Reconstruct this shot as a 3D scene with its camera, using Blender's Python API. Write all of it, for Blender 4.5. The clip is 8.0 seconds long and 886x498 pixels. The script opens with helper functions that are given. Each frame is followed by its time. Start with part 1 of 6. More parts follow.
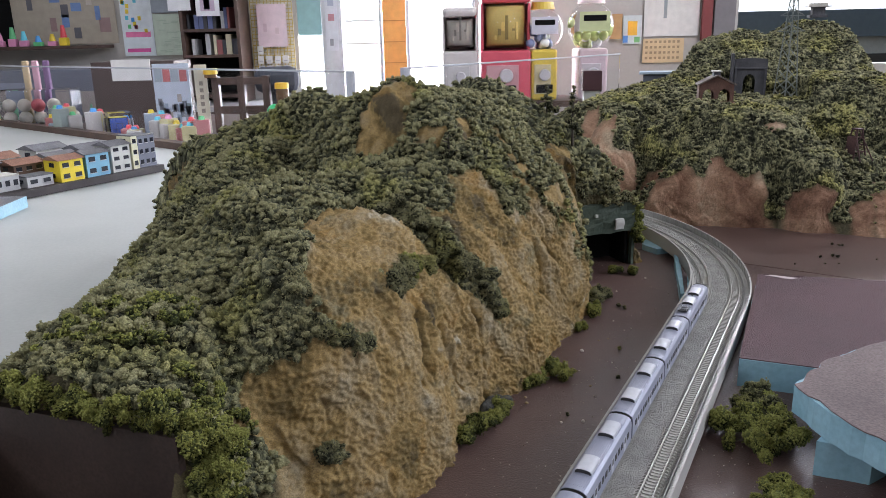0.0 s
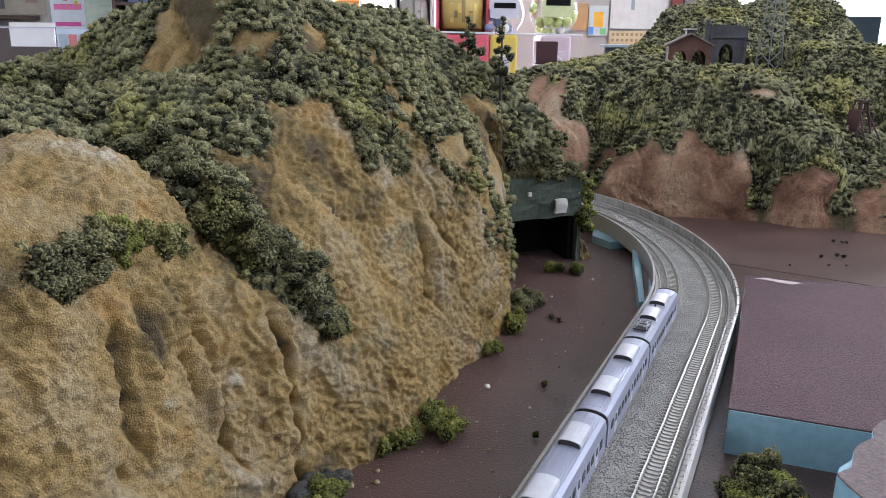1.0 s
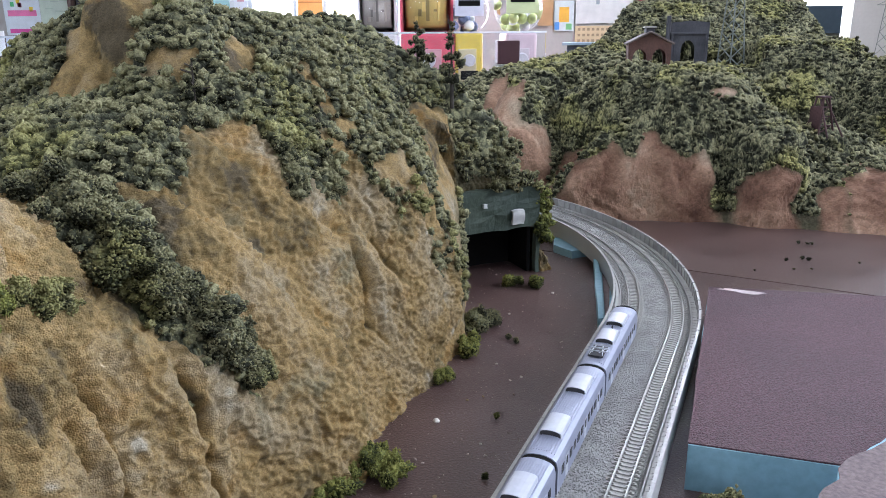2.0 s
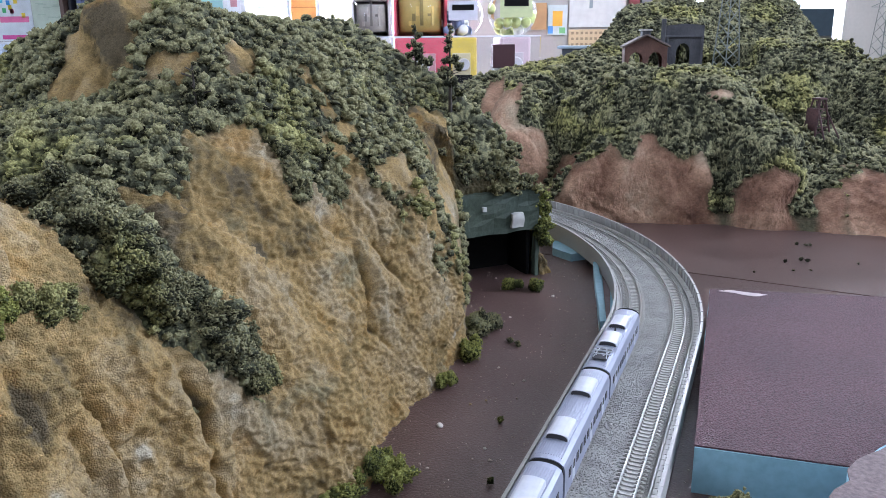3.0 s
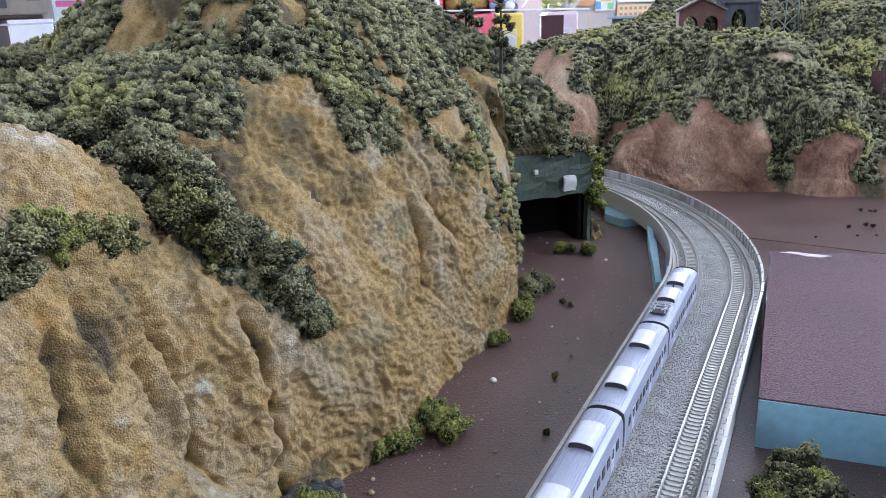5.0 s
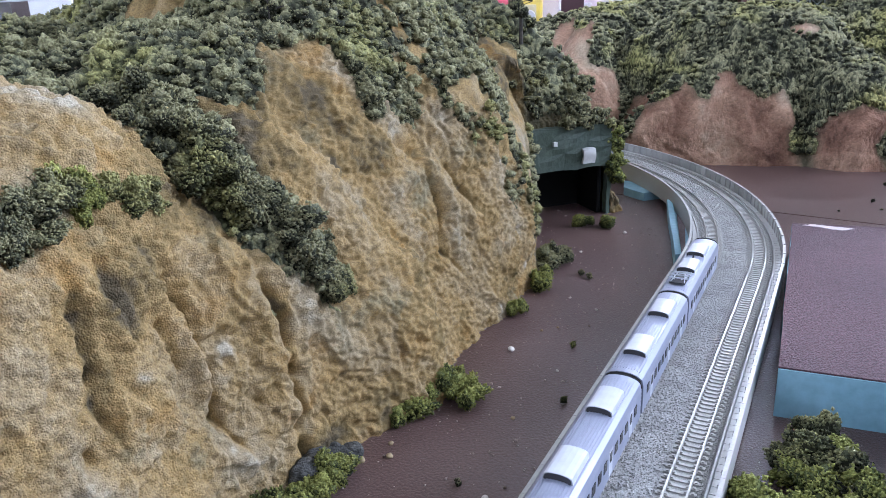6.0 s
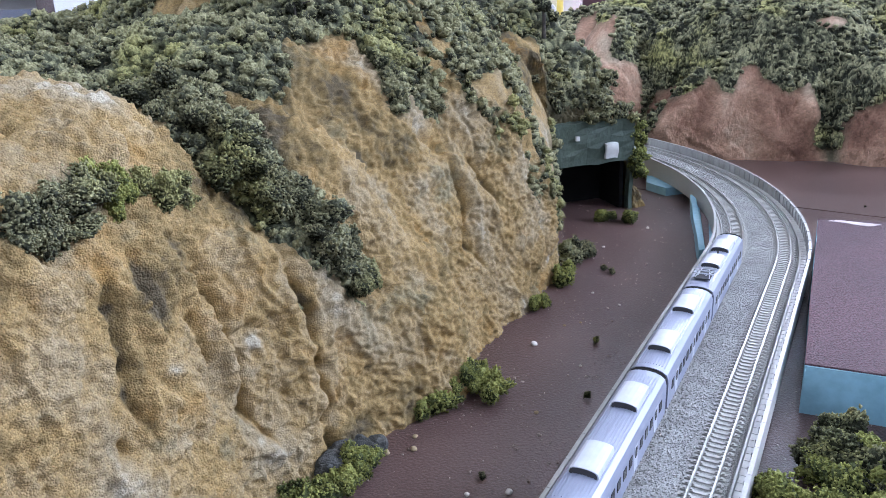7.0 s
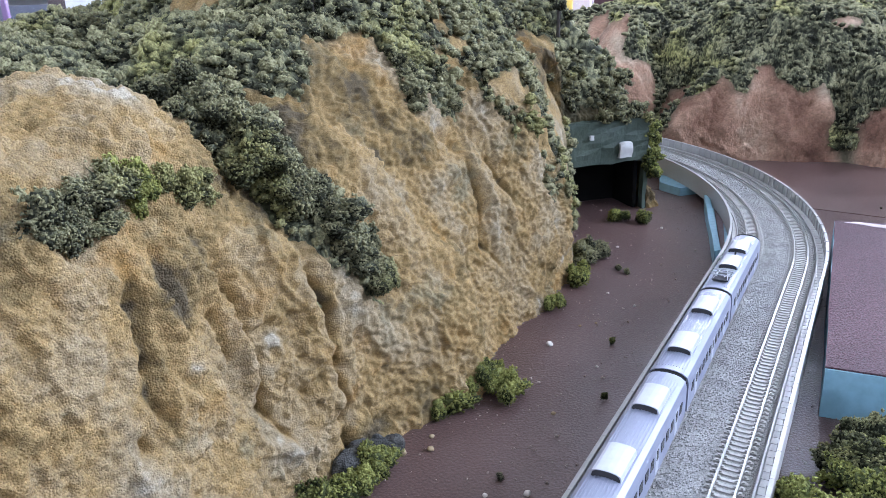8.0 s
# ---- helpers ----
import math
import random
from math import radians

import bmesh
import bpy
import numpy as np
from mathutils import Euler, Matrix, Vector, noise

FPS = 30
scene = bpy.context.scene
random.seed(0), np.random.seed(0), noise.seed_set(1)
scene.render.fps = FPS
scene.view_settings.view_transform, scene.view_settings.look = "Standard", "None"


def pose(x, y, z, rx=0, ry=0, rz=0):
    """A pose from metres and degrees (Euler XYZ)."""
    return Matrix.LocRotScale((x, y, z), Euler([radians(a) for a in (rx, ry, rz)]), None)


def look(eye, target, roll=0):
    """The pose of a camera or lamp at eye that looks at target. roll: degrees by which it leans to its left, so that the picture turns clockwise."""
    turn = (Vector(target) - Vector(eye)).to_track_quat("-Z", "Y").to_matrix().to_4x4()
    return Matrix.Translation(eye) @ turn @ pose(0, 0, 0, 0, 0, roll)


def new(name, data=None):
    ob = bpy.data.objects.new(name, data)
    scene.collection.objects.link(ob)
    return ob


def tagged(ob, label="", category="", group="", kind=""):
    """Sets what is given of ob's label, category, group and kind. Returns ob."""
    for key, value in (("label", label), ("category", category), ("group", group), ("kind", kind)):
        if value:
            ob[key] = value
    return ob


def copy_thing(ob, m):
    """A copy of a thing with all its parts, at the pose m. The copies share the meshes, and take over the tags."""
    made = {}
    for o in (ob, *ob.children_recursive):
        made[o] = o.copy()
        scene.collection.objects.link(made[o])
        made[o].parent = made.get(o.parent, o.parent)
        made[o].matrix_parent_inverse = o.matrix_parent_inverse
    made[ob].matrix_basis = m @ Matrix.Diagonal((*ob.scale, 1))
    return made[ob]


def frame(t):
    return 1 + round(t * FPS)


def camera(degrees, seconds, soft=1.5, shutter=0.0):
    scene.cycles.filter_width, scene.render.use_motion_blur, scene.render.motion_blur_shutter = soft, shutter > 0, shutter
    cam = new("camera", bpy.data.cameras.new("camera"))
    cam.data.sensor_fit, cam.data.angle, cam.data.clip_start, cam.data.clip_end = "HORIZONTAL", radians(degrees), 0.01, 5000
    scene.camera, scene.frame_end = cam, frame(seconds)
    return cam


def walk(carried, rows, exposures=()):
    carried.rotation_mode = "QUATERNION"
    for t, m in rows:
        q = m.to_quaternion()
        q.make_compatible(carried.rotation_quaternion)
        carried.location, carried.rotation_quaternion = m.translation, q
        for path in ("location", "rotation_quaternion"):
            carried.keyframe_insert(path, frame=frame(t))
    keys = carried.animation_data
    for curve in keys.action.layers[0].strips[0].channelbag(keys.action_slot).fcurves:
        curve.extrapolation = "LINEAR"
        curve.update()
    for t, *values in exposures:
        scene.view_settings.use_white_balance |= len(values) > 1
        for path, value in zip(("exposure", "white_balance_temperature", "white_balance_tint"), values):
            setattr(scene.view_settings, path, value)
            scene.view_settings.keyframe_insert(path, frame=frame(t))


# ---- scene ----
cam = camera(60.6, 8.0, soft=0.6)
PATH = [
    (0, (0.045, 0.131, 0.309), (0.027, 2.057, -0.232), -1.3),
    (0.4, (0.104, 0.299, 0.265), (0.121, 2.224, -0.275), 0.6),
    (0.5, (0.107, 0.323, 0.254), (0.138, 2.249, -0.285), 0.9),
    (1, (0.129, 0.384, 0.222), (0.2, 2.309, -0.316), 0.7),
    (1.5, (0.148, 0.411, 0.231), (0.246, 2.335, -0.308), -0.2),
    (1.7, (0.152, 0.415, 0.231), (0.269, 2.335, -0.316), -0.3),
    (3, (0.147, 0.42, 0.23), (0.296, 2.341, -0.305), -0.8),
    (3.5, (0.142, 0.422, 0.222), (0.259, 2.345, -0.315), -1.0),
    (4, (0.14, 0.425, 0.219), (0.241, 2.347, -0.323), -1.2),
    (4.5, (0.14, 0.422, 0.214), (0.191, 2.346, -0.332), -1.6),
    (5, (0.141, 0.421, 0.211), (0.172, 2.336, -0.365), -1.7),
    (5.2, (0.141, 0.422, 0.21), (0.162, 2.331, -0.384), -1.7),
    (6.5, (0.139, 0.418, 0.204), (0.099, 2.315, -0.43), -2.0),
    (7, (0.137, 0.418, 0.206), (0.072, 2.312, -0.435), -2.1),
    (7.5, (0.132, 0.419, 0.207), (0.056, 2.312, -0.436), -2.0),
    (8, (0.131, 0.42, 0.206), (0.05, 2.311, -0.439), -1.8),
]
walk(cam, [(t, look(eye, target, roll)) for t, eye, target, roll in PATH],
     exposures=[(0, 0.02, 6700, 15), (1, 0.3, 6450, 15), (1.7, 0.5, 6150, 15), (3.5, 0.56, 5850, 15), (5.2, 0.7, 5750, 16), (6.5, 0.86, 5600, 17), (8, 0.96, 5600, 17)])

# ---- light ----
world = bpy.data.worlds.new("sky")
scene.world = world
world.use_nodes = True
wn = world.node_tree.nodes
sky = wn.new("ShaderNodeTexSky")
sky.sky_type, sky.sun_disc = "NISHITA", False
sky.sun_elevation, sky.sun_rotation = radians(45), radians(20)
world.node_tree.links.new(sky.outputs[0], wn["Background"].inputs[0])
wn["Background"].inputs[1].default_value = 0.15
scene.view_settings.exposure = 0.0


def window_or_fill_light(name, eye, target, w, h, watts, colour=(0.82, 0.89, 1.0)):
    """Sky light that enters by a window's opening, or added light at an unseen wall."""
    data = bpy.data.lights.new(name, "AREA")
    data.shape, data.size, data.size_y, data.energy, data.color = "RECTANGLE", w, h, watts, colour
    ob = new(name, data)
    ob.matrix_world = look(eye, target)
    return ob


window_or_fill_light("window_or_fill_light", (-0.25, 5.0, 0.7), (-0.25, 0.9, 0.1), 1.3, 1.9, 270)
window_or_fill_light("window_or_fill_light", (2.2, 5.0, 0.85), (0.7, 1.2, 0.1), 1.2, 1.2, 190)
# Added lights at the unseen east, south and west walls; no windows known there.
window_or_fill_light("window_or_fill_light", (3.36, 0.9, 1.85), (0.2, 0.9, 0.0), 3.6, 0.85, 124)
window_or_fill_light("window_or_fill_light", (0.3, -1.36, 1.82), (0.1, 0.9, 0.1), 4.4, 0.9, 12)
window_or_fill_light("window_or_fill_light", (-2.82, 0.9, 1.85), (0.1, 0.9, 0.0), 3.4, 0.85, 62)


# ---- materials ----
def material(name, low, high, scale=30.0, rough=0.7, bump=0.3, fine=400.0, depth=0.002, metal=0.0, mottle=0.35, detail=5.0, tint="", third=None, spec=0.5, random_tone=0.0, moss=None):
    """A surface that goes from colour low to high in patches of 1/scale metres, with finer mottling and relief."""
    m = bpy.data.materials.new(name)
    m.use_nodes = True
    n, link = m.node_tree.nodes, m.node_tree.links.new
    b = n["Principled BSDF"]
    b.inputs["Metallic"].default_value = metal
    b.inputs["Specular IOR Level"].default_value = spec
    co = n.new("ShaderNodeTexCoord")
    big, small = n.new("ShaderNodeTexNoise"), n.new("ShaderNodeTexNoise")
    for t, s in ((big, scale), (small, fine)):
        t.inputs["Scale"].default_value = s
        t.inputs["Detail"].default_value = detail
        link(co.outputs["Object"], t.inputs["Vector"])
    ramp = n.new("ShaderNodeValToRGB")
    ramp.color_ramp.elements[0].position, ramp.color_ramp.elements[1].position = 0.32, 0.68
    ramp.color_ramp.elements[0].color, ramp.color_ramp.elements[1].color = (*low, 1), (*high, 1)
    if third:
        e = ramp.color_ramp.elements.new(0.5)
        e.color = (*third, 1)
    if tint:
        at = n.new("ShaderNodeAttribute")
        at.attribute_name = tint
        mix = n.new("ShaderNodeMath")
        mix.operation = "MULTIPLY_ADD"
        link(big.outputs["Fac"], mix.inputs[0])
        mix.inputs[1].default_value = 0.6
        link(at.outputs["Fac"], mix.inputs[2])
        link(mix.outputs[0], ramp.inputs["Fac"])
    else:
        link(big.outputs["Fac"], ramp.inputs["Fac"])
    tone = n.new("ShaderNodeMapRange")
    tone.inputs["From Min"].default_value, tone.inputs["From Max"].default_value = 0.3, 0.7
    tone.inputs["To Min"].default_value, tone.inputs["To Max"].default_value = 1 - mottle, 1 + mottle * 0.6
    link(small.outputs["Fac"], tone.inputs["Value"])
    out = tone.outputs[0]
    if random_tone:
        info, add = n.new("ShaderNodeObjectInfo"), n.new("ShaderNodeMath")
        add.operation = "MULTIPLY_ADD"
        link(info.outputs["Random"], add.inputs[0])
        add.inputs[1].default_value = random_tone
        link(out, add.inputs[2])
        out = add.outputs[0]
    colour = ramp.outputs["Color"]
    if moss:
        cover, over = n.new("ShaderNodeAttribute"), n.new("ShaderNodeMix")
        cover.attribute_name, over.data_type = "moss", "RGBA"
        link(cover.outputs["Fac"], over.inputs["Factor"])
        link(colour, over.inputs["A"])
        over.inputs["B"].default_value = (*moss, 1)
        colour = over.outputs["Result"]
    mul = n.new("ShaderNodeVectorMath")
    mul.operation = "SCALE"
    link(colour, mul.inputs[0])
    link(out, mul.inputs["Scale"])
    link(mul.outputs[0], b.inputs["Base Color"])
    r = n.new("ShaderNodeMapRange")
    r.inputs["To Min"].default_value, r.inputs["To Max"].default_value = max(rough - 0.1, 0.03), min(rough + 0.1, 1)
    link(big.outputs["Fac"], r.inputs["Value"])
    link(r.outputs[0], b.inputs["Roughness"])
    if bump:
        bp = n.new("ShaderNodeBump")
        bp.inputs["Strength"].default_value, bp.inputs["Distance"].default_value = bump, depth
        link(small.outputs["Fac"], bp.inputs["Height"])
        link(bp.outputs[0], b.inputs["Normal"])
    return m


def plain(name, colour, rough=0.5, metal=0.0, spec=0.5):
    return material(name, [c * 0.92 for c in colour], [min(c * 1.06, 1) for c in colour], 25, rough, 0.08, 300, 0.0005, metal, 0.08, spec=spec)


def clear(name, colour=(0.95, 0.97, 1.0), rough=0.03):
    m = bpy.data.materials.new(name)
    m.use_nodes = True
    b = m.node_tree.nodes["Principled BSDF"]
    b.inputs["Base Color"].default_value = (*colour, 1)
    b.inputs["Transmission Weight"].default_value, b.inputs["Roughness"].default_value, b.inputs["IOR"].default_value = 1.0, rough, 1.15
    return m


M_BOARD = material("brown_painted_board", (0.076, 0.044, 0.039), (0.112, 0.069, 0.06), 12, 0.36, 0.5, 700, 0.0009, mottle=0.35)
M_WHITE = material("white_board", (0.38, 0.40, 0.385), (0.44, 0.455, 0.435), 5, 0.55, 0.1, 200, 0.0006, mottle=0.05)


def rock(name, steps, scale, moss, coarse=240.0, fine=1400.0, depth=0.0006, grain=0.0008, mottle=0.42, weather=()):
    """Sanded plaster: staining, crease shade and rib light from the tone attribute, patches from noise, grains and pits
    in two sizes, moss where the cover attribute says so.
    """
    m = bpy.data.materials.new(name)
    m.use_nodes = True
    n, link = m.node_tree.nodes, m.node_tree.links.new
    b = n["Principled BSDF"]
    b.inputs["Roughness"].default_value, b.inputs["Specular IOR Level"].default_value = 0.95, 0.15
    co = n.new("ShaderNodeTexCoord")

    def cloud(size, detail, rough=0.55):
        t = n.new("ShaderNodeTexNoise")
        t.inputs["Scale"].default_value, t.inputs["Detail"].default_value, t.inputs["Roughness"].default_value = size, detail, rough
        link(co.outputs["Object"], t.inputs["Vector"])
        return t.outputs["Fac"]

    def sums(kind, a, b, c=None):
        q = n.new("ShaderNodeMath")
        q.operation = kind
        for k, v in enumerate((a, b, c)):
            if v is None:
                continue
            if isinstance(v, float):
                q.inputs[k].default_value = v
            else:
                link(v, q.inputs[k])
        return q.outputs[0]

    patches, mid = cloud(scale, 3.0, 0.5), cloud(coarse, 1.0, 0.5)
    sand = n.new("ShaderNodeTexVoronoi")
    sand.inputs["Scale"].default_value = fine
    link(co.outputs["Object"], sand.inputs["Vector"])
    each = n.new("ShaderNodeSeparateColor")
    link(sand.outputs["Color"], each.inputs[0])
    grains = sums("SUBTRACT", 1.0, sand.outputs["Distance"])
    tone, cover = n.new("ShaderNodeAttribute"), n.new("ShaderNodeAttribute")
    tone.attribute_name, cover.attribute_name = "tone", "moss"
    fac = sums("MULTIPLY_ADD", patches, 1.15, sums("SUBTRACT", tone.outputs["Fac"], 0.2))
    fac = sums("MULTIPLY_ADD", mid, 0.2, sums("ADD", fac, 0.075))
    ramp = n.new("ShaderNodeValToRGB")
    while len(ramp.color_ramp.elements) < len(steps):
        ramp.color_ramp.elements.new(0.5)
    for e, (at, c) in zip(ramp.color_ramp.elements, steps):
        e.position, e.color = at, (*c, 1)
    link(fac, ramp.inputs["Fac"])
    colour = ramp.outputs["Color"]
    for size, at, tint in weather:
        spot, mix = n.new("ShaderNodeMapRange"), n.new("ShaderNodeMix")
        spot.inputs["From Min"].default_value, spot.inputs["From Max"].default_value, spot.inputs["To Max"].default_value = at, at + 0.12, 0.6
        link(cloud(size, 4.0, 0.62), spot.inputs["Value"])
        mix.data_type = "RGBA"
        link(spot.outputs[0], mix.inputs["Factor"])
        link(colour, mix.inputs["A"])
        mix.inputs["B"].default_value = (*tint, 1)
        colour = mix.outputs["Result"]
    over = n.new("ShaderNodeMix")
    over.data_type = "RGBA"
    link(cover.outputs["Fac"], over.inputs["Factor"])
    link(colour, over.inputs["A"])
    over.inputs["B"].default_value = (*moss, 1)
    dirt = n.new("ShaderNodeMapRange")
    dirt.inputs["From Min"].default_value, dirt.inputs["From Max"].default_value = 0.2, 0.8
    dirt.inputs["To Min"].default_value, dirt.inputs["To Max"].default_value = 1 - mottle, 1 + 0.45 * mottle
    link(sums("MULTIPLY_ADD", each.outputs[0], 0.6, sums("MULTIPLY", mid, 0.4)), dirt.inputs["Value"])
    mul = n.new("ShaderNodeVectorMath")
    mul.operation = "SCALE"
    link(over.outputs["Result"], mul.inputs[0])
    link(dirt.outputs[0], mul.inputs["Scale"])
    link(mul.outputs[0], b.inputs["Base Color"])
    before = None
    for h, d in ((mid, depth), (grains, grain)):
        bp = n.new("ShaderNodeBump")
        bp.inputs["Strength"].default_value, bp.inputs["Distance"].default_value = 1.0, d
        link(h, bp.inputs["Height"])
        if before:
            link(before, bp.inputs["Normal"])
        before = bp.outputs[0]
    link(before, b.inputs["Normal"])
    return m


M_ROCK = rock("sanded_plaster_rock", [(0.26, (0.115, 0.092, 0.055)), (0.42, (0.225, 0.163, 0.072)), (0.58, (0.355, 0.246, 0.105)), (0.9, (0.345, 0.28, 0.175)), (1.14, (0.44, 0.39, 0.29))], 30, (0.06, 0.058, 0.035), depth=0.0005, grain=0.0006, mottle=0.3, weather=((24.5, 0.58, (0.205, 0.205, 0.14)), (34.0, 0.57, (0.34, 0.195, 0.058)), (130.0, 0.63, (0.095, 0.08, 0.05))))
M_RED = rock("red_clay_rock", [(0.30, (0.12, 0.062, 0.042)), (0.58, (0.255, 0.145, 0.096)), (0.80, (0.38, 0.24, 0.16)), (1.1, (0.46, 0.355, 0.25))], 16, (0.08, 0.079, 0.048), 70, 420, 0.0016, 0.0006, 0.22)
# Foliage ramps follow the tone attribute, which carries painted shade and light.
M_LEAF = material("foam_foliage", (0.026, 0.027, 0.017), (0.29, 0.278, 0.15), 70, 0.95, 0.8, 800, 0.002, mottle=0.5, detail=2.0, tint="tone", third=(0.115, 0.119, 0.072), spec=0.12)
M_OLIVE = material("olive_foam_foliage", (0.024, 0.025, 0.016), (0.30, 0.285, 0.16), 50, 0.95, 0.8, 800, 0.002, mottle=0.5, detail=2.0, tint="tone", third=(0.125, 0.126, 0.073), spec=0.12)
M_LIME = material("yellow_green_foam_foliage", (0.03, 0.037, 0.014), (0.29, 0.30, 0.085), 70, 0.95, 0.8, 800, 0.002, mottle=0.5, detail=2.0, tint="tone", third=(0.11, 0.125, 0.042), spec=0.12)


def two_greens(m, scale, tint, at):
    """Foam scattered from two bags: patches of a second green over the first."""
    n, link = m.node_tree.nodes, m.node_tree.links.new
    b = n["Principled BSDF"]
    base = b.inputs["Base Color"].links[0].from_socket
    co, noise, spot = n.new("ShaderNodeTexCoord"), n.new("ShaderNodeTexNoise"), n.new("ShaderNodeMapRange")
    noise.inputs["Scale"].default_value, noise.inputs["Detail"].default_value = scale, 3.0
    link(co.outputs["Object"], noise.inputs["Vector"])
    spot.inputs["From Min"].default_value, spot.inputs["From Max"].default_value, spot.inputs["To Max"].default_value = at, at + 0.1, 0.85
    link(noise.outputs["Fac"], spot.inputs["Value"])
    mix = n.new("ShaderNodeMix")
    mix.data_type, mix.blend_type = "RGBA", "MULTIPLY"
    link(spot.outputs[0], mix.inputs["Factor"])
    link(base, mix.inputs["A"])
    mix.inputs["B"].default_value = (*tint, 1)
    link(mix.outputs["Result"], b.inputs["Base Color"])


two_greens(M_LEAF, 14, (1.12, 1.12, 0.78), 0.54)
two_greens(M_OLIVE, 13, (1.3, 1.28, 0.85), 0.52)
M_CONCRETE = material("grey_plastic_concrete", (0.37, 0.365, 0.345), (0.45, 0.445, 0.42), 20, 0.4, 0.15, 800, 0.0003, mottle=0.1)
M_BALLAST = material("grey_ballast", (0.31, 0.305, 0.285), (0.44, 0.435, 0.41), 60, 0.9, 0.8, 1500, 0.0012, mottle=0.35)
M_RAIL = material("nickel_rail", (0.52, 0.52, 0.50), (0.64, 0.64, 0.62), 50, 0.35, 0.05, 500, 0.0002, metal=1.0, mottle=0.1)
M_FOAM = material("blue_styrofoam", (0.19, 0.37, 0.45), (0.26, 0.44, 0.52), 18, 0.6, 0.25, 200, 0.0012, mottle=0.12)
M_CARPET = material("maroon_sanded_sheet", (0.072, 0.032, 0.039), (0.105, 0.05, 0.058), 12, 0.8, 0.9, 800, 0.0014, mottle=0.55)
M_MAUVE = material("worn_mauve_sheet", (0.12, 0.088, 0.088), (0.19, 0.145, 0.142), 15, 0.85, 0.5, 500, 0.001, mottle=0.3)
M_GREEN = material("dark_green_paint", (0.032, 0.050, 0.037), (0.058, 0.080, 0.056), 25, 0.7, 0.4, 250, 0.0015, mottle=0.2)
M_BLACK = plain("black_paint", (0.008, 0.008, 0.008), 0.9, spec=0.1)
M_WALL = material("white_wall", (0.42, 0.40, 0.375), (0.50, 0.48, 0.445), 2, 0.8, 0.05, 60, 0.001, mottle=0.04)
# Unseen walls, greyed to cut the light they bounce.
M_UNSEEN_WALL = material("unseen_grey_wall", (0.26, 0.24, 0.22), (0.36, 0.34, 0.31), 3, 0.7, 0.1, 60, 0.001, mottle=0.1)
M_CEILING = material("white_ceiling", (0.52, 0.51, 0.49), (0.6, 0.59, 0.57), 3, 0.85, 0.05, 60, 0.001, mottle=0.04)
M_FLOOR = material("room_floor", (0.2, 0.17, 0.14), (0.26, 0.22, 0.18), 3, 0.5, 0.1, 60, 0.001, mottle=0.1)


# ---- mesh helpers ----
def box(bm, x0, x1, y0, y1, z0, z1, bevel=0.0, m=None):
    made = bmesh.ops.create_cube(bm, size=1.0)["verts"]
    bmesh.ops.transform(bm, matrix=Matrix.LocRotScale(((x0 + x1) / 2, (y0 + y1) / 2, (z0 + z1) / 2), None, (x1 - x0, y1 - y0, z1 - z0)), verts=made)
    if bevel:
        edges = list({e for v in made for e in v.link_edges})
        made = bmesh.ops.bevel(bm, geom=edges, offset=bevel, segments=2, affect="EDGES", profile=0.5)["verts"]
    if m:
        bmesh.ops.transform(bm, matrix=m, verts=made)
    return bm


def prism(bm, outline, z0, z1):
    """A slab with the given outline, anticlockwise from above."""
    low, top = [bm.verts.new((x, y, z0)) for x, y in outline], [bm.verts.new((x, y, z1)) for x, y in outline]
    bm.faces.new(top), bm.faces.new(low[::-1])
    for i in range(len(low)):
        j = (i + 1) % len(low)
        bm.faces.new((low[i], low[j], top[j], top[i]))
    return bm


def cyl(bm, x, y, z0, z1, r0, r1=None, n=16, m=None):
    made = bmesh.ops.create_cone(bm, cap_ends=True, segments=n, radius1=r0, radius2=r0 if r1 is None else r1, depth=z1 - z0)["verts"]
    bmesh.ops.transform(bm, matrix=(m or Matrix()) @ Matrix.Translation((x, y, (z0 + z1) / 2)), verts=made)
    return bm


def rod(bm, a, b, r, n=6):
    a, b = Vector(a), Vector(b)
    return cyl(bm, 0, 0, 0, (b - a).length, r, n=n, m=Matrix.Translation(a) @ (b - a).to_track_quat("Z", "Y").to_matrix().to_4x4())


def part(name, bm, mat, parent=None, label="", smooth=False):
    """Links a bmesh as one mesh object, under a thing or a part."""
    me = bpy.data.meshes.new(name)
    if smooth:
        for f in bm.faces:
            f.smooth = True
    bm.to_mesh(me)
    bm.free()
    me.materials.append(mat)
    ob = new(name, me)
    ob.parent = parent
    return tagged(ob, label)


def thing(name, label, category, m=None, group="", kind=""):
    ob = new(name)
    ob.empty_display_size = 0.02
    ob.matrix_world = m or Matrix()
    return tagged(ob, label, category, group, kind)


def arrays(name, co, tri, mat, parent=None, tone=None, smooth=False):
    """One mesh from numpy arrays of corners and triangles."""
    me = bpy.data.meshes.new(name)
    me.vertices.add(len(co)), me.loops.add(tri.size), me.polygons.add(len(tri))
    me.vertices.foreach_set("co", co.astype(np.float32).ravel())
    me.loops.foreach_set("vertex_index", tri.astype(np.int32).ravel())
    me.polygons.foreach_set("loop_start", np.arange(0, tri.size, 3, dtype=np.int32))
    if smooth:
        me.polygons.foreach_set("use_smooth", np.ones(len(tri), dtype=bool))
    if tone is not None:
        me.attributes.new("tone", "FLOAT", "POINT").data.foreach_set("value", tone.astype(np.float32))
    me.update(calc_edges=True)
    me.materials.append(mat)
    ob = new(name, me)
    ob.parent = parent
    return ob


# ---- the room ----
def structure(name, label, bm, mat):
    return tagged(part(name, bm, mat), label, name.split("_")[0], kind="structure")


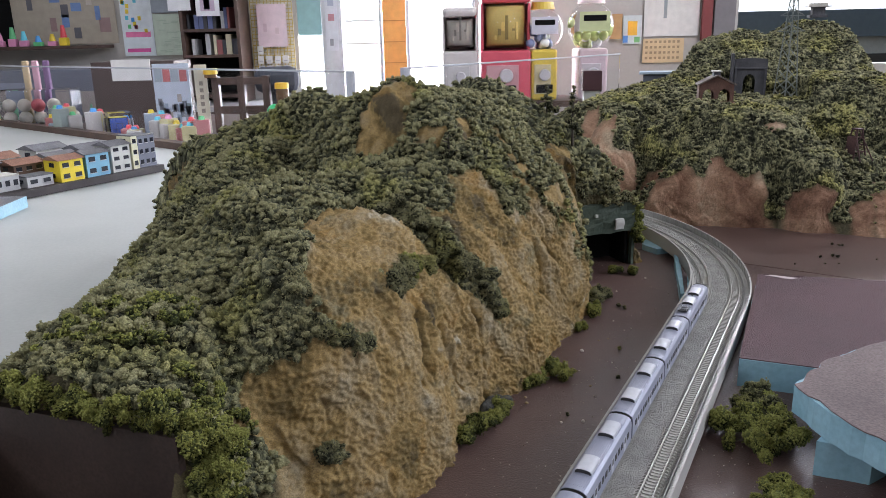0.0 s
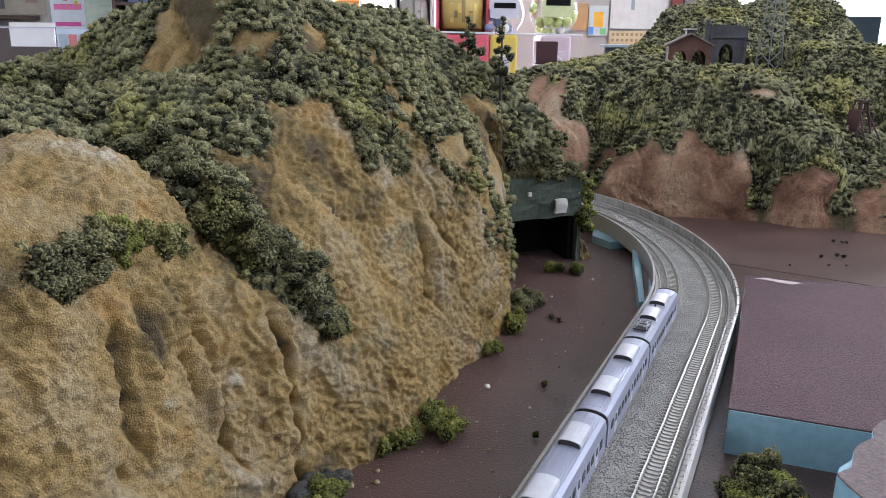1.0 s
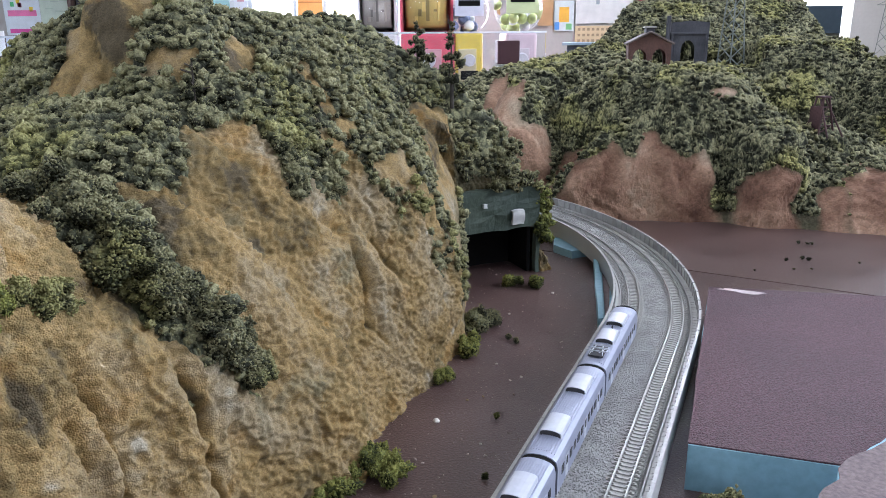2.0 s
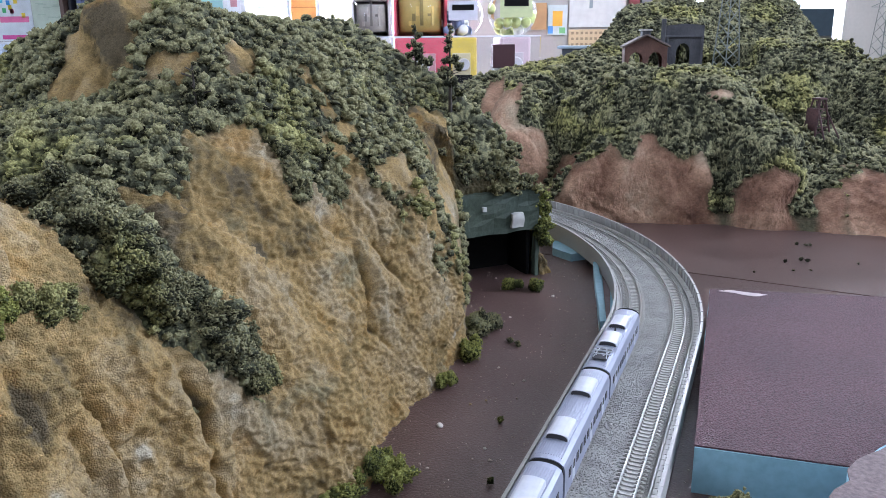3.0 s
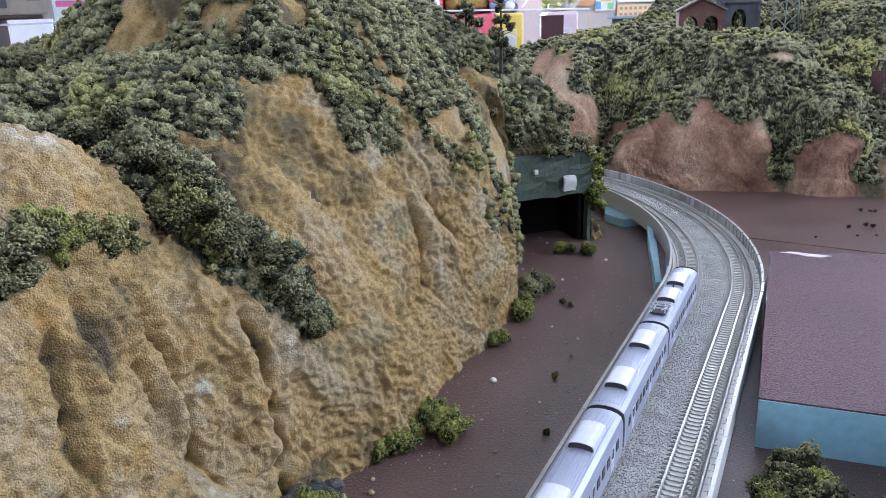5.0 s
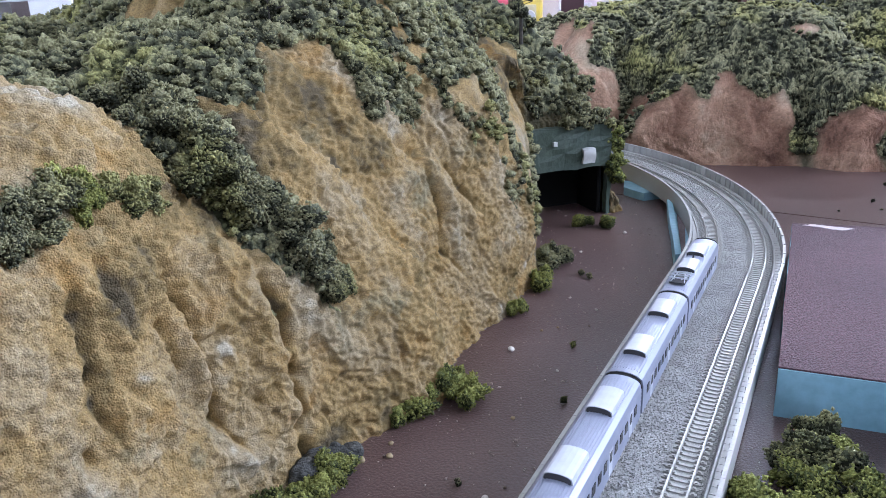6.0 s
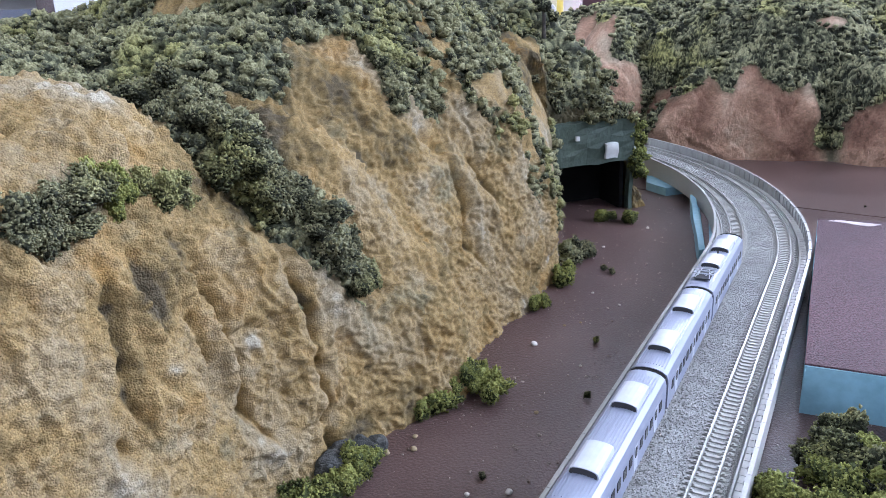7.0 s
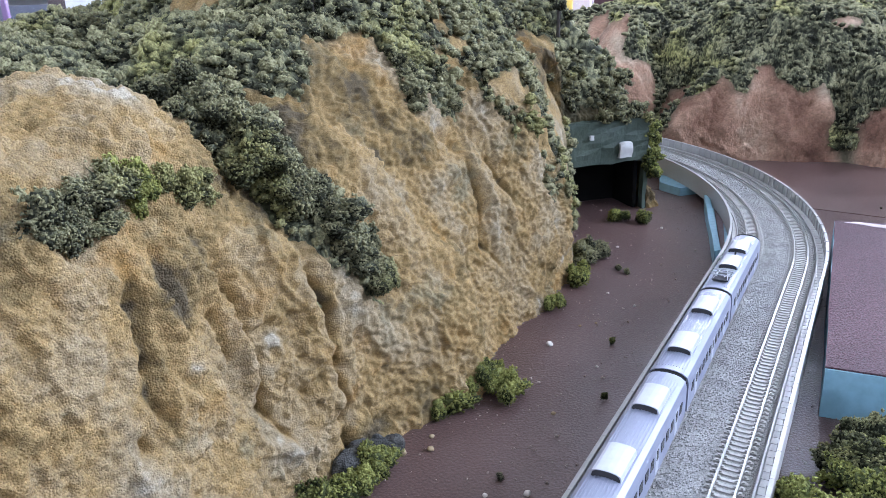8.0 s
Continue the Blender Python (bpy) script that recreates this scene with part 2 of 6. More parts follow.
FLOOR_Z, CEILING_Z = -0.78, 2.4
structure("floor", "worn brown room floor", box(bmesh.new(), -3.6, 3.6, -3.2, 4.85, FLOOR_Z - 0.1, FLOOR_Z), M_FLOOR)
structure("ceiling", "plain white room ceiling", box(bmesh.new(), -3.6, 3.6, -3.2, 4.85, CEILING_Z, CEILING_Z + 0.1), M_CEILING)
def wall_with_openings(name, holes, length, m, mat=M_UNSEEN_WALL):
    """A wall along x from 0 to length, 0.1 thick, with openings (x0, x1, z0, z1) right through it."""
    bm, x = bmesh.new(), 0.0
    for x0, x1, z0, z1 in holes:
        box(bm, x, x0, 0, 0.1, FLOOR_Z, CEILING_Z)
        box(bm, x0, x1, 0, 0.1, FLOOR_Z, z0)
        box(bm, x0, x1, 0, 0.1, z1, CEILING_Z)
        x = x1
    box(bm, x, length, 0, 0.1, FLOOR_Z, CEILING_Z)
    bm.transform(m)
    return structure(name, "white painted room wall with window openings" if mat == M_WALL else "unseen grey room wall with an added opening for light", bm, mat)


# Unseen walls; their high openings are added to let the extra light in.
wall_with_openings("wall_east", [(2.1, 5.9, 1.35, 2.3)], 8.0, Matrix.Translation((3.3, -3.1, 0)) @ Matrix.Rotation(math.pi / 2, 4, "Z"))
wall_with_openings("wall_west", [(2.2, 5.8, 1.35, 2.3)], 7.85, Matrix.Translation((-2.75, -3.1, 0)) @ Matrix.Rotation(math.pi / 2, 4, "Z"))
wall_with_openings("wall_south", [(1.5, 6.1, 1.3, 2.3)], 7.0, Matrix.Translation((-3.5, -1.4, 0)))
wall_with_openings("wall_north", [(2.68, 3.72, -0.25, 1.65), (5.25, 6.3, 0.1, 1.5)], 7.0, Matrix.Translation((-3.5, 4.75, 0)), M_WALL)

# ---- the layout's boards ----
structure("ground_board", "brown painted layout board with fine grit", prism(bmesh.new(), [(-0.30, -0.6), (1.6, -0.6), (1.6, 0.36), (0.454, 1.121), (0.40, 1.157), (0.0, 1.42), (-0.30, 1.42)], -0.03, 0.0), M_BOARD)
structure("ground_board_far", "brown painted layout board, slightly glossy", prism(bmesh.new(), [(0.402, 1.158), (0.456, 1.1225), (1.6, 0.362), (1.6, 2.9), (0.63, 2.9), (-0.12, 2.0), (-0.3, 1.45), (0.0, 1.423)], -0.03, 0.0), M_BOARD)
structure("white_board", "white painted board beside the mountain", prism(bmesh.new(), [(-2.2, -0.6), (-0.302, -0.6), (-0.302, 1.45), (-0.12, 2.0), (-0.2, 1.95), (-1.77, 3.23), (-2.2, 3.5)], -0.03, -0.001), M_WHITE)
for x in (-1.9, 0.2, 1.5):
    for y in (-0.4, 1.3):
        structure("table_leg", "wooden leg under the layout", box(bmesh.new(), x - 0.03, x + 0.03, y - 0.03, y + 0.03, FLOOR_Z, -0.03), M_FLOOR)


# ---- the mountains ----
def relief(lumps, x, y, k=70.0):
    """Height of rounded hills (x, y, height, width, length, turn, steepness) that run into one another."""
    v = []
    for cx, cy, top, rx, ry, a, p in lumps:
        c, s = math.cos(a), math.sin(a)
        u, w = ((x - cx) * c + (y - cy) * s) / rx, ((y - cy) * c - (x - cx) * s) / ry
        v.append(top * (1 - np.sqrt(u * u + w * w + 1e-6) ** p))
    v = np.maximum(np.array(v), -0.3)
    m = v.max(0)
    return m + np.log(np.exp(k * (v - m)).sum(0)) / k


def to_line(p, a, b):
    """Distance of places p from the stretch a-b."""
    a, b = np.array(a), np.array(b)
    t = np.clip(((p - a) @ (b - a)) / ((b - a) @ (b - a)), 0, 1)
    return np.linalg.norm(p - a - t[:, None] * (b - a), axis=1)


def facet(q):
    """A broken plane: each cell of rock has its own level and slant. Gives the height and the cell's tone, -1 to 1."""
    dist, pts = noise.voronoi(q)
    h, u = [], []
    for c in pts[:2]:
        k = noise.cell_vector(c * 7.31)
        h.append(k.x - 0.5 + (q - c).dot(Vector((k.y - 0.5, k.z - 0.5, k.x - 0.5))) * 1.6)
        u.append(k.y * 2 - 1)
    w = min(1.0, max(0.0, 0.5 + (dist[1] - dist[0]) * 5.0))
    return h[0] * w + h[1] * (1 - w), u[0] * w + u[1] * (1 - w)


def split(co, nn, tri, zone, longest):
    """Halves every edge longer than this inside the zone, so that steep faces are as fine as flat ones."""
    for _ in range(4):
        e = np.sort(np.stack([tri, np.roll(tri, -1, 1)], -1).reshape(-1, 2), 1)
        u, back = np.unique(e, axis=0, return_inverse=True)
        back = back.reshape(-1)
        mid = (co[u[:, 0]] + co[u[:, 1]]) / 2
        mark = (np.linalg.norm(co[u[:, 0]] - co[u[:, 1]], axis=1) > longest) & zone(mid)
        if not mark.any():
            break
        index = np.full(len(u), -1)
        index[mark] = len(co) + np.arange(mark.sum())
        m = (nn[u[:, 0]] + nn[u[:, 1]])[mark]
        co, nn = np.concatenate([co, mid[mark]]), np.concatenate([nn, m / np.linalg.norm(m, axis=1, keepdims=True)])
        k = index[back].reshape(-1, 3)
        count = (k >= 0).sum(1)
        out = [tri[count == 0]]
        for turn in range(3):
            t, q = np.roll(tri, -turn, 1), np.roll(k, -turn, 1)
            one = (count == 1) & (q[:, 0] >= 0)
            a, h = t[one], q[one]
            out += [np.stack([a[:, 0], h[:, 0], a[:, 2]], -1), np.stack([h[:, 0], a[:, 1], a[:, 2]], -1)]
            two = (count == 2) & (q[:, 2] < 0)
            a, h = t[two], q[two]
            out += [np.stack([h[:, 0], a[:, 1], h[:, 1]], -1), np.stack([a[:, 0], h[:, 0], h[:, 1]], -1), np.stack([a[:, 0], h[:, 1], a[:, 2]], -1)]
        a, h = tri[count == 3], k[count == 3]
        out += [np.stack([a[:, 0], h[:, 0], h[:, 2]], -1), np.stack([h[:, 0], a[:, 1], h[:, 1]], -1), np.stack([h[:, 2], h[:, 1], a[:, 2]], -1), h]
        tri = np.concatenate(out)
    return co, nn, tri


def hill(name, lumps, x0, x1, y0, y1, step, mat, parent, rough, carve=None, k=70.0, grooves=(), ribs=(), tone_spots=(), moss=None, drop=None, zone=None, longest=0.0017, cells=24.0, grain=1.0):
    """The slopes of a mountain as a fine sheet, cut off just under the board."""
    xs, ys = np.arange(x0, x1, step), np.arange(y0, y1, step)
    gx, gy = np.meshgrid(xs, ys)
    z = relief(lumps, gx, gy, k)
    if carve:
        z = carve(gx, gy, z)
    z = np.maximum(z, -0.012)
    dy, dx = np.gradient(z, step)
    nn = np.stack([-dx, -dy, np.ones_like(z)], -1)
    nn /= np.linalg.norm(nn, axis=-1, keepdims=True)
    co = np.stack([gx, gy, z], -1).reshape(-1, 3)
    nn = nn.reshape(-1, 3)
    keep = co[:, 2] > -0.011
    n = len(xs)
    a = (np.arange(len(ys) - 1)[:, None] * n + np.arange(n - 1)[None, :]).ravel()
    quads = np.stack([a, a + 1, a + n + 1, a + n], -1)
    quads = quads[keep[quads].any(1)]
    tri = np.concatenate([quads[:, [0, 1, 2]], quads[:, [0, 2, 3]]])
    used = np.unique(tri)
    index = np.zeros(len(co), int)
    index[used] = np.arange(len(used))
    co, tri, nn = co[used], index[tri], nn[used]
    if zone is not None:
        co, nn, tri = split(co, nn, tri, zone, longest)
    if drop is not None:
        tri = tri[~drop(co[tri].mean(1))]
    d, tone, ragged = np.zeros(len(co)), np.zeros(len(co)), np.zeros(len(co))
    for i in range(len(co)):
        p = Vector(co[i])
        big = noise.noise(p * 0.9 * cells)
        warp = noise.noise_vector(p * 1.4 * cells) * 0.35 + noise.noise_vector(p * 5 * cells) * 0.07
        d1, t1 = facet(Vector((p.x + p.z * 0.35, p.y, p.z * 0.6)) * cells + warp)
        d2, t2 = facet(Vector((p.x + p.z * 0.4, p.y, p.z * 0.6)) * 2.4 * cells + warp)
        crust = 0.8 * noise.noise(p * 190) + 0.9 * noise.noise(Vector((p.x, p.y, p.z * 1.5)) * 330)
        ragged[i] = 1 + 0.9 * noise.noise(p * 140) + 0.5 * crust
        d[i] = rough * (0.5 * big + 1.3 * d1 + 0.9 * d2 + 0.6 * grain * crust)
        tone[i] = 0.04 + 0.22 * noise.noise(p * 11) + 0.10 * big + 0.10 * t1 + 0.06 * t2 + 0.025 * crust
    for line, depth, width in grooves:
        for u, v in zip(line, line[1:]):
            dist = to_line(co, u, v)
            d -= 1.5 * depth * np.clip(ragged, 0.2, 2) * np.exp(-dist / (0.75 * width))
            # Crease shade painted into the tone along each groove.
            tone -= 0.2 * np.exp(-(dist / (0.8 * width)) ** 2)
    for line, height, width in ribs:
        dist = np.min([to_line(co, u, v) for u, v in zip(line, line[1:])], axis=0)
        d += height * np.exp(-(dist / width) ** 2)
        # Ribs painted slightly paler, as light on their crests.
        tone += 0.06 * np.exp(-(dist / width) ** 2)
    for x, y, zc, r, t in tone_spots:
        tone += t * np.exp(-(np.linalg.norm(co - np.array((x, y, zc)), axis=1) / r) ** 2)
    co = co + nn * d[:, None]
    ob = arrays(name, co, tri, mat, parent, tone, smooth=True)
    if moss is not None:
        ob.data.attributes.new("moss", "FLOAT", "POINT").data.foreach_set("value", moss(co, nn).astype(np.float32))
    return ob, co, tri


def crumbly(sub, crumbs, seed, core=0.36, fuzz=1.0):
    """A ragged lump of foam foliage about 1 across, a knobbly core under loose crumbs: corners, triangles and each
    corner's tone, with shade painted low and light on top.
    """
    rnd = random.Random(seed)
    bm = bmesh.new()
    bmesh.ops.create_icosphere(bm, subdivisions=sub, radius=core)
    off = Vector((seed * 7.3, 1.7, 0))
    for v in bm.verts:
        p = v.co * 3.2 + off
        v.co *= 1 + 0.95 * noise.noise(p) + 0.6 * noise.noise(p * 2.7) + 0.3 * noise.noise(p * 6)
    co = [list(v.co) for v in bm.verts]
    tri = [[v.index for v in f.verts] for f in bm.faces]
    # Shade put into the tone: dark core, darkest underneath, paler upwards.
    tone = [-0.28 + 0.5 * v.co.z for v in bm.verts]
    bm.faces.ensure_lookup_table()
    faces = [(f.calc_center_median(), f.normal.copy()) for f in bm.faces]
    bm.free()
    for _ in range(crumbs):
        c, out = faces[rnd.randrange(len(faces))]
        r = rnd.uniform(0.035, 0.08) * fuzz
        c = c + out * rnd.uniform(0.0, 0.10) + Vector((rnd.gauss(0, 0.04), rnd.gauss(0, 0.04), rnd.gauss(0, 0.04)))
        i = len(co)
        turn = Euler((rnd.uniform(0, 6), rnd.uniform(0, 6), rnd.uniform(0, 6))).to_matrix()
        for q in ((1, 1, 1), (-1, -1, 1), (-1, 1, -1), (1, -1, -1)):
            co.append(list(c + turn @ Vector(q) * r * rnd.uniform(0.6, 1.3)))
            # Crumbs get painted top light: paler with height in the lump.
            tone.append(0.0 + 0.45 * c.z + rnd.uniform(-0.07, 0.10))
        tri += [[i, i + 2, i + 1], [i, i + 1, i + 3], [i, i + 3, i + 2], [i + 1, i + 2, i + 3]]
    return np.array(co), np.array(tri), np.array(tone)


def strew(name, protos, where, size, tone, mat, parent, seed, lift=0.25, flat=0.8, kind="stuff"):
    """Many lumps in one mesh, one at each place."""
    rng = np.random.default_rng(seed)
    cos, tris, tones, base = [], [], [], 0
    for p, s, t in zip(where, size, tone):
        co, tri, shade = protos[rng.integers(len(protos))]
        a, b = rng.uniform(0, 2 * math.pi), rng.uniform(-0.5, 0.5)
        rot = np.array(Euler((b, rng.uniform(-0.5, 0.5), a)).to_matrix())
        c = co @ rot.T * s * np.array([1, 1, flat]) * rng.uniform(0.65, 1.35, 3)
        cos.append(c + p + np.array([0, 0, lift * s]))
        tris.append(tri + base)
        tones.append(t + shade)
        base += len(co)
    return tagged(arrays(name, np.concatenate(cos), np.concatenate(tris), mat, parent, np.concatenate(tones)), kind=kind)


def sample(co, tri, count, seed):
    """Places spread evenly over a sheet, with their normals."""
    rng = np.random.default_rng(seed)
    a, b, c = co[tri[:, 0]], co[tri[:, 1]], co[tri[:, 2]]
    cr = np.cross(b - a, c - a)
    area = np.linalg.norm(cr, axis=1)
    pick = rng.choice(len(tri), count, p=area / area.sum())
    u, v = rng.random(count), rng.random(count)
    flip = u + v > 1
    u[flip], v[flip] = 1 - u[flip], 1 - v[flip]
    p = a[pick] + (b - a)[pick] * u[:, None] + (c - a)[pick] * v[:, None]
    return p, cr[pick] / area[pick][:, None]


def spread(p, n, gap):
    """Keeps of the places p those that are not closer together than gap."""
    cells, keep = {}, []
    for i, q in enumerate(p):
        c = tuple(int(v // gap) for v in q)
        near = [j for dx in (-1, 0, 1) for dy in (-1, 0, 1) for dz in (-1, 0, 1) for j in cells.get((c[0] + dx, c[1] + dy, c[2] + dz), ())]
        if all((p[j] - q) @ (p[j] - q) > gap * gap for j in near):
            cells.setdefault(c, []).append(i)
            keep.append(i)
    return p[keep], n[keep]


def wave(p, f):
    """Soft noise between -1 and 1 at each place."""
    return np.array([noise.noise(Vector(q) * f) for q in p])


NEAR = [crumbly(2, 420, 40 + i, fuzz=0.62) for i in range(6)]
FINE = [crumbly(1, 72, i) for i in range(8)]
COARSE = [crumbly(1, 28, 20 + i) for i in range(8)]
GRAIN = [crumbly(1, 0, 60 + i) for i in range(4)]
TUFT = [crumbly(1, 48, 80 + i, fuzz=0.8) for i in range(8)]
SMALL = [crumbly(1, 12, 90 + i) for i in range(8)]

CRESTS_A = [
    (-0.037, 0.663, 0.175, 0.082, 0.138, -0.366, 4.222), (0.003, 0.934, 0.264, 0.177, 0.106, -0.785, 1.967),
    (0.096, 1.208, 0.245, 0.2, 0.216, 0.46, 1.836), (-0.162, 1.233, 0.207, 0.131, 0.272, -0.708, 3.071),
    (-0.165, 1.003, 0.193, 0.127, 0.387, -0.209, 2.006), (-0.154, 0.645, 0.143, 0.133, 0.298, -0.049, 3.081),
    (0.012, 1.037, 0.244, 0.195, 0.237, -0.167, 3.775), (0.191, 1.187, 0.194, 0.076, 0.133, 1.001, 1.676),
    (-0.128, 1.144, 0.244, 0.177, 0.094, 0.107, 1.702), (-0.285, 1.213, 0.174, 0.045, 0.151, 1.035, 2.992),
    (-0.103, 0.782, 0.185, 0.113, 0.129, 0.73, 3.425),
]
SPURS_A = [
    (0.07, 0.864, 0.155, 0.059, 0.078, 0.397, 3.782), (0.183, 1.062, 0.15, 0.065, 0.303, -0.373, 5.153),
    (0.001, 0.877, 0.189, 0.159, 0.14, 1.046, 4.398), (-0.003, 0.75, 0.155, 0.051, 0.134, -1.246, 4.452),
    (0.044, 0.754, 0.118, 0.049, 0.118, -0.419, 4.829), (0.115, 0.918, 0.161, 0.079, 0.06, 0.512, 5.746),
    (0.254, 1.06, 0.13, 0.066, 0.041, 0.838, 1.913), (0.217, 1.2, 0.163, 0.072, 0.047, 0.476, 2.541),
    (0.102, 0.794, 0.082, 0.035, 0.034, 0.653, 3.262), (0.132, 0.897, 0.112, 0.035, 0.035, 0.742, 2.208),
    (0.206, 1.051, 0.129, 0.035, 0.05, 0.318, 2.911),
]
LUMPS_A = CRESTS_A + SPURS_A
# low swells and hollows on it: place, height, width
SWELLS_A = [(-0.03, 0.697, 0.0065, 0.02), (0.001, 0.663, -0.006, 0.02), (0.104, 1.063, 0.0057, 0.02), (-0.038, 0.907, 0.0032, 0.03),
            (-0.003, 0.878, -0.0056, 0.02), (0.126, 0.871, -0.004, 0.02), (0.038, 0.858, 0.0051, 0.02), (-0.054, 0.658, -0.0036, 0.02), (0.054, 0.923, -0.003, 0.02),
            (0.013, 0.613, -0.004, 0.045), (0.041, 0.637, 0.009, 0.02), (0.013, 0.906, -0.0161, 0.02), (-0.016, 0.916, 0.0063, 0.02), (0.076, 1.1, -0.0039, 0.02), (0.024, 0.736, -0.0026, 0.02), (-0.003, 0.643, -0.0047, 0.02)]
LUMPS_B = [
    (0.938, 2.09, 0.334, 0.373, 0.543, -1.163, 1.384), (0.711, 2.021, 0.312, 0.445, 0.283, 0.743, 1.777),
    (0.402, 1.6, 0.158, 0.05, 0.179, -0.808, 2.656), (0.56, 1.491, 0.179, 0.15, 0.175, -0.237, 6.014),
    (0.597, 1.39, 0.104, 0.251, 0.05, 0.062, 6.005), (0.629, 1.345, 0.117, 0.067, 0.055, 1.139, 6.0),
    (0.332, 1.475, 0.171, 0.071, 0.082, -0.045, 2.171), (0.78, 1.421, 0.069, 0.383, 0.195, -0.5, 6.041),
    (1.092, 1.587, 0.204, 0.34, 0.277, -1.803, 3.401), (0.456, 1.475, 0.157, 0.096, 0.08, 0.051, 4.73),
    (0.847, 1.717, 0.215, 0.281, 0.19, -0.009, 3.374), (0.538, 1.833, 0.195, 0.505, 0.276, 0.599, 3.624)]

# the open mouth under the green portal
GATE, GATE_DIR = (0.218, 1.1105), (0.945, 0.327)


def gate_frame(x, y):
    """Along the portal's face, and out of it."""
    u, v = x - GATE[0], y - GATE[1]
    return u * GATE_DIR[0] + v * GATE_DIR[1], u * GATE_DIR[1] - v * GATE_DIR[0]


def carve_a(x, y, z):
    for cx, cy, h, r in SWELLS_A:
        z = z + h * np.exp(-((x - cx) ** 2 + (y - cy) ** 2) / r ** 2)
    u, v = gate_frame(x, y)
    z = np.where(u > -0.05, np.minimum(z, 0.09 + 1.5 * np.maximum(-v, 0) + 4 * np.maximum(-u, 0)), z)
    z = np.where((v > 0) & (u > -0.004) & (u < 0.2), -0.05, z)
    # the cliff's straight-cut end
    out = (x - 0.2035) * 0.9915 - (y - 0.957) * 0.13
    cut = np.where(out > -0.0082, np.maximum(-11 * out, -0.05), 0.09 + 2.2 * (-0.0082 - out))
    z = np.where((y < 1.1085) & (x > 0.12), np.minimum(z, cut), z)
    # the dark recess at the near end
    return np.where((x > -0.235) & (x < -0.1) & (y < 0.487 + 0.354 * (-0.106 - x)), -0.05, z)


def drop_a(mid):
    u, v = gate_frame(mid[:, 0], mid[:, 1])
    gate = (np.abs(v) < 0.006) & (u > -0.002) & (u < 0.086) & (mid[:, 2] < 0.085)
    return gate


# where the rock is bare, seen from above: the rounded rock, the cliff with its gully, and patches among the foliage
DOME_A = [(-0.057, 0.5242), (-0.0675, 0.5361), (-0.0837, 0.528), (-0.0845, 0.5468), (-0.0803, 0.5596), (-0.0526, 0.5629), (-0.0263, 0.5744), (-0.0084, 0.5878), (-0.0264, 0.5794), (-0.0449, 0.5803), (-0.0547, 0.5896), (-0.0473, 0.6019), (-0.0536, 0.6508), (-0.0768, 0.7174), (-0.0622, 0.7269), (-0.0459, 0.7599), (-0.0396, 0.7719), (-0.0266, 0.7725), (-0.0097, 0.7622), (0.0131, 0.7294), (0.0228, 0.7326), (0.0317, 0.7319)]
CLIFF_A = [(0.0367, 0.7306), (0.0424, 0.7254), (0.0562, 0.7191), (0.067, 0.7256), (0.0756, 0.7331), (0.0855, 0.7442), (0.0885, 0.7485), (0.0805, 0.7451), (0.0739, 0.7465), (0.0651, 0.7448), (0.0568, 0.7469), (0.0484, 0.7532), (0.0336, 0.7709), (0.0237, 0.7809), (0.0336, 0.7812), (0.0481, 0.7938), (0.0518, 0.8037), (0.0449, 0.8223), (0.0613, 0.8447), (0.0764, 0.8578), (0.0864, 0.8504), (0.0936, 0.8371), (0.0984, 0.8315), (0.1027, 0.8335), (0.1088, 0.8592), (0.123, 0.8688), (0.1265, 0.8774), (0.1075, 0.8977), (0.1126, 0.9062), (0.1387, 0.8829), (0.1583, 0.8923), (0.1804, 0.9227), (0.1984, 0.9518), (0.2049, 0.9668), (0.28, 1.0), (0.28, 0.45), (-0.05, 0.4)]
PATCHES_A = [
    [(-0.0476, 0.8861), (-0.0433, 0.9189), (-0.03, 0.935), (-0.0046, 0.936), (0.0139, 0.9278), (0.0108, 0.9109), (0.0028, 0.8984), (0.0023, 0.8806), (-0.0141, 0.8821), (-0.0224, 0.8744)],
    [(0.0129, 0.869), (0.019, 0.8741), (0.036, 0.872), (0.0433, 0.8768), (0.0454, 0.8729), (0.0357, 0.8629), (0.0188, 0.8647)],
    [(0.0543, 0.8878), (0.0548, 0.9236), (0.0646, 0.9385), (0.072, 0.9143), (0.0688, 0.8846), (0.0585, 0.8797)],
    [(0.1389, 0.891), (0.1498, 0.906), (0.1652, 0.9263), (0.1823, 0.9516), (0.1982, 0.9676), (0.2052, 0.9711), (0.1996, 0.9568), (0.1809, 0.9308), (0.1604, 0.8987), (0.1477, 0.8915)]]
PATCHES_A += [
    [(0.1692, 1.1158), (0.1941, 1.1382), (0.2099, 1.1332), (0.2099, 1.0243), (0.2104, 1.0047), (0.2044, 0.9886), (0.1931, 0.9853), (0.1814, 1.0078), (0.1711, 1.0955)],
    [(0.116, 0.9283), (0.1288, 0.9415), (0.1348, 0.9264), (0.1239, 0.9129)],
    [(0.0863, 0.9392), (0.0968, 0.946), (0.1101, 0.9398), (0.1197, 0.9299), (0.1126, 0.9234), (0.0978, 0.9296)],
    [(0.262, 1.12), (0.31, 1.135), (0.33, 1.2), (0.28, 1.165)],
    [(-0.37, 1.24), (-0.3394, 1.2155), (-0.3118, 1.1993), (-0.3056, 1.1846), (-0.3353, 1.19), (-0.38, 1.2)],
    [(-0.2228, 1.0974), (-0.1953, 1.105), (-0.1655, 1.0914), (-0.1724, 1.06), (-0.189, 1.02)]]


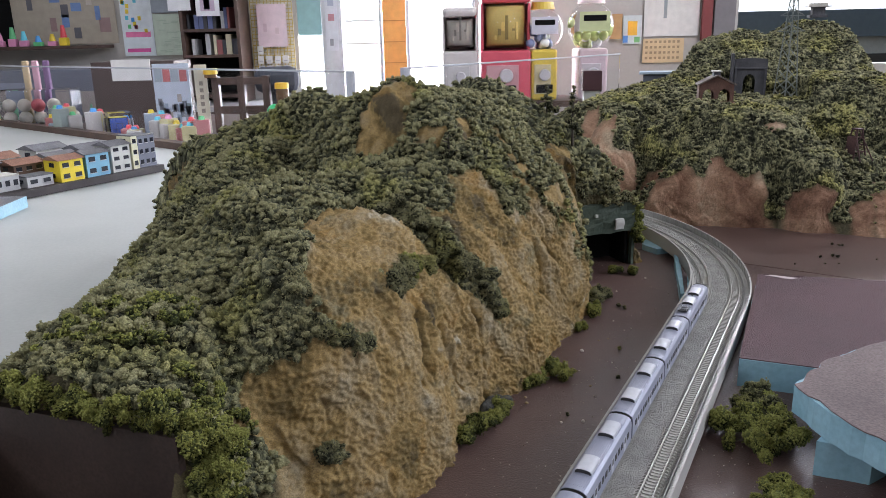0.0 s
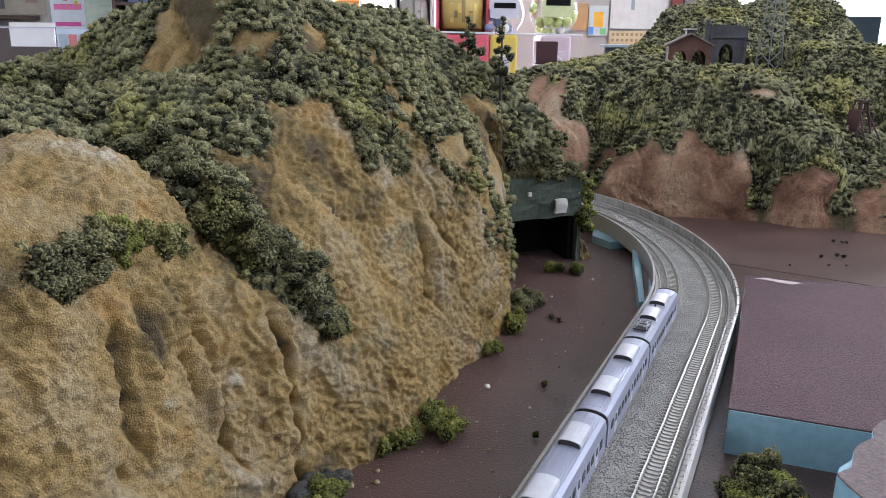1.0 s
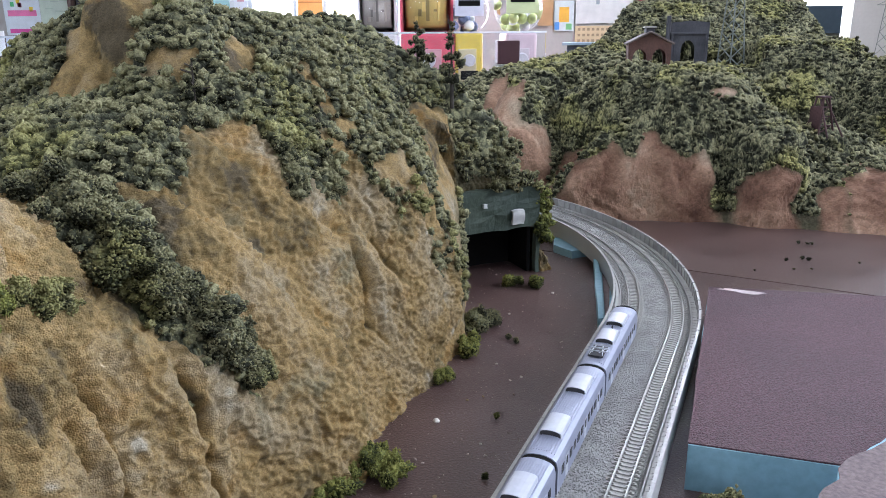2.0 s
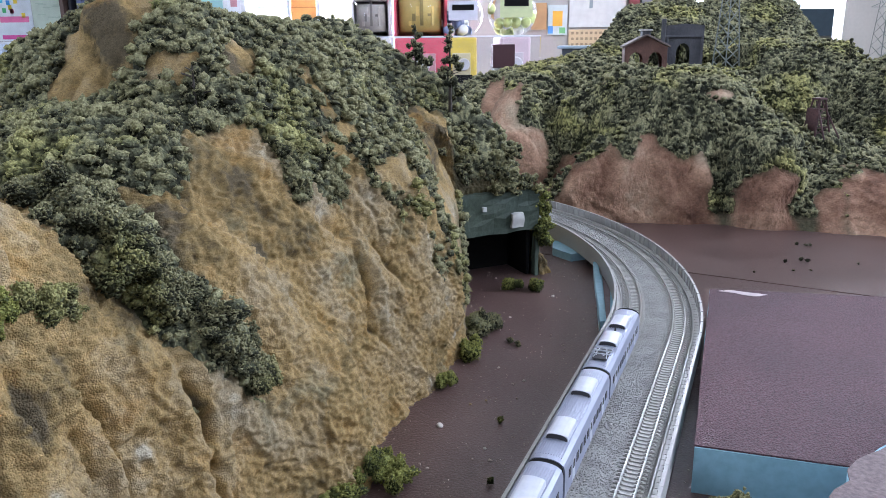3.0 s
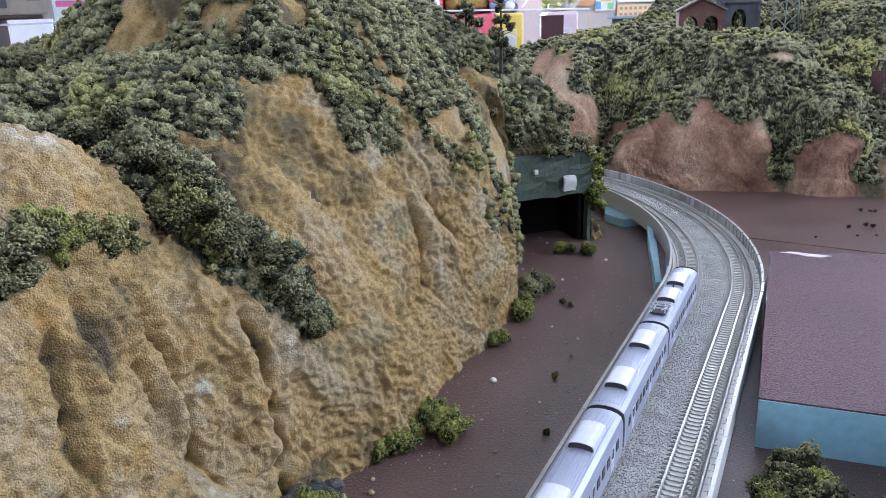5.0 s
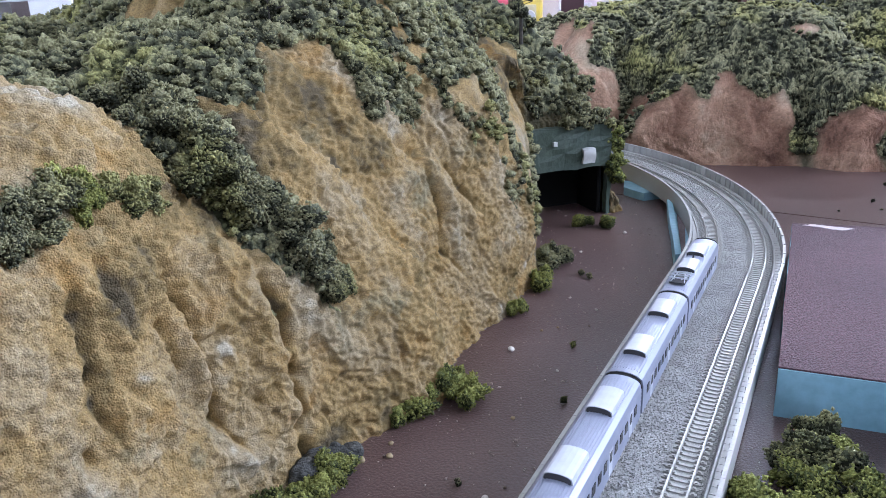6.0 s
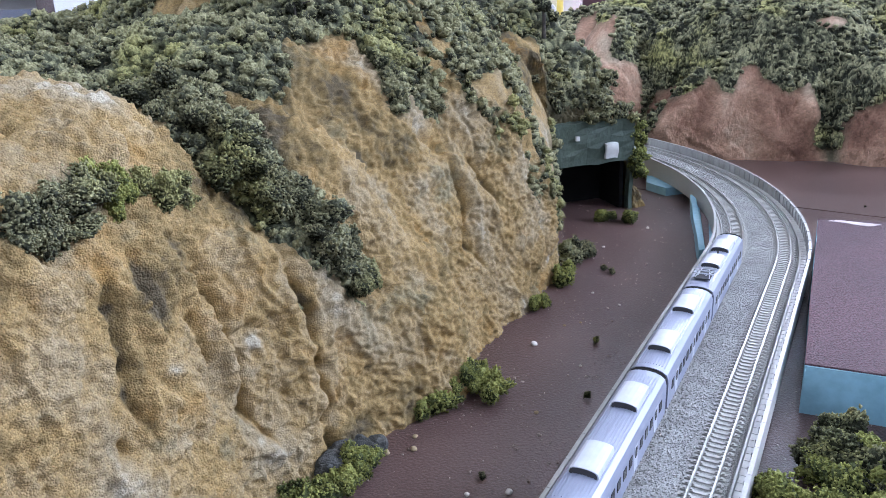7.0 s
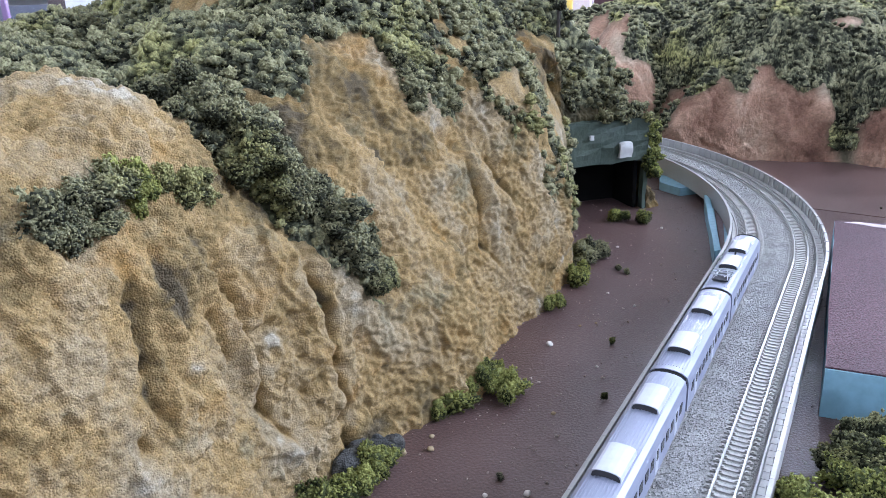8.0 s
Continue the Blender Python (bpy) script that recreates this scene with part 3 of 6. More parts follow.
def beyond(p, ring):
    """How far places lie outside a ring in the plan, in metres; less than 0 inside it."""
    x, y = p[:, 0], p[:, 1]
    inside, near = np.zeros(len(p), bool), np.full(len(p), 9.0)
    for (x0, y0), (x1, y1) in zip(ring, ring[1:] + ring[:1]):
        t = np.clip(((x - x0) * (x1 - x0) + (y - y0) * (y1 - y0)) / ((x1 - x0) ** 2 + (y1 - y0) ** 2), 0, 1)
        near = np.minimum(near, np.hypot(x - x0 - t * (x1 - x0), y - y0 - t * (y1 - y0)))
        inside ^= ((y0 > y) != (y1 > y)) & (x < x0 + (y - y0) * (x1 - x0) / (y1 - y0 if y1 != y0 else 1e-9))
    return np.where(inside, -near, near)


def green_a(p, n):
    """How surely foam foliage covers a place of the first mountain (above 0: yes)."""
    g = beyond(p, DOME_A + CLIFF_A)
    for ring in PATCHES_A:
        g = np.minimum(g, beyond(p, ring))
    return np.where(p[:, 2] < 0.02, -1, g / 0.0026 + 0.6 * wave(p, 90))


# where the red rock is bare, in x and height
BARE_B = [
    [(0.36, 0.02), (0.37, 0.035), (0.388, 0.067), (0.408, 0.077), (0.439, 0.098), (0.447, 0.08), (0.459, 0.079), (0.472, 0.107), (0.487, 0.11), (0.496, 0.095), (0.522, 0.077), (0.542, 0.09), (0.553, 0.064), (0.549, 0.025), (0.563, 0.008), (0.56, -0.02), (0.36, -0.02)],
    [(0.578, 0.014), (0.581, 0.045), (0.591, 0.061), (0.616, 0.075), (0.644, 0.063), (0.647, 0.048), (0.634, 0.028), (0.643, 0.005), (0.64, -0.02), (0.578, -0.02)],
    [(0.666, 0.011), (0.671, 0.036), (0.685, 0.046), (0.702, 0.046), (0.69, 0.011), (0.69, -0.02), (0.666, -0.02)],
    [(0.694, 0.008), (0.706, 0.055), (0.729, 0.065), (0.747, 0.067), (0.77, 0.05), (0.76, -0.02), (0.694, -0.02)]]
SAND_B = [(0.296, 0.126), (0.315, 0.157), (0.342, 0.169), (0.339, 0.16), (0.33, 0.14), (0.325, 0.118), (0.365, 0.106), (0.371, 0.064), (0.356, 0.026), (0.34, 0.0), (0.28, 0.0)]


def green_b(p, n):
    w = wave(p, 55)
    q = np.stack([p[:, 0], p[:, 2]], -1)
    front = p[:, 1] < 1.5
    g = np.full(len(p), 9.0)
    for ring in BARE_B:
        g = np.minimum(g, np.where(front, beyond(q, ring) / 0.005, 9.0))
    g = np.minimum(g, beyond(q, SAND_B) / 0.005)
    g = np.minimum(g, (np.linalg.norm((p - np.array((0.577, 1.362, 0.157))) / np.array((0.017, 0.02, 0.006)), axis=1) - 1) * 3)
    g = np.minimum(g, np.maximum(np.abs(p[:, 0] - 0.53) / 0.035, np.abs(p[:, 1] - 1.52) / 0.04) * 8 - 8)
    return g + 0.6 * w


CREASES_NEAR = [
    (((0.02, 0.645, 0.128), (0.023, 0.64, 0.114), (0.026, 0.636, 0.096), (0.027, 0.633, 0.086), (0.032, 0.635, 0.066)), 0.0032, 0.0024),
    (((0.024, 0.658, 0.127), (0.028, 0.654, 0.115), (0.032, 0.654, 0.098)), 0.003, 0.0022),
    (((0.036, 0.684, 0.109), (0.041, 0.683, 0.091), (0.047, 0.684, 0.071), (0.049, 0.68, 0.051), (0.058, 0.687, 0.032)), 0.0042, 0.0024),
    (((0.035, 0.668, 0.098), (0.039, 0.67, 0.079)), 0.003, 0.0022),
    (((0.023, 0.62, 0.085), (0.024, 0.618, 0.068)), 0.003, 0.0022),
    (((0.063, 0.716, 0.097), (0.071, 0.718, 0.072), (0.074, 0.716, 0.052), (0.075, 0.714, 0.03), (0.077, 0.712, 0.008)), 0.009, 0.0034)]
CREASES_FAR = [
    (((0.126, 0.858, 0.11), (0.135, 0.858, 0.094), (0.138, 0.854, 0.079), (0.14, 0.85, 0.062), (0.149, 0.86, 0.046)), 0.0036, 0.0024),
    (((0.142, 0.873, 0.108), (0.15, 0.877, 0.094), (0.158, 0.882, 0.08)), 0.0042, 0.004),
    (((0.112, 0.773, 0.076), (0.124, 0.782, 0.07), (0.13, 0.788, 0.059)), 0.003, 0.003),
    (((0.113, 0.847, 0.129), (0.125, 0.863, 0.118)), 0.004, 0.003),
    (((0.026, 0.626, 0.072), (0.027, 0.626, 0.069)), 0.009, 0.003)]
GROOVES = CREASES_NEAR + CREASES_FAR
RIBS = [
    (((0.022, 0.646, 0.126), (0.026, 0.645, 0.112), (0.031, 0.65, 0.097), (0.034, 0.65, 0.085)), 0.004, 0.004),
    (((0.027, 0.669, 0.128), (0.033, 0.671, 0.108), (0.039, 0.675, 0.088), (0.046, 0.68, 0.064)), 0.005, 0.0065),
    (((0.05, 0.709, 0.11), (0.063, 0.713, 0.093), (0.068, 0.716, 0.079), (0.071, 0.713, 0.056), (0.074, 0.712, 0.037)), 0.005, 0.008),
    (((0.068, 0.724, 0.096), (0.081, 0.737, 0.069), (0.094, 0.748, 0.043)), 0.004, 0.008),
    (((0.11, 0.824, 0.107), (0.122, 0.848, 0.108), (0.127, 0.86, 0.112)), 0.004, 0.006),
    (((0.13, 0.862, 0.109), (0.141, 0.865, 0.09), (0.145, 0.861, 0.069)), 0.004, 0.006)]
# Spots of own colour, plus painted shade over the low near rock (0.02, 0.6).
STAINS_AND_SHADE = [(-0.03, 0.70, 0.182, 0.05, 0.14), (0.0, 0.72, 0.17, 0.025, 0.12), (0.013, 0.62, 0.112, 0.02, 0.2), (0.052, 0.692, 0.076, 0.0035, 0.5), (0.033, 0.648, 0.087, 0.002, 0.4), (0.02, 0.6, 0.03, 0.06, -0.06),
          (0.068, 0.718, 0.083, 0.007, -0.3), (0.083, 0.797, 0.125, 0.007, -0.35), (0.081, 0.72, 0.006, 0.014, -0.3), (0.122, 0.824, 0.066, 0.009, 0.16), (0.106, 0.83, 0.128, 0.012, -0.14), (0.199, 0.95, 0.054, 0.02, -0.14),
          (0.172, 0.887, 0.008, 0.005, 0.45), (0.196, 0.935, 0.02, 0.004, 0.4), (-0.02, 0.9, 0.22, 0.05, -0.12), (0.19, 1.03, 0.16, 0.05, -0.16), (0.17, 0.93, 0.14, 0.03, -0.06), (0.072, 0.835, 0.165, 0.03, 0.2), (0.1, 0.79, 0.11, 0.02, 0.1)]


RIBS_B = [
    (((0.472, 1.364, 0.107), (0.459, 1.353, 0.075), (0.438, 1.348, 0.04)), 0.011, 0.011),
    (((0.542, 1.334, 0.088), (0.55, 1.326, 0.05)), 0.008, 0.01),
    (((0.642, 1.292, 0.063), (0.613, 1.285, 0.043), (0.609, 1.284, 0.015)), 0.009, 0.01),
    (((0.437, 1.379, 0.097), (0.404, 1.359, 0.06), (0.383, 1.359, 0.035)), 0.009, 0.011)]


def moss_a(p, n):
    return np.clip(green_a(p, n) * 0.5 + 0.4, 0, 1) * 0.85


def moss_b(p, n):
    return np.clip(green_b(p, n) * 0.5 + 0.4, 0, 1) * 0.9


mountain_a = thing("mountain", "model mountain of ochre plaster rock with dark green foam foliage", "model mountain")
slope_a, co_a, tri_a = hill("rock_slope", LUMPS_A, -0.44, 0.36, 0.36, 1.5, 0.0024, M_ROCK, mountain_a, 0.0034, carve_a, grain=1.2, grooves=GROOVES, ribs=RIBS, tone_spots=STAINS_AND_SHADE, moss=moss_a, drop=drop_a,
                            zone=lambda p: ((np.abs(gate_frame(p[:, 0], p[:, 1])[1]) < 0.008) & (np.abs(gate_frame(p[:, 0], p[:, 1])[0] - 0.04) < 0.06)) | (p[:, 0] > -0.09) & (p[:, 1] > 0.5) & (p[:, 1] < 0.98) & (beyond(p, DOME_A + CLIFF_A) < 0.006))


RIDGE_X = [0.34, 0.39, 0.44, 0.5, 0.56, 0.607, 0.633, 0.66, 0.7, 0.74, 0.8, 0.86, 0.91, 0.96, 1.01, 1.045, 1.085, 1.12, 1.3]
RIDGE_Z = [0.10, 0.142, 0.168, 0.178, 0.188, 0.211, 0.25, 0.281, 0.29, 0.30, 0.286, 0.312, 0.322, 0.315, 0.294, 0.233, 0.182, 0.156, 0.14]


def carve_b(x, y, z):
    z = np.where(((x - 0.68) / 0.1) ** 2 + ((y - 1.715) / 0.12) ** 2 < 1, np.minimum(z, 0.169), z)  # the terrace before the mine portal
    ridge = np.interp(x - 0.4 * (y - 2.0), RIDGE_X, RIDGE_Z)
    return np.where(y > 1.62, np.minimum(z, ridge), z)


mountain_b = thing("mountain", "model mountain of red clay rock under thick green foam foliage", "model mountain")
slope_b, co_b, tri_b = hill("rock_slope", LUMPS_B, 0.2, 1.5, 1.1, 2.5, 0.006, M_RED, mountain_b, 0.0045, k=45.0, ribs=RIBS_B, zone=lambda p: (p[:, 1] < 1.45) & (p[:, 2] < 0.14) & (p[:, 2] > 0), longest=0.004, cells=15.0, grain=0.5, carve=carve_b, moss=moss_b, tone_spots=[(0.33, 1.43, 0.13, 0.03, 0.25), (0.56, 1.31, 0.01, 0.015, 0.35)])

face = bmesh.new()
prism(face, [(-0.2352, 0.5285), (-0.0985, 0.4805), (-0.0965, 0.4845), (-0.234, 0.533)], -0.001, 0.112)
part("base_board", face, material("dark_brown_board_end", (0.03, 0.018, 0.015), (0.055, 0.034, 0.028), 20, 0.6, 0.3, 500, 0.0008), mountain_a, "bare brown board end")


M_GREY = rock("dark_grey_plaster", [(0.3, (0.05, 0.05, 0.048)), (0.6, (0.10, 0.10, 0.092)), (1.0, (0.22, 0.20, 0.16))], 60, (0.06, 0.06, 0.05))
for k, (x, y, z, r) in enumerate(((0.079, 0.714, 0.006, 0.0085), (0.086, 0.721, 0.004, 0.0075), (0.073, 0.705, 0.009, 0.0065), (0.092, 0.73, 0.003, 0.005))):
    lump = bmesh.new()
    bmesh.ops.create_icosphere(lump, subdivisions=4, radius=r)
    for v in lump.verts:
        q = v.co * 130 + Vector((k * 9.1, 0, 0))
        v.co *= 1 + 0.35 * noise.noise(q) + 0.16 * noise.noise(q * 2.6) + 0.06 * noise.noise(q * 7)
        v.co += Vector((x, y, z))
        v.co.z = max(v.co.z, -0.002)
    part("rock_foot", lump, M_GREY, mountain_a, "dark grey broken plaster", smooth=True)


def thicket(name, co, tri, cover, lump, height, longest, parent, base, zone, swell=0.5, contrast=0.72, mat=M_LEAF):
    """A continuous crust of foam crumbs over part of a slope: billows of 1/lump metres with smaller ones on them."""
    g = cover(co, None)
    tri = tri[(g[tri] > -0.2).sum(1) >= 2]
    used = np.unique(tri)
    index = np.zeros(len(co), int)
    index[used] = np.arange(len(used))
    co, tri, g = co[used], index[tri], g[used]
    nn = np.zeros_like(co)
    face = np.cross(co[tri[:, 1]] - co[tri[:, 0]], co[tri[:, 2]] - co[tri[:, 0]])
    for k in range(3):
        np.add.at(nn, tri[:, k], face)
    nn /= np.linalg.norm(nn, axis=1, keepdims=True) + 1e-12
    co, nn, tri = split(co, nn, tri, zone, longest)
    g = cover(co, None)
    h, tone = np.zeros(len(co)), np.zeros(len(co))
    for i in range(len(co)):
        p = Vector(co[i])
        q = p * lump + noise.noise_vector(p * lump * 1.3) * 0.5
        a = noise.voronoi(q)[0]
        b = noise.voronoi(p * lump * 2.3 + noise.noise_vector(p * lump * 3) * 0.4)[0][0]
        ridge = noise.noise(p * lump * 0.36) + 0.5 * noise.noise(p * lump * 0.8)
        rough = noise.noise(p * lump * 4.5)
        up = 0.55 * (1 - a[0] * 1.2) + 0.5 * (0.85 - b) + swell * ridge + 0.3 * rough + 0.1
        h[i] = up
        # Painted shade and light: hollows between billows darkened, tops made paler.
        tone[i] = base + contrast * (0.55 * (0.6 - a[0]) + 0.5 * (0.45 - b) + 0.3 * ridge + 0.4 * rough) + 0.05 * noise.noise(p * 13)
    rim = np.clip(g * 0.6 + 0.25, 0, 1)
    co = co + nn * (height * h * rim - 0.002 * (1 - rim))[:, None] + np.array((0, 0, 0.25)) * (height * h * rim)[:, None]
    return tagged(arrays(name, co, tri, mat, parent, tone, smooth=True), kind="stuff")


rng = np.random.default_rng(5)


def tones(p, base):
    return base + 0.12 * wave(p, 14) + 0.07 * wave(p, 60) + rng.normal(0, 0.03, len(p))


def front_a(p):
    return (p[:, 1] < 1.12) & (p[:, 0] > -0.25) & (p[:, 2] > 0.02)


def above_a(p, n):
    g = green_a(p, n)
    u, v = gate_frame(p[:, 0], p[:, 1])
    g = np.where((np.abs(v) < 0.009) & (u > -0.01) & (u < 0.09) & (p[:, 2] < 0.135), -2, g)
    g = np.where((p[:, 0] > -0.245) & (p[:, 0] < -0.094) & (p[:, 1] < 0.491 + 0.354 * (-0.106 - p[:, 0])), -2, g)
    return np.where((p[:, 2] < 0.03) | ((p[:, 1] < 0.55) & (p[:, 2] < 0.06)), -2, g)


def above_b(p, n):
    return np.where((p[:, 2] < 0.015) | (p[:, 1] > 2.15), -2, green_b(p, n))


# Low base tone paints the shade seen between the clumps.
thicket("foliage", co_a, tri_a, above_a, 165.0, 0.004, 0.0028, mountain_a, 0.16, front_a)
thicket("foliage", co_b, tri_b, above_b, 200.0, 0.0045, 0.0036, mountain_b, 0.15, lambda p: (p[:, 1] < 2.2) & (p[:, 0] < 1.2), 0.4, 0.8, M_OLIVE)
def tufted(co, tri, cover, count, gap, seed):
    """Places for the clumps of a crust of foam, thinner in the hollows of a slow noise."""
    p, nrm = sample(co, tri, count, seed)
    ok = cover(p, nrm) > 0.1
    p, nrm = p[ok], nrm[ok]
    ok = wave(p, 75) + 0.5 * wave(p, 190) > -0.42
    return spread(p[ok], nrm[ok], gap)


p, nrm = tufted(co_a, tri_a, above_a, 110000, 0.0052, 3)
front = (p[:, 1] < 1.16) & (p[:, 0] > -0.3)
q, m = p[front], nrm[front]
swell = np.clip(0.5 + 0.9 * wave(q, 60), 0, 1)
# Raised tufts also take a paler tone, painted light on the swells.
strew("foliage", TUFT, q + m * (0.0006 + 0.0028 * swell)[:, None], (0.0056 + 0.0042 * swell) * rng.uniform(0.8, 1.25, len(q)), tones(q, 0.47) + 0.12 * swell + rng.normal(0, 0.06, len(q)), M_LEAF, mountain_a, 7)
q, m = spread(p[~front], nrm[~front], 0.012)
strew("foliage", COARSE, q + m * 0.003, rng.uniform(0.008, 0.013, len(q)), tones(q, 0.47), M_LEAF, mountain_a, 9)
p, nrm = tufted(co_b, tri_b, above_b, 90000, 0.0078, 4)
front = (p[:, 1] < 2.1) & (p[:, 0] < 1.05)
q, m = p[front], nrm[front]
swell = np.clip(0.5 + 0.9 * wave(q, 45), 0, 1)
# Here too the higher tufts are painted paler, like lit tops.
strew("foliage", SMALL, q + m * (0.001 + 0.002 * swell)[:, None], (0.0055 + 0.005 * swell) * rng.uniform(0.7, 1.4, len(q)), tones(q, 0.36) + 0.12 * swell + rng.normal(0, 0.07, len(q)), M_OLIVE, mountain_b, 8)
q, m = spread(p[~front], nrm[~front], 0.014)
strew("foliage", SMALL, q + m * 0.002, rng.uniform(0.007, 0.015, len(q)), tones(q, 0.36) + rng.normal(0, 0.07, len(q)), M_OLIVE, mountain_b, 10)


def ground_a(x, y):
    z = relief(LUMPS_A, np.array([x]), np.array([y]))
    return float(np.maximum(carve_a(np.array([x]), np.array([y]), z), 0)[0])


def clumps(protos, pts, sizes, tone, mat, root, seed, lift, flat):
    """A bush, lump by lump."""
    for k in range(len(pts)):
        strew("clump", protos, pts[k:k + 1], sizes[k:k + 1], tone[k:k + 1], mat, root, seed + k, lift, flat, kind="")


# bushes in the gully, on the dome and on the bare faces
def bush(path, count, width, size, tone, seed, label, category="bush"):
    """A bush of foam lumps strewn along a line over the first mountain."""
    r = random.Random(seed)
    pts, sizes, ts = [], [], []
    for i in range(count):
        f = i / max(count - 1, 1) * (len(path) - 1)
        j = min(int(f), len(path) - 2) if len(path) > 1 else 0
        a = Vector(path[j])
        q = a.lerp(Vector(path[j + 1]), f - j) if len(path) > 1 else a
        w = width * (0.7 + 0.5 * math.sin(i * 1.9))
        q = q + Vector((r.gauss(0, w), r.gauss(0, w), r.gauss(0, w) * 0.5))
        pts.append(np.array(q)), sizes.append(size * r.uniform(0.7, 1.3)), ts.append(tone + 0.2 + r.gauss(0, 0.06))
    root = thing("bush", label, category, Matrix())
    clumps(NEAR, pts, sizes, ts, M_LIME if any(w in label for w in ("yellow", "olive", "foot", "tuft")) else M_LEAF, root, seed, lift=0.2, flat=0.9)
    return root


bush([(-0.012, 0.768, 0.163), (0.009, 0.763, 0.162), (0.026, 0.745, 0.155), (0.04, 0.737, 0.144)], 60, 0.0075, 0.0125, 0.12, 50, "dark green foam bushes in a rocky gully")
bush([(0.039, 0.736, 0.143), (0.05, 0.735, 0.132), (0.06, 0.737, 0.123), (0.068, 0.739, 0.112), (0.076, 0.74, 0.099), (0.081, 0.743, 0.087), (0.087, 0.746, 0.075)], 76, 0.0056, 0.0115, 0.1, 51, "dark green foam bushes running down a gully")
bush([(0.004, 0.628, 0.142), (0.009, 0.638, 0.144), (0.013, 0.65, 0.146), (0.015, 0.658, 0.148)], 26, 0.0035, 0.0105, 0.12, 52, "dark green foam bush on bare rock")
bush([(0.008, 0.63, 0.137), (0.013, 0.639, 0.137), (0.016, 0.646, 0.138)], 10, 0.0028, 0.0095, 0.2, 59, "brownish green foam bush on bare rock")
bush([(0.0155, 0.663, 0.15), (0.018, 0.665, 0.147), (0.02, 0.664, 0.142)], 12, 0.0022, 0.009, 0.26, 53, "yellow-green foam bush on bare rock")
bush([(0.022, 0.674, 0.145), (0.026, 0.684, 0.14), (0.03, 0.694, 0.133)], 22, 0.0028, 0.009, 0.2, 54, "green foam bush along a rock ledge")
bush([(-0.013, 0.585, 0.116), (-0.026, 0.578, 0.127), (-0.04, 0.575, 0.136)], 18, 0.003, 0.0105, 0.08, 55, "small dark foam bush on bare rock")
bush([(-0.055, 0.591, 0.162), (-0.051, 0.584, 0.156)], 9, 0.003, 0.011, 0.1, 56, "dark foam bush on the rounded rock")
bush([(-0.035, 0.551, 0.06), (-0.027, 0.555, 0.054)], 12, 0.003, 0.010, 0.1, 57, "small dark foam bush on bare rock")
bush([(0.091, 0.855, 0.171), (0.097, 0.848, 0.159), (0.102, 0.838, 0.146)], 26, 0.004, 0.010, 0.2, 58, "green foam bush beside the ochre rock")
bush([(0.115, 0.878, 0.154), (0.12, 0.871, 0.139)], 14, 0.003, 0.010, 0.18, 46, "brownish green foam bush beside the ochre rock")

# ---- the viaduct ----
CX, CY, TURN_A = -0.077, 1.128, radians(27.6)
RC = 0.4635
DECK_Z = 0.0165


def along(s, off=0.0):
    """Place and heading s metres along the line: a straight up to 0, then a left-hand curve; off to the right."""
    if s < 0:
        d = Vector((math.sin(TURN_A), math.cos(TURN_A)))
        p = Vector((CX + RC * math.cos(TURN_A), CY - RC * math.sin(TURN_A))) + d * s
        return p.x + d.y * off, p.y - d.x * off, math.atan2(d.y, d.x)
    a = s / RC - TURN_A
    return CX + (RC + off) * math.cos(a), CY + (RC + off) * math.sin(a), a + math.pi / 2


S0, S1 = -0.75, 0.74


def sweep(profile, s0=S0, s1=S1, ds=0.008, closed=True):
    """A profile of (off, z), anticlockwise seen along the line, drawn along it."""
    bm = bmesh.new()
    rings, n = [], max(2, int((s1 - s0) / ds) + 1)
    for i in range(n):
        s = s0 + (s1 - s0) * i / (n - 1)
        rings.append([bm.verts.new((*along(s, o)[:2], z)) for o, z in profile])
    m = len(profile)
    for a, b in zip(rings, rings[1:]):
        for i in range(m if closed else m - 1):
            j = (i + 1) % m
            bm.faces.new((a[i], b[i], b[j], a[j]))
    if closed:
        bm.faces.new(rings[0]), bm.faces.new(rings[-1][::-1])
    bmesh.ops.recalc_face_normals(bm, faces=bm.faces)
    return bm



viaduct = thing("railway_viaduct", "pale grey plastic double-track model viaduct", "viaduct")
part("deck", sweep([(-0.0322, 0.010), (0.0322, 0.010), (0.0322, DECK_Z), (-0.0322, DECK_Z)]), M_CONCRETE, viaduct)
part("girder", sweep([(-0.019, 0.0), (0.019, 0.0), (0.023, 0.0098), (-0.023, 0.0098)]), M_CONCRETE, viaduct)
parapets = []
for side in (-1, 1):
    a, b = sorted((side * 0.0335, side * 0.0324))
    parapets.append(part("parapet", sweep([(a, 0.0085), (b, 0.0085), (b, 0.0262), (a, 0.0262)]), M_CONCRETE, viaduct))
    a, b = sorted((side * 0.0278, side * 0.0268))
    part("kerb", sweep([(a, DECK_Z - 0.0005), (b, DECK_Z - 0.0005), (b, 0.0186), (a, 0.0186)]), M_CONCRETE, viaduct)
part("ballast_bed", sweep([(-0.0267, DECK_Z + 0.0001), (0.0267, DECK_Z + 0.0001), (0.0256, 0.0182), (-0.0262, 0.0182)]), M_BALLAST, viaduct)


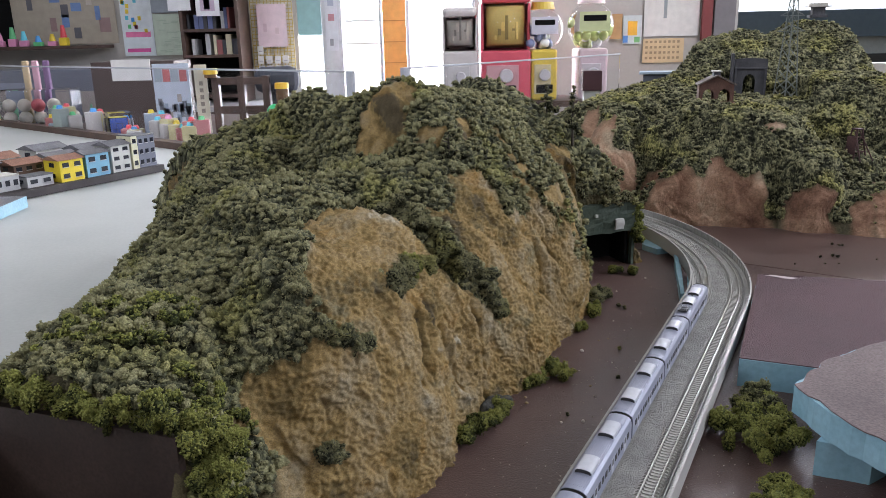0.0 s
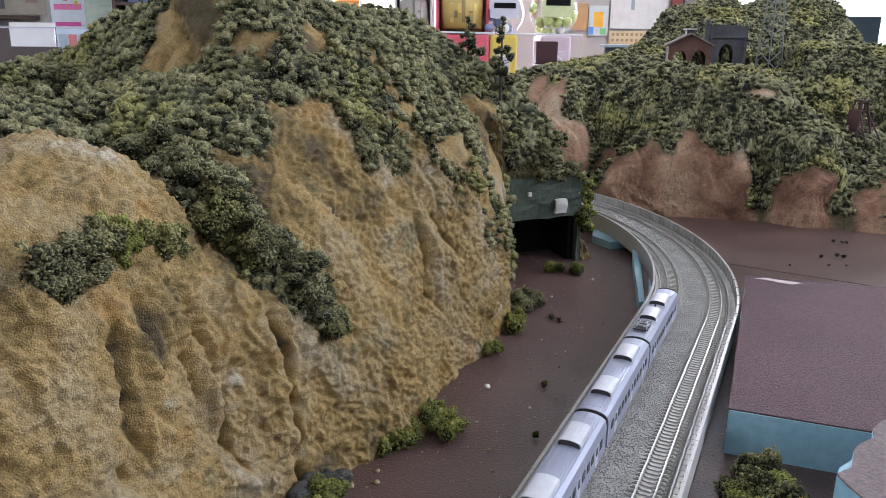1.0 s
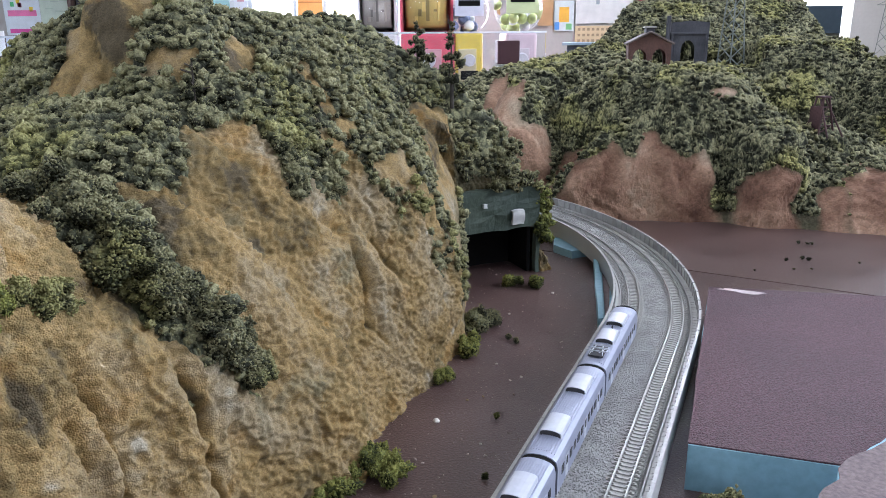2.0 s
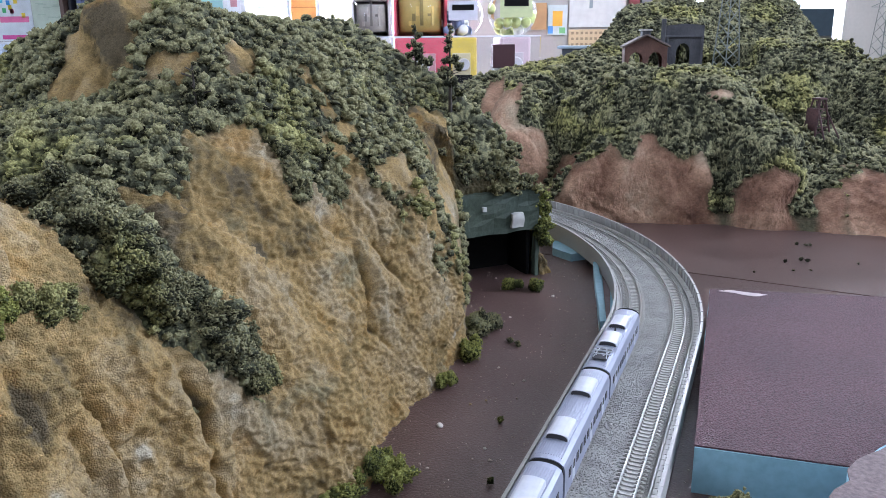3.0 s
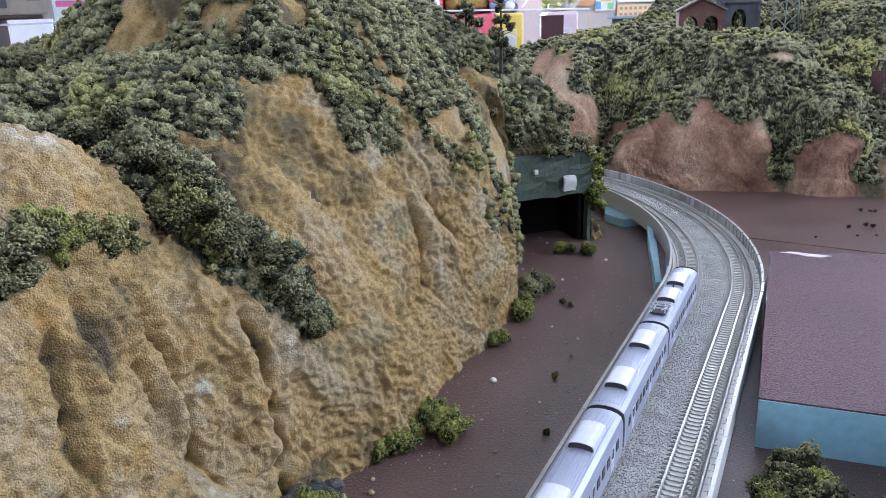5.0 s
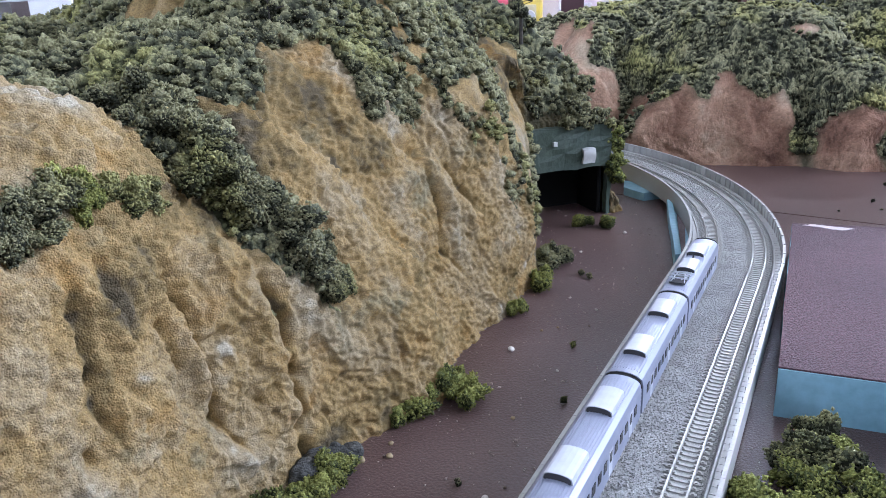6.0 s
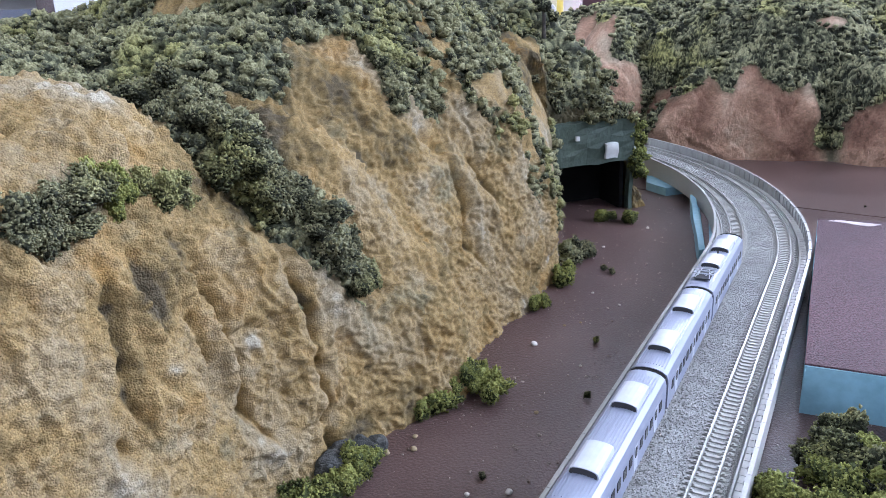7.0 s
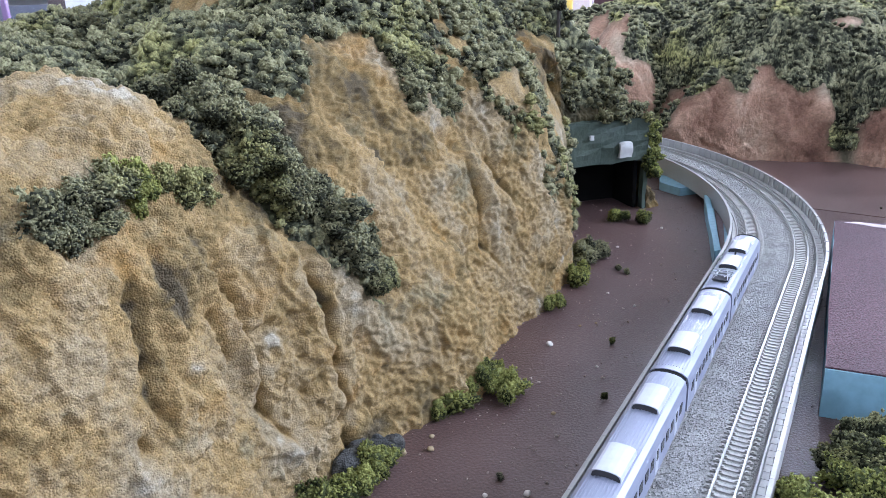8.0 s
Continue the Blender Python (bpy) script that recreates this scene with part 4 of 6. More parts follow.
def grit_grains():
    """Loose stones over the ballast bed."""
    r = np.random.default_rng(12)
    bm = bmesh.new()
    bmesh.ops.create_cube(bm, size=0.9)
    bmesh.ops.triangulate(bm, faces=bm.faces)
    co, tri = np.array([v.co for v in bm.verts]), np.array([[v.index for v in f.verts] for f in bm.faces])
    bm.free()
    n = 14000
    cos, tris = [], []
    for i in range(n):
        q = r.random()
        off = r.uniform(-0.0087, 0.0088) if q < 0.7 else (r.choice((-1, 1)) * r.uniform(0.0238, 0.0256))
        x, y, _ = along(r.uniform(-0.42, 0.5) if r.random() < 0.8 else r.uniform(S0, S1), off)
        cos.append(co * r.uniform(0.0005, 0.0009) * r.uniform(0.7, 1.3, 3) + np.array((x, y, 0.0183)))
        tris.append(tri + i * len(co))
    return np.concatenate(cos), np.concatenate(tris)


tagged(arrays("ballast", *grit_grains(), M_BALLAST, viaduct), kind="stuff")
TRACK = {-1: -0.0166, 1: 0.0168}
tracks = []
for side in (-1, 1):
    track = thing("model_track", "narrow model railway track with bright nickel rails", "railway track", group="tracks on the viaduct")
    tracks.append(track)
    for rail in (-0.0044, 0.0044):
        o = TRACK[side] + rail
        part("rail", sweep([(o - 0.00055, 0.0189), (o + 0.00055, 0.0189), (o + 0.0003, 0.0195), (o + 0.0004, 0.0199), (o + 0.0004, 0.0205), (o - 0.0004, 0.0205), (o - 0.0004, 0.0199), (o - 0.0003, 0.0195)], ds=0.006), M_RAIL, track)

# ---- the green portal in the first mountain ----
portal = thing("tunnel_portal", "dark green plaster tunnel mouth with a white chip", "tunnel portal")
def gate(u, v):
    """A place on the portal: along its face, and out of it."""
    return GATE[0] + GATE_DIR[0] * u + GATE_DIR[1] * v, GATE[1] + GATE_DIR[1] * u - GATE_DIR[0] * v


def gate_slab(u0, u1, v0, v1, z0, z1, rough=0.0015, seed=1):
    bm = prism(bmesh.new(), [gate(u0, v1), gate(u1, v1), gate(u1, v0), gate(u0, v0)], z0, z1)
    bmesh.ops.subdivide_edges(bm, edges=bm.edges, cuts=7, use_grid_fill=True)
    for v in bm.verts:
        v.co += Vector((noise.noise(v.co * 90 + Vector((seed, 0, 0))), noise.noise(v.co * 90 + Vector((0, seed, 5))), noise.noise(v.co * 90))) * rough
    return bm


part("lintel", gate_slab(-0.02, 0.081, -0.003, 0.006, 0.049, 0.089, 0.003), M_GREEN, portal)
part("pillar", gate_slab(0.080, 0.084, -0.005, 0.002, 0.0, 0.052, 0.001, 3), M_GREEN, portal)
# Added black sheets that stand in for the darkness inside the tunnel.
part("dark_sheet", gate_slab(-0.03, 0.1, -0.048, -0.045, 0.0, 0.075, 0.0005, 4), M_BLACK, portal, "added black sheet for the tunnel's inner darkness")
part("dark_sheet", gate_slab(0.074, 0.078, -0.045, -0.006, 0.0, 0.05, 0.0003, 6), M_BLACK, portal, "added black sheet for the tunnel's inner darkness")
M_CHIP = plain("bare_plaster", (0.5, 0.5, 0.48), 0.9)
part("chip", gate_slab(0.0495, 0.062, 0.0065, 0.0105, 0.054, 0.068, 0.002, 5), M_CHIP, portal, "bare white plaster chip")
part("chip", gate_slab(0.019, 0.0225, 0.0065, 0.0095, 0.073, 0.077, 0.001, 7), M_CHIP, portal, "bare white plaster chip")

# hanging moss at the portal's end, and bushes above it
def strewn(name, label, category, pts, size, tone, seed, protos=None, m=None):
    r = random.Random(seed)
    root = thing(name, label, category)
    clumps(protos or FINE, [np.array(q) for q in pts], [size * r.uniform(0.7, 1.35) for _ in pts], [tone + 0.1 + r.gauss(0, 0.07) for _ in pts], M_LIME if any(w in label for w in ("yellow", "olive", "foot", "tuft")) else M_LEAF, root, seed, lift=0.15, flat=0.95)
    return root


r = random.Random(8)
strewn("hanging_moss", "olive foam moss hanging from the tunnel mouth", "moss", [(*gate(0.087 + r.gauss(0, 0.004), 0.004 + r.gauss(0, 0.003)), 0.03 + 0.05 * r.random()) for _ in range(34)], 0.0105, 0.26, 60)
strewn("bush", "green foam bushes over the tunnel mouth", "bush", [(*gate(0.03 + 0.05 * r.random(), 0.001 + r.gauss(0, 0.004)), 0.097 - 0.012 * r.random()) for _ in range(26)], 0.012, 0.34, 61)


strewn("bush", "green foam bushes beside the tunnel mouth", "bush", [(*gate(-0.03 + 0.1 * r.random(), 0.0 + r.gauss(0, 0.003)), 0.096 + 0.04 * r.random()) for _ in range(24)], 0.0105, 0.32, 62)
strewn("bush", "bright yellow-green foam bushes over the bare board end", "bush", [(-0.084 + r.gauss(0, 0.006), 0.486 + r.gauss(0, 0.005), 0.03 + 0.09 * r.random()) for _ in range(60)] + [(-0.1 - 0.135 * q, 0.484 + 0.048 * q + r.gauss(0, 0.004), 0.12 + r.gauss(0, 0.004)) for q in (k / 40 for k in range(41))], 0.0115, 0.3, 63, NEAR)


def hillside(x0, x1, y0, y1, n):
    q = [(r.uniform(x0, x1), r.uniform(y0, y1)) for _ in range(n)]
    return [(x, y, ground_a(x, y) + 0.004) for x, y in q]


strewn("bush", "patch of yellow-green foam foliage on the slope", "bush", hillside(-0.115, -0.072, 0.487, 0.535, 60), 0.010, 0.24, 64)
strewn("bush", "patch of yellow-green foam foliage on the slope", "bush", hillside(-0.2, -0.12, 0.54, 0.6, 50), 0.010, 0.2, 65)


# ---- foam blocks ----
def slab(outline, z0, z1, jag, seed, cuts=10):
    """A foam slab with hand-cut, slightly uneven edges."""
    r = random.Random(seed)
    pts = []
    for i, (x, y) in enumerate(outline):
        u, v = outline[(i + 1) % len(outline)]
        for j in range(cuts):
            f = j / cuts
            k = 0 if j == 0 else jag
            pts.append((x + (u - x) * f + r.uniform(-k, k), y + (v - y) * f + r.uniform(-k, k)))
    return prism(bmesh.new(), pts, z0, z1)


block = thing("foam_block", "blue styrofoam block with a maroon sanded top", "foam block")
OUT1 = [(0.301, 0.756), (0.75, 0.575), (0.93, 0.855), (0.413, 0.997)]
part("foam", slab(OUT1, 0.0, 0.0262, 0.0005, 3), M_FOAM, block)
part("top_sheet", slab([(0.3012, 0.757), (0.75, 0.576), (0.929, 0.854), (0.413, 0.9965)], 0.0263, 0.0272, 0.0004, 4), M_CARPET, block, "maroon sanded sheet")
part("bare_patch", slab([(0.417, 0.99), (0.44, 0.974), (0.452, 0.976), (0.428, 0.991)], 0.02725, 0.0275, 0.001, 5, 4), plain("bare_lilac", (0.5, 0.42, 0.42), 0.8), block, "worn pale corner")
foot = thing("foam_offcut", "pale blue styrofoam offcut standing on the board", "foam block")
part("foam", slab([(0.302, 0.612), (0.335, 0.598), (0.40, 0.64), (0.36, 0.672)], 0.0, 0.0272, 0.0008, 6, 5), M_FOAM, foot)
mauve = thing("foam_slab", "thick blue styrofoam slab with a worn mauve top", "foam block")
OUT2 = [(0.303, 0.655), (0.312, 0.603), (0.335, 0.545), (0.39, 0.45), (0.9, 0.38), (0.95, 0.7), (0.46, 0.757), (0.39, 0.722), (0.34, 0.692)]
part("foam", slab(OUT2, 0.0276, 0.0495, 0.0018, 7, 6), M_FOAM, mauve)
part("top_sheet", slab(OUT2, 0.0496, 0.0505, 0.0022, 8, 6), M_MAUVE, mauve, "worn mauve sheet")
wedge = thing("foam_wedge", "pale blue styrofoam wedge under the viaduct's curve", "foam block")
part("foam", slab([(0.313, 0.968), (0.33, 0.985), (0.372, 1.12), (0.36, 1.135), (0.352, 1.128)], 0.0, 0.0088, 0.0004, 9, 4), M_FOAM, wedge)
part("edge", slab([(0.312, 0.966), (0.3175, 0.968), (0.356, 1.127), (0.351, 1.127)], 0.0089, 0.0145, 0.0004, 10, 4), M_FOAM, wedge)
part("top_sheet", slab([(0.3215, 0.98), (0.3265, 0.986), (0.366, 1.118), (0.359, 1.124)], 0.0089, 0.0096, 0.0003, 11, 4), M_MAUVE, wedge, "mauve sanded top")
prop = thing("foam_wedge", "blue styrofoam prop under the far viaduct", "foam block")
part("foam", slab([(0.328, 1.205), (0.342, 1.178), (0.375, 1.19), (0.365, 1.23), (0.335, 1.235)], 0.0, 0.0084, 0.0004, 12, 4), M_FOAM, prop)

# ---- bushes and litter on the board ----
for name, label, pts, size, tone, seed in (
        ("bush", "green foam bush at the foot of the rock", [(0.139, 0.79, 0.005), (0.132, 0.783, 0.006), (0.136, 0.787, 0.011), (0.146, 0.784, 0.005), (0.152, 0.779, 0.004)], 0.011, 0.25, 70),
        ("bush", "olive foam bush at the foot of the rock", [(0.122, 0.771, 0.004), (0.127, 0.777, 0.006), (0.117, 0.764, 0.003)], 0.010, 0.24, 71),
        ("bush", "dark foam bush on the brown board", [(0.216, 0.985, 0.006), (0.222, 0.99, 0.008), (0.228, 0.992, 0.005), (0.219, 0.982, 0.004)], 0.013, 0.2, 72),
        ("bush", "green foam tuft against the rock", [(0.203, 0.94, 0.005), (0.206, 0.943, 0.008)], 0.011, 0.24, 73),
        ("bush", "small dark foam tuft on the board", [(0.268, 1.095, 0.004), (0.262, 1.098, 0.003)], 0.010, 0.12, 74),
        ("bush", "small dark foam tuft on the board", [(0.286, 1.09, 0.004)], 0.011, 0.12, 75),
        ("bush", "small foam tuft by the rock", [(0.184, 0.898, 0.004), (0.182, 0.893, 0.003)], 0.008, 0.22, 76),
        ("bush", "dark green foam bush at the cliff foot", [(0.064, 0.683, 0.006), (0.058, 0.672, 0.008), (0.07, 0.69, 0.005), (0.053, 0.662, 0.006)], 0.012, 0.1, 77),
        ("bush", "olive foam bush at the cliff foot", [(0.083, 0.70, 0.005), (0.085, 0.709, 0.009), (0.08, 0.695, 0.004), (0.088, 0.714, 0.006)], 0.010, 0.25, 78),
        ("foam_tuft", "tiny green foam tuft on the board", [(0.2135, 0.839, 0.002)], 0.007, 0.15, 79),
        ("foam_tuft", "tiny dark foam tuft on the board", [(0.198, 0.773, 0.002)], 0.005, 0.02, 80),
        ("foam_tuft", "tiny dark foam crumb on the board", [(0.241, 0.967, 0.001), (0.246, 0.959, 0.001)], 0.006, 0.15, 81),
        ("foam_tuft", "tiny foam crumb on the board", [(0.141, 0.706, 0.001)], 0.005, 0.12, 82)):
    strewn(name, label, "bush", pts + [(x + r.gauss(0, 0.004), y + r.gauss(0, 0.004), z) for x, y, z in pts for _ in range(3)] if name == "bush" else pts, size, tone, seed, NEAR)
heap = [(0.288 + r.gauss(0, 0.011), 0.655 + r.gauss(0, 0.026), 0.004 + 0.014 * r.random()) for _ in range(46)]
strewn("bush", "heap of loose olive and dark foam foliage", "bush", heap, 0.014, 0.26, 83, NEAR)
strewn("bush", "heap of dark brown-green foam foliage", "bush", [(0.296 + r.gauss(0, 0.009), 0.70 + r.gauss(0, 0.012), 0.004 + 0.012 * r.random()) for _ in range(26)], 0.013, 0.03, 84, NEAR)
strewn("bush", "loose olive foam clump on the board", "bush", [(0.268 + r.gauss(0, 0.012), 0.578 + r.gauss(0, 0.007), 0.005) for _ in range(12)], 0.013, 0.26, 85, NEAR)
for x, y, a in ((0.262, 0.668, 0.4), (0.27, 0.645, 1.1), (0.257, 0.652, 0.1)):
    tagged(part("twig", rod(bmesh.new(), (x, y, 0.004), (x + 0.018 * math.cos(a), y + 0.018 * math.sin(a), 0.007), 0.0008), material("bare_twig", (0.05, 0.04, 0.03), (0.1, 0.085, 0.06), 60), smooth=True), "bare brown model tree stem", "twig")


def pebble(x, y, size, mat, label, seed):
    bm = bmesh.new()
    bmesh.ops.create_icosphere(bm, subdivisions=2, radius=size)
    for v in bm.verts:
        v.co *= 1 + 0.35 * noise.noise(v.co / size * 0.9 + Vector((seed, 0, 0)))
        v.co.z *= 0.75
    ob = part("pebble", bm, mat, smooth=True)
    ob.location = (x, y, size * 0.5)
    return tagged(ob, label, "pebble", "loose stones on the board")


M_PALE = plain("pale_stone", (0.62, 0.58, 0.52), 0.8)
M_TAN = plain("tan_stone", (0.33, 0.26, 0.15), 0.9)
for i, (x, y, d, pale) in enumerate(((0.176, 0.839, 0.0021, 1), (0.093, 0.729, 0.0022, 1), (0.096, 0.726, 0.0018, 0), (0.109, 0.729, 0.0016, 0), (0.109, 0.740, 0.0013, 0), (0.152, 0.695, 0.0016, 1),
                                      (0.134, 0.694, 0.0011, 1), (0.209, 0.870, 0.0009, 0), (0.198, 0.866, 0.0009, 0), (0.239, 0.897, 0.001, 1), (0.298, 1.069, 0.0016, 1), (0.17, 0.76, 0.0012, 0), (0.185, 0.72, 0.0011, 1),
                                      (0.2, 0.81, 0.001, 1), (0.25, 1.02, 0.0012, 1), (0.225, 0.92, 0.001, 1))):
    pebble(x, y, d, M_PALE if pale else M_TAN, "small pale loose stone" if pale else "small tan loose stone", i)
M_GRIT = material("mixed_grit", (0.22, 0.16, 0.13), (0.62, 0.56, 0.5), 300, 0.9, 0.2, 900, 0.0003)
grit = np.random.default_rng(31)
gp = np.stack([grit.uniform(0.05, 0.42, 2600), grit.uniform(0.5, 1.2, 2600), np.full(2600, 0.0002)], -1)
tagged(strew("grit", GRAIN, gp, grit.uniform(0.0007, 0.0015, 2600) * (1 + (grit.random(2600) > 0.95)), grit.uniform(0.1, 0.5, 2600), M_GRIT, None, 32), "fine scattered grit on the brown board", "grit")
fd = [(0.607, 1.208, 0.002), (0.612, 1.198, 0.003), (0.618, 1.2, 0.002), (0.561, 1.147, 0.001), (0.577, 1.145, 0.003), (0.583, 1.143, 0.002), (0.553, 1.116, 0.001), (0.57, 1.114, 0.001), (0.512, 1.116, 0.001), (0.63, 1.13, 0.001), (0.66, 1.1, 0.001)]
for i, q in enumerate(fd):
    strewn("foam_tuft", "dark foam crumb on the far board", "bush", [q], 0.006 if q[2] > 0.001 else 0.004, 0.02, 90 + i)


# ---- the train ----
M_SILVER = material("silver_lilac_paint", (0.27, 0.29, 0.37), (0.31, 0.33, 0.41), 40, 0.38, 0.05, 300, 0.0003, metal=0.25, mottle=0.05)
M_AC = material("pale_roof_unit", (0.46, 0.48, 0.53), (0.52, 0.54, 0.58), 60, 0.35, 0.05, 300, 0.0003, mottle=0.08)
M_PANE = plain("dark_window", (0.02, 0.022, 0.03), 0.12)
M_UNDER = plain("dark_underframe", (0.04, 0.04, 0.045), 0.7)
CAR_L, CAR_W = 0.1045, 0.0182


def car_profile(w=CAR_W, top=0.0228, low=0.0035):
    pts = [(-w / 2, low), (-w / 2 * 1.0, 0.0165)]
    for i in range(9):
        a = math.pi * (1 - i / 8)
        pts.append((w / 2 * 0.985 * math.cos(a), 0.0178 + (top - 0.0178) * math.sin(a) ** 0.75))
    return pts + [(w / 2, 0.0165), (w / 2, low)]


def loft_x(profile, x0, x1, cap=True):
    bm = bmesh.new()
    rows = [[bm.verts.new((x, y, z)) for y, z in profile] for x in (x0, x1)]
    n = len(profile)
    for i in range(n):
        j = (i + 1) % n
        bm.faces.new((rows[0][i], rows[0][j], rows[1][j], rows[1][i]))
    if cap:
        bm.faces.new(rows[0][::-1]), bm.faces.new(rows[1])
    bmesh.ops.recalc_face_normals(bm, faces=bm.faces)
    return bm


def railcar(pantograph=False, cab=False):
    label = "silver-lilac model railcar with two roof units"
    if pantograph:
        label = "silver-lilac model railcar with a folded roof pantograph"
    root = thing("railcar", label, "model train", group="cars of the train")
    h = CAR_L / 2
    body = part("body", loft_x(car_profile(), -h, h), M_SILVER, root)
    for i in range(11):
        y = -0.0062 + i * 0.00124
        z = 0.0178 + 0.005 * math.sqrt(max(0, 1 - (y / 0.009) ** 2)) ** 0.75
        part("roof_rib", box(bmesh.new(), -h + 0.004, h - 0.004, y - 0.00016, y + 0.00016, z - 0.0006, z + 0.00018), M_SILVER, body)
    for x in ((-0.024, 0.026) if not pantograph else (0.024, -0.008)):
        prof = [(-0.0056, 0.0215)] + [(0.0056 * math.cos(math.pi * (1 - i / 8)), 0.0232 + 0.0022 * math.sin(math.pi * i / 8) ** 0.7) for i in range(9)] + [(0.0056, 0.0215)]
        unit = part("roof_unit", loft_x(prof, x - 0.0095, x + 0.0095), M_AC, root, "pale domed roof unit")
        part("grille", loft_x([(0.92 * a, b - 0.0002) for a, b in prof], x - 0.0097, x - 0.00955), M_UNDER, unit)
    for side in (-1, 1):
        for i in range(12):
            x = -h + 0.0095 + i * 0.0077
            if i in (1, 6, 10):
                a = part("door", box(bmesh.new(), x - 0.0026, x + 0.0026, side * CAR_W / 2 - 0.0001, side * CAR_W / 2 + 0.0001, 0.0045, 0.0158), M_AC, root)
                part("pane", box(bmesh.new(), x - 0.0012, x + 0.0012, side * CAR_W / 2 - 0.00025, side * CAR_W / 2 + 0.00025, 0.0105, 0.0148), M_PANE, a)
            else:
                part("window", box(bmesh.new(), x - 0.0021, x + 0.0021, side * CAR_W / 2 - 0.00022, side * CAR_W / 2 + 0.00022, 0.0102, 0.0146), M_PANE, root)
    part("gangway", loft_x([(0.93 * a, 0.004 + (b - 0.0035) * 0.97) for a, b in car_profile()], h, h + 0.0032), M_BLACK, root, "black rubber gangway")
    for x in (-0.034, 0.034):
        bogie = part("bogie", box(bmesh.new(), x - 0.0095, x + 0.0095, -0.0068, 0.0068, 0.001, 0.0034, 0.0005), M_UNDER, root)
        for dx in (-0.0065, 0.0065):
            for y in (-0.0046, 0.0046):
                part("wheel", cyl(bmesh.new(), 0, 0, -0.0006, 0.0006, 0.0027, n=14, m=pose(x + dx, y, 0.0028, 90)), M_UNDER, bogie)
    if pantograph:
        pan = part("pantograph", box(bmesh.new(), -0.043, -0.027, -0.0045, 0.0045, 0.0236, 0.0242), M_UNDER, root, "folded dark grey pantograph")
        for y in (-0.004, 0.004):
            part("arm", rod(bmesh.new(), (-0.042, y, 0.0242), (-0.03, y * 0.5, 0.026), 0.0003), M_AC, pan)
            part("arm", rod(bmesh.new(), (-0.03, y, 0.0242), (-0.042, y * 0.5, 0.026), 0.0003), M_AC, pan)
        for x in (-0.04, -0.035, -0.03):
            part("crossbar", rod(bmesh.new(), (x, -0.0062, 0.0262), (x, 0.0062, 0.0262), 0.0004), M_AC, pan)
        part("horn", rod(bmesh.new(), (0.008, 0, 0.0225), (0.0085, 0, 0.0248), 0.0006), M_UNDER, root)
    return root


def on_track(s, off):
    """The pose of a car whose middle is s along the line."""
    x0, y0, _ = along(s - 0.034, off)
    x1, y1, _ = along(s + 0.034, off)
    return Matrix.Translation(((x0 + x1) / 2, (y0 + y1) / 2, 0.0205)) @ Matrix.Rotation(math.atan2(y1 - y0, x1 - x0), 4, "Z")


TAIL = -0.06
car = railcar()
tail = railcar(pantograph=True)
tail.matrix_world = on_track(TAIL, TRACK[-1])
car.matrix_world = on_track(TAIL - 0.108, TRACK[-1])
for i in range(2, 6):
    copy_thing(car, on_track(TAIL - 0.108 * i, TRACK[-1]))

# ---- buildings on the far mountain ----
M_BRICK = material("red_brown_brick_paint", (0.09, 0.045, 0.035), (0.15, 0.08, 0.06), 60, 0.8, 0.3, 500, 0.0006, mottle=0.3)
M_SLATE = material("dark_slate", (0.05, 0.05, 0.06), (0.09, 0.09, 0.10), 40, 0.7, 0.3, 300, 0.0006, mottle=0.25)
M_STEEL = material("grey_green_steel", (0.13, 0.15, 0.14), (0.2, 0.22, 0.2), 50, 0.5, 0.1, 300, 0.0003, mottle=0.15)
M_WOOD = material("maroon_stained_wood", (0.05, 0.022, 0.022), (0.095, 0.045, 0.042), 50, 0.8, 0.3, 400, 0.0006, mottle=0.3)
M_ASH = material("pale_ash_roof", (0.42, 0.40, 0.36), (0.52, 0.5, 0.46), 50, 0.8, 0.3, 300, 0.0006, mottle=0.2)


def arch_wall(width, height, gable, arches, thick, steps=10):
    """A wall standing along x, with arched openings cut right through and a gabled top. arches: (middle, width, spring, base)."""
    bm = bmesh.new()
    xs = sorted({-width / 2, width / 2, 0.0, *[m + w / 2 * math.cos(math.pi * i / steps) for m, w, _, _ in arches for i in range(steps + 1)]})
    def top(x):
        return height + gable * (1 - abs(x) / (width / 2))
    for a, b in zip(xs, xs[1:]):
        mid = (a + b) / 2
        hole = next((q for q in arches if abs(mid - q[0]) < q[1] / 2), None)
        def curve(x):
            m, w, spring, _ = hole
            return spring + math.sqrt(max(0, (w / 2) ** 2 - (x - m) ** 2))
        spans = [((0, 0), (top(a), top(b)))] if not hole else [((curve(a), curve(b)), (top(a), top(b)))]
        if hole and hole[3] > 0:
            spans.append(((0, 0), (hole[3], hole[3])))
        for (la, lb), (ta, tb) in spans:
            v = [bm.verts.new(q) for q in ((a, 0, la), (b, 0, lb), (b, 0, tb), (a, 0, ta), (a, thick, la), (b, thick, lb), (b, thick, tb), (a, thick, ta))]
            for f in ((0, 1, 2, 3), (7, 6, 5, 4), (0, 4, 5, 1), (3, 2, 6, 7), (1, 5, 6, 2), (0, 3, 7, 4)):
                bm.faces.new([v[i] for i in f])
    bmesh.ops.remove_doubles(bm, verts=bm.verts, dist=1e-6)
    bmesh.ops.recalc_face_normals(bm, faces=bm.faces)
    return bm


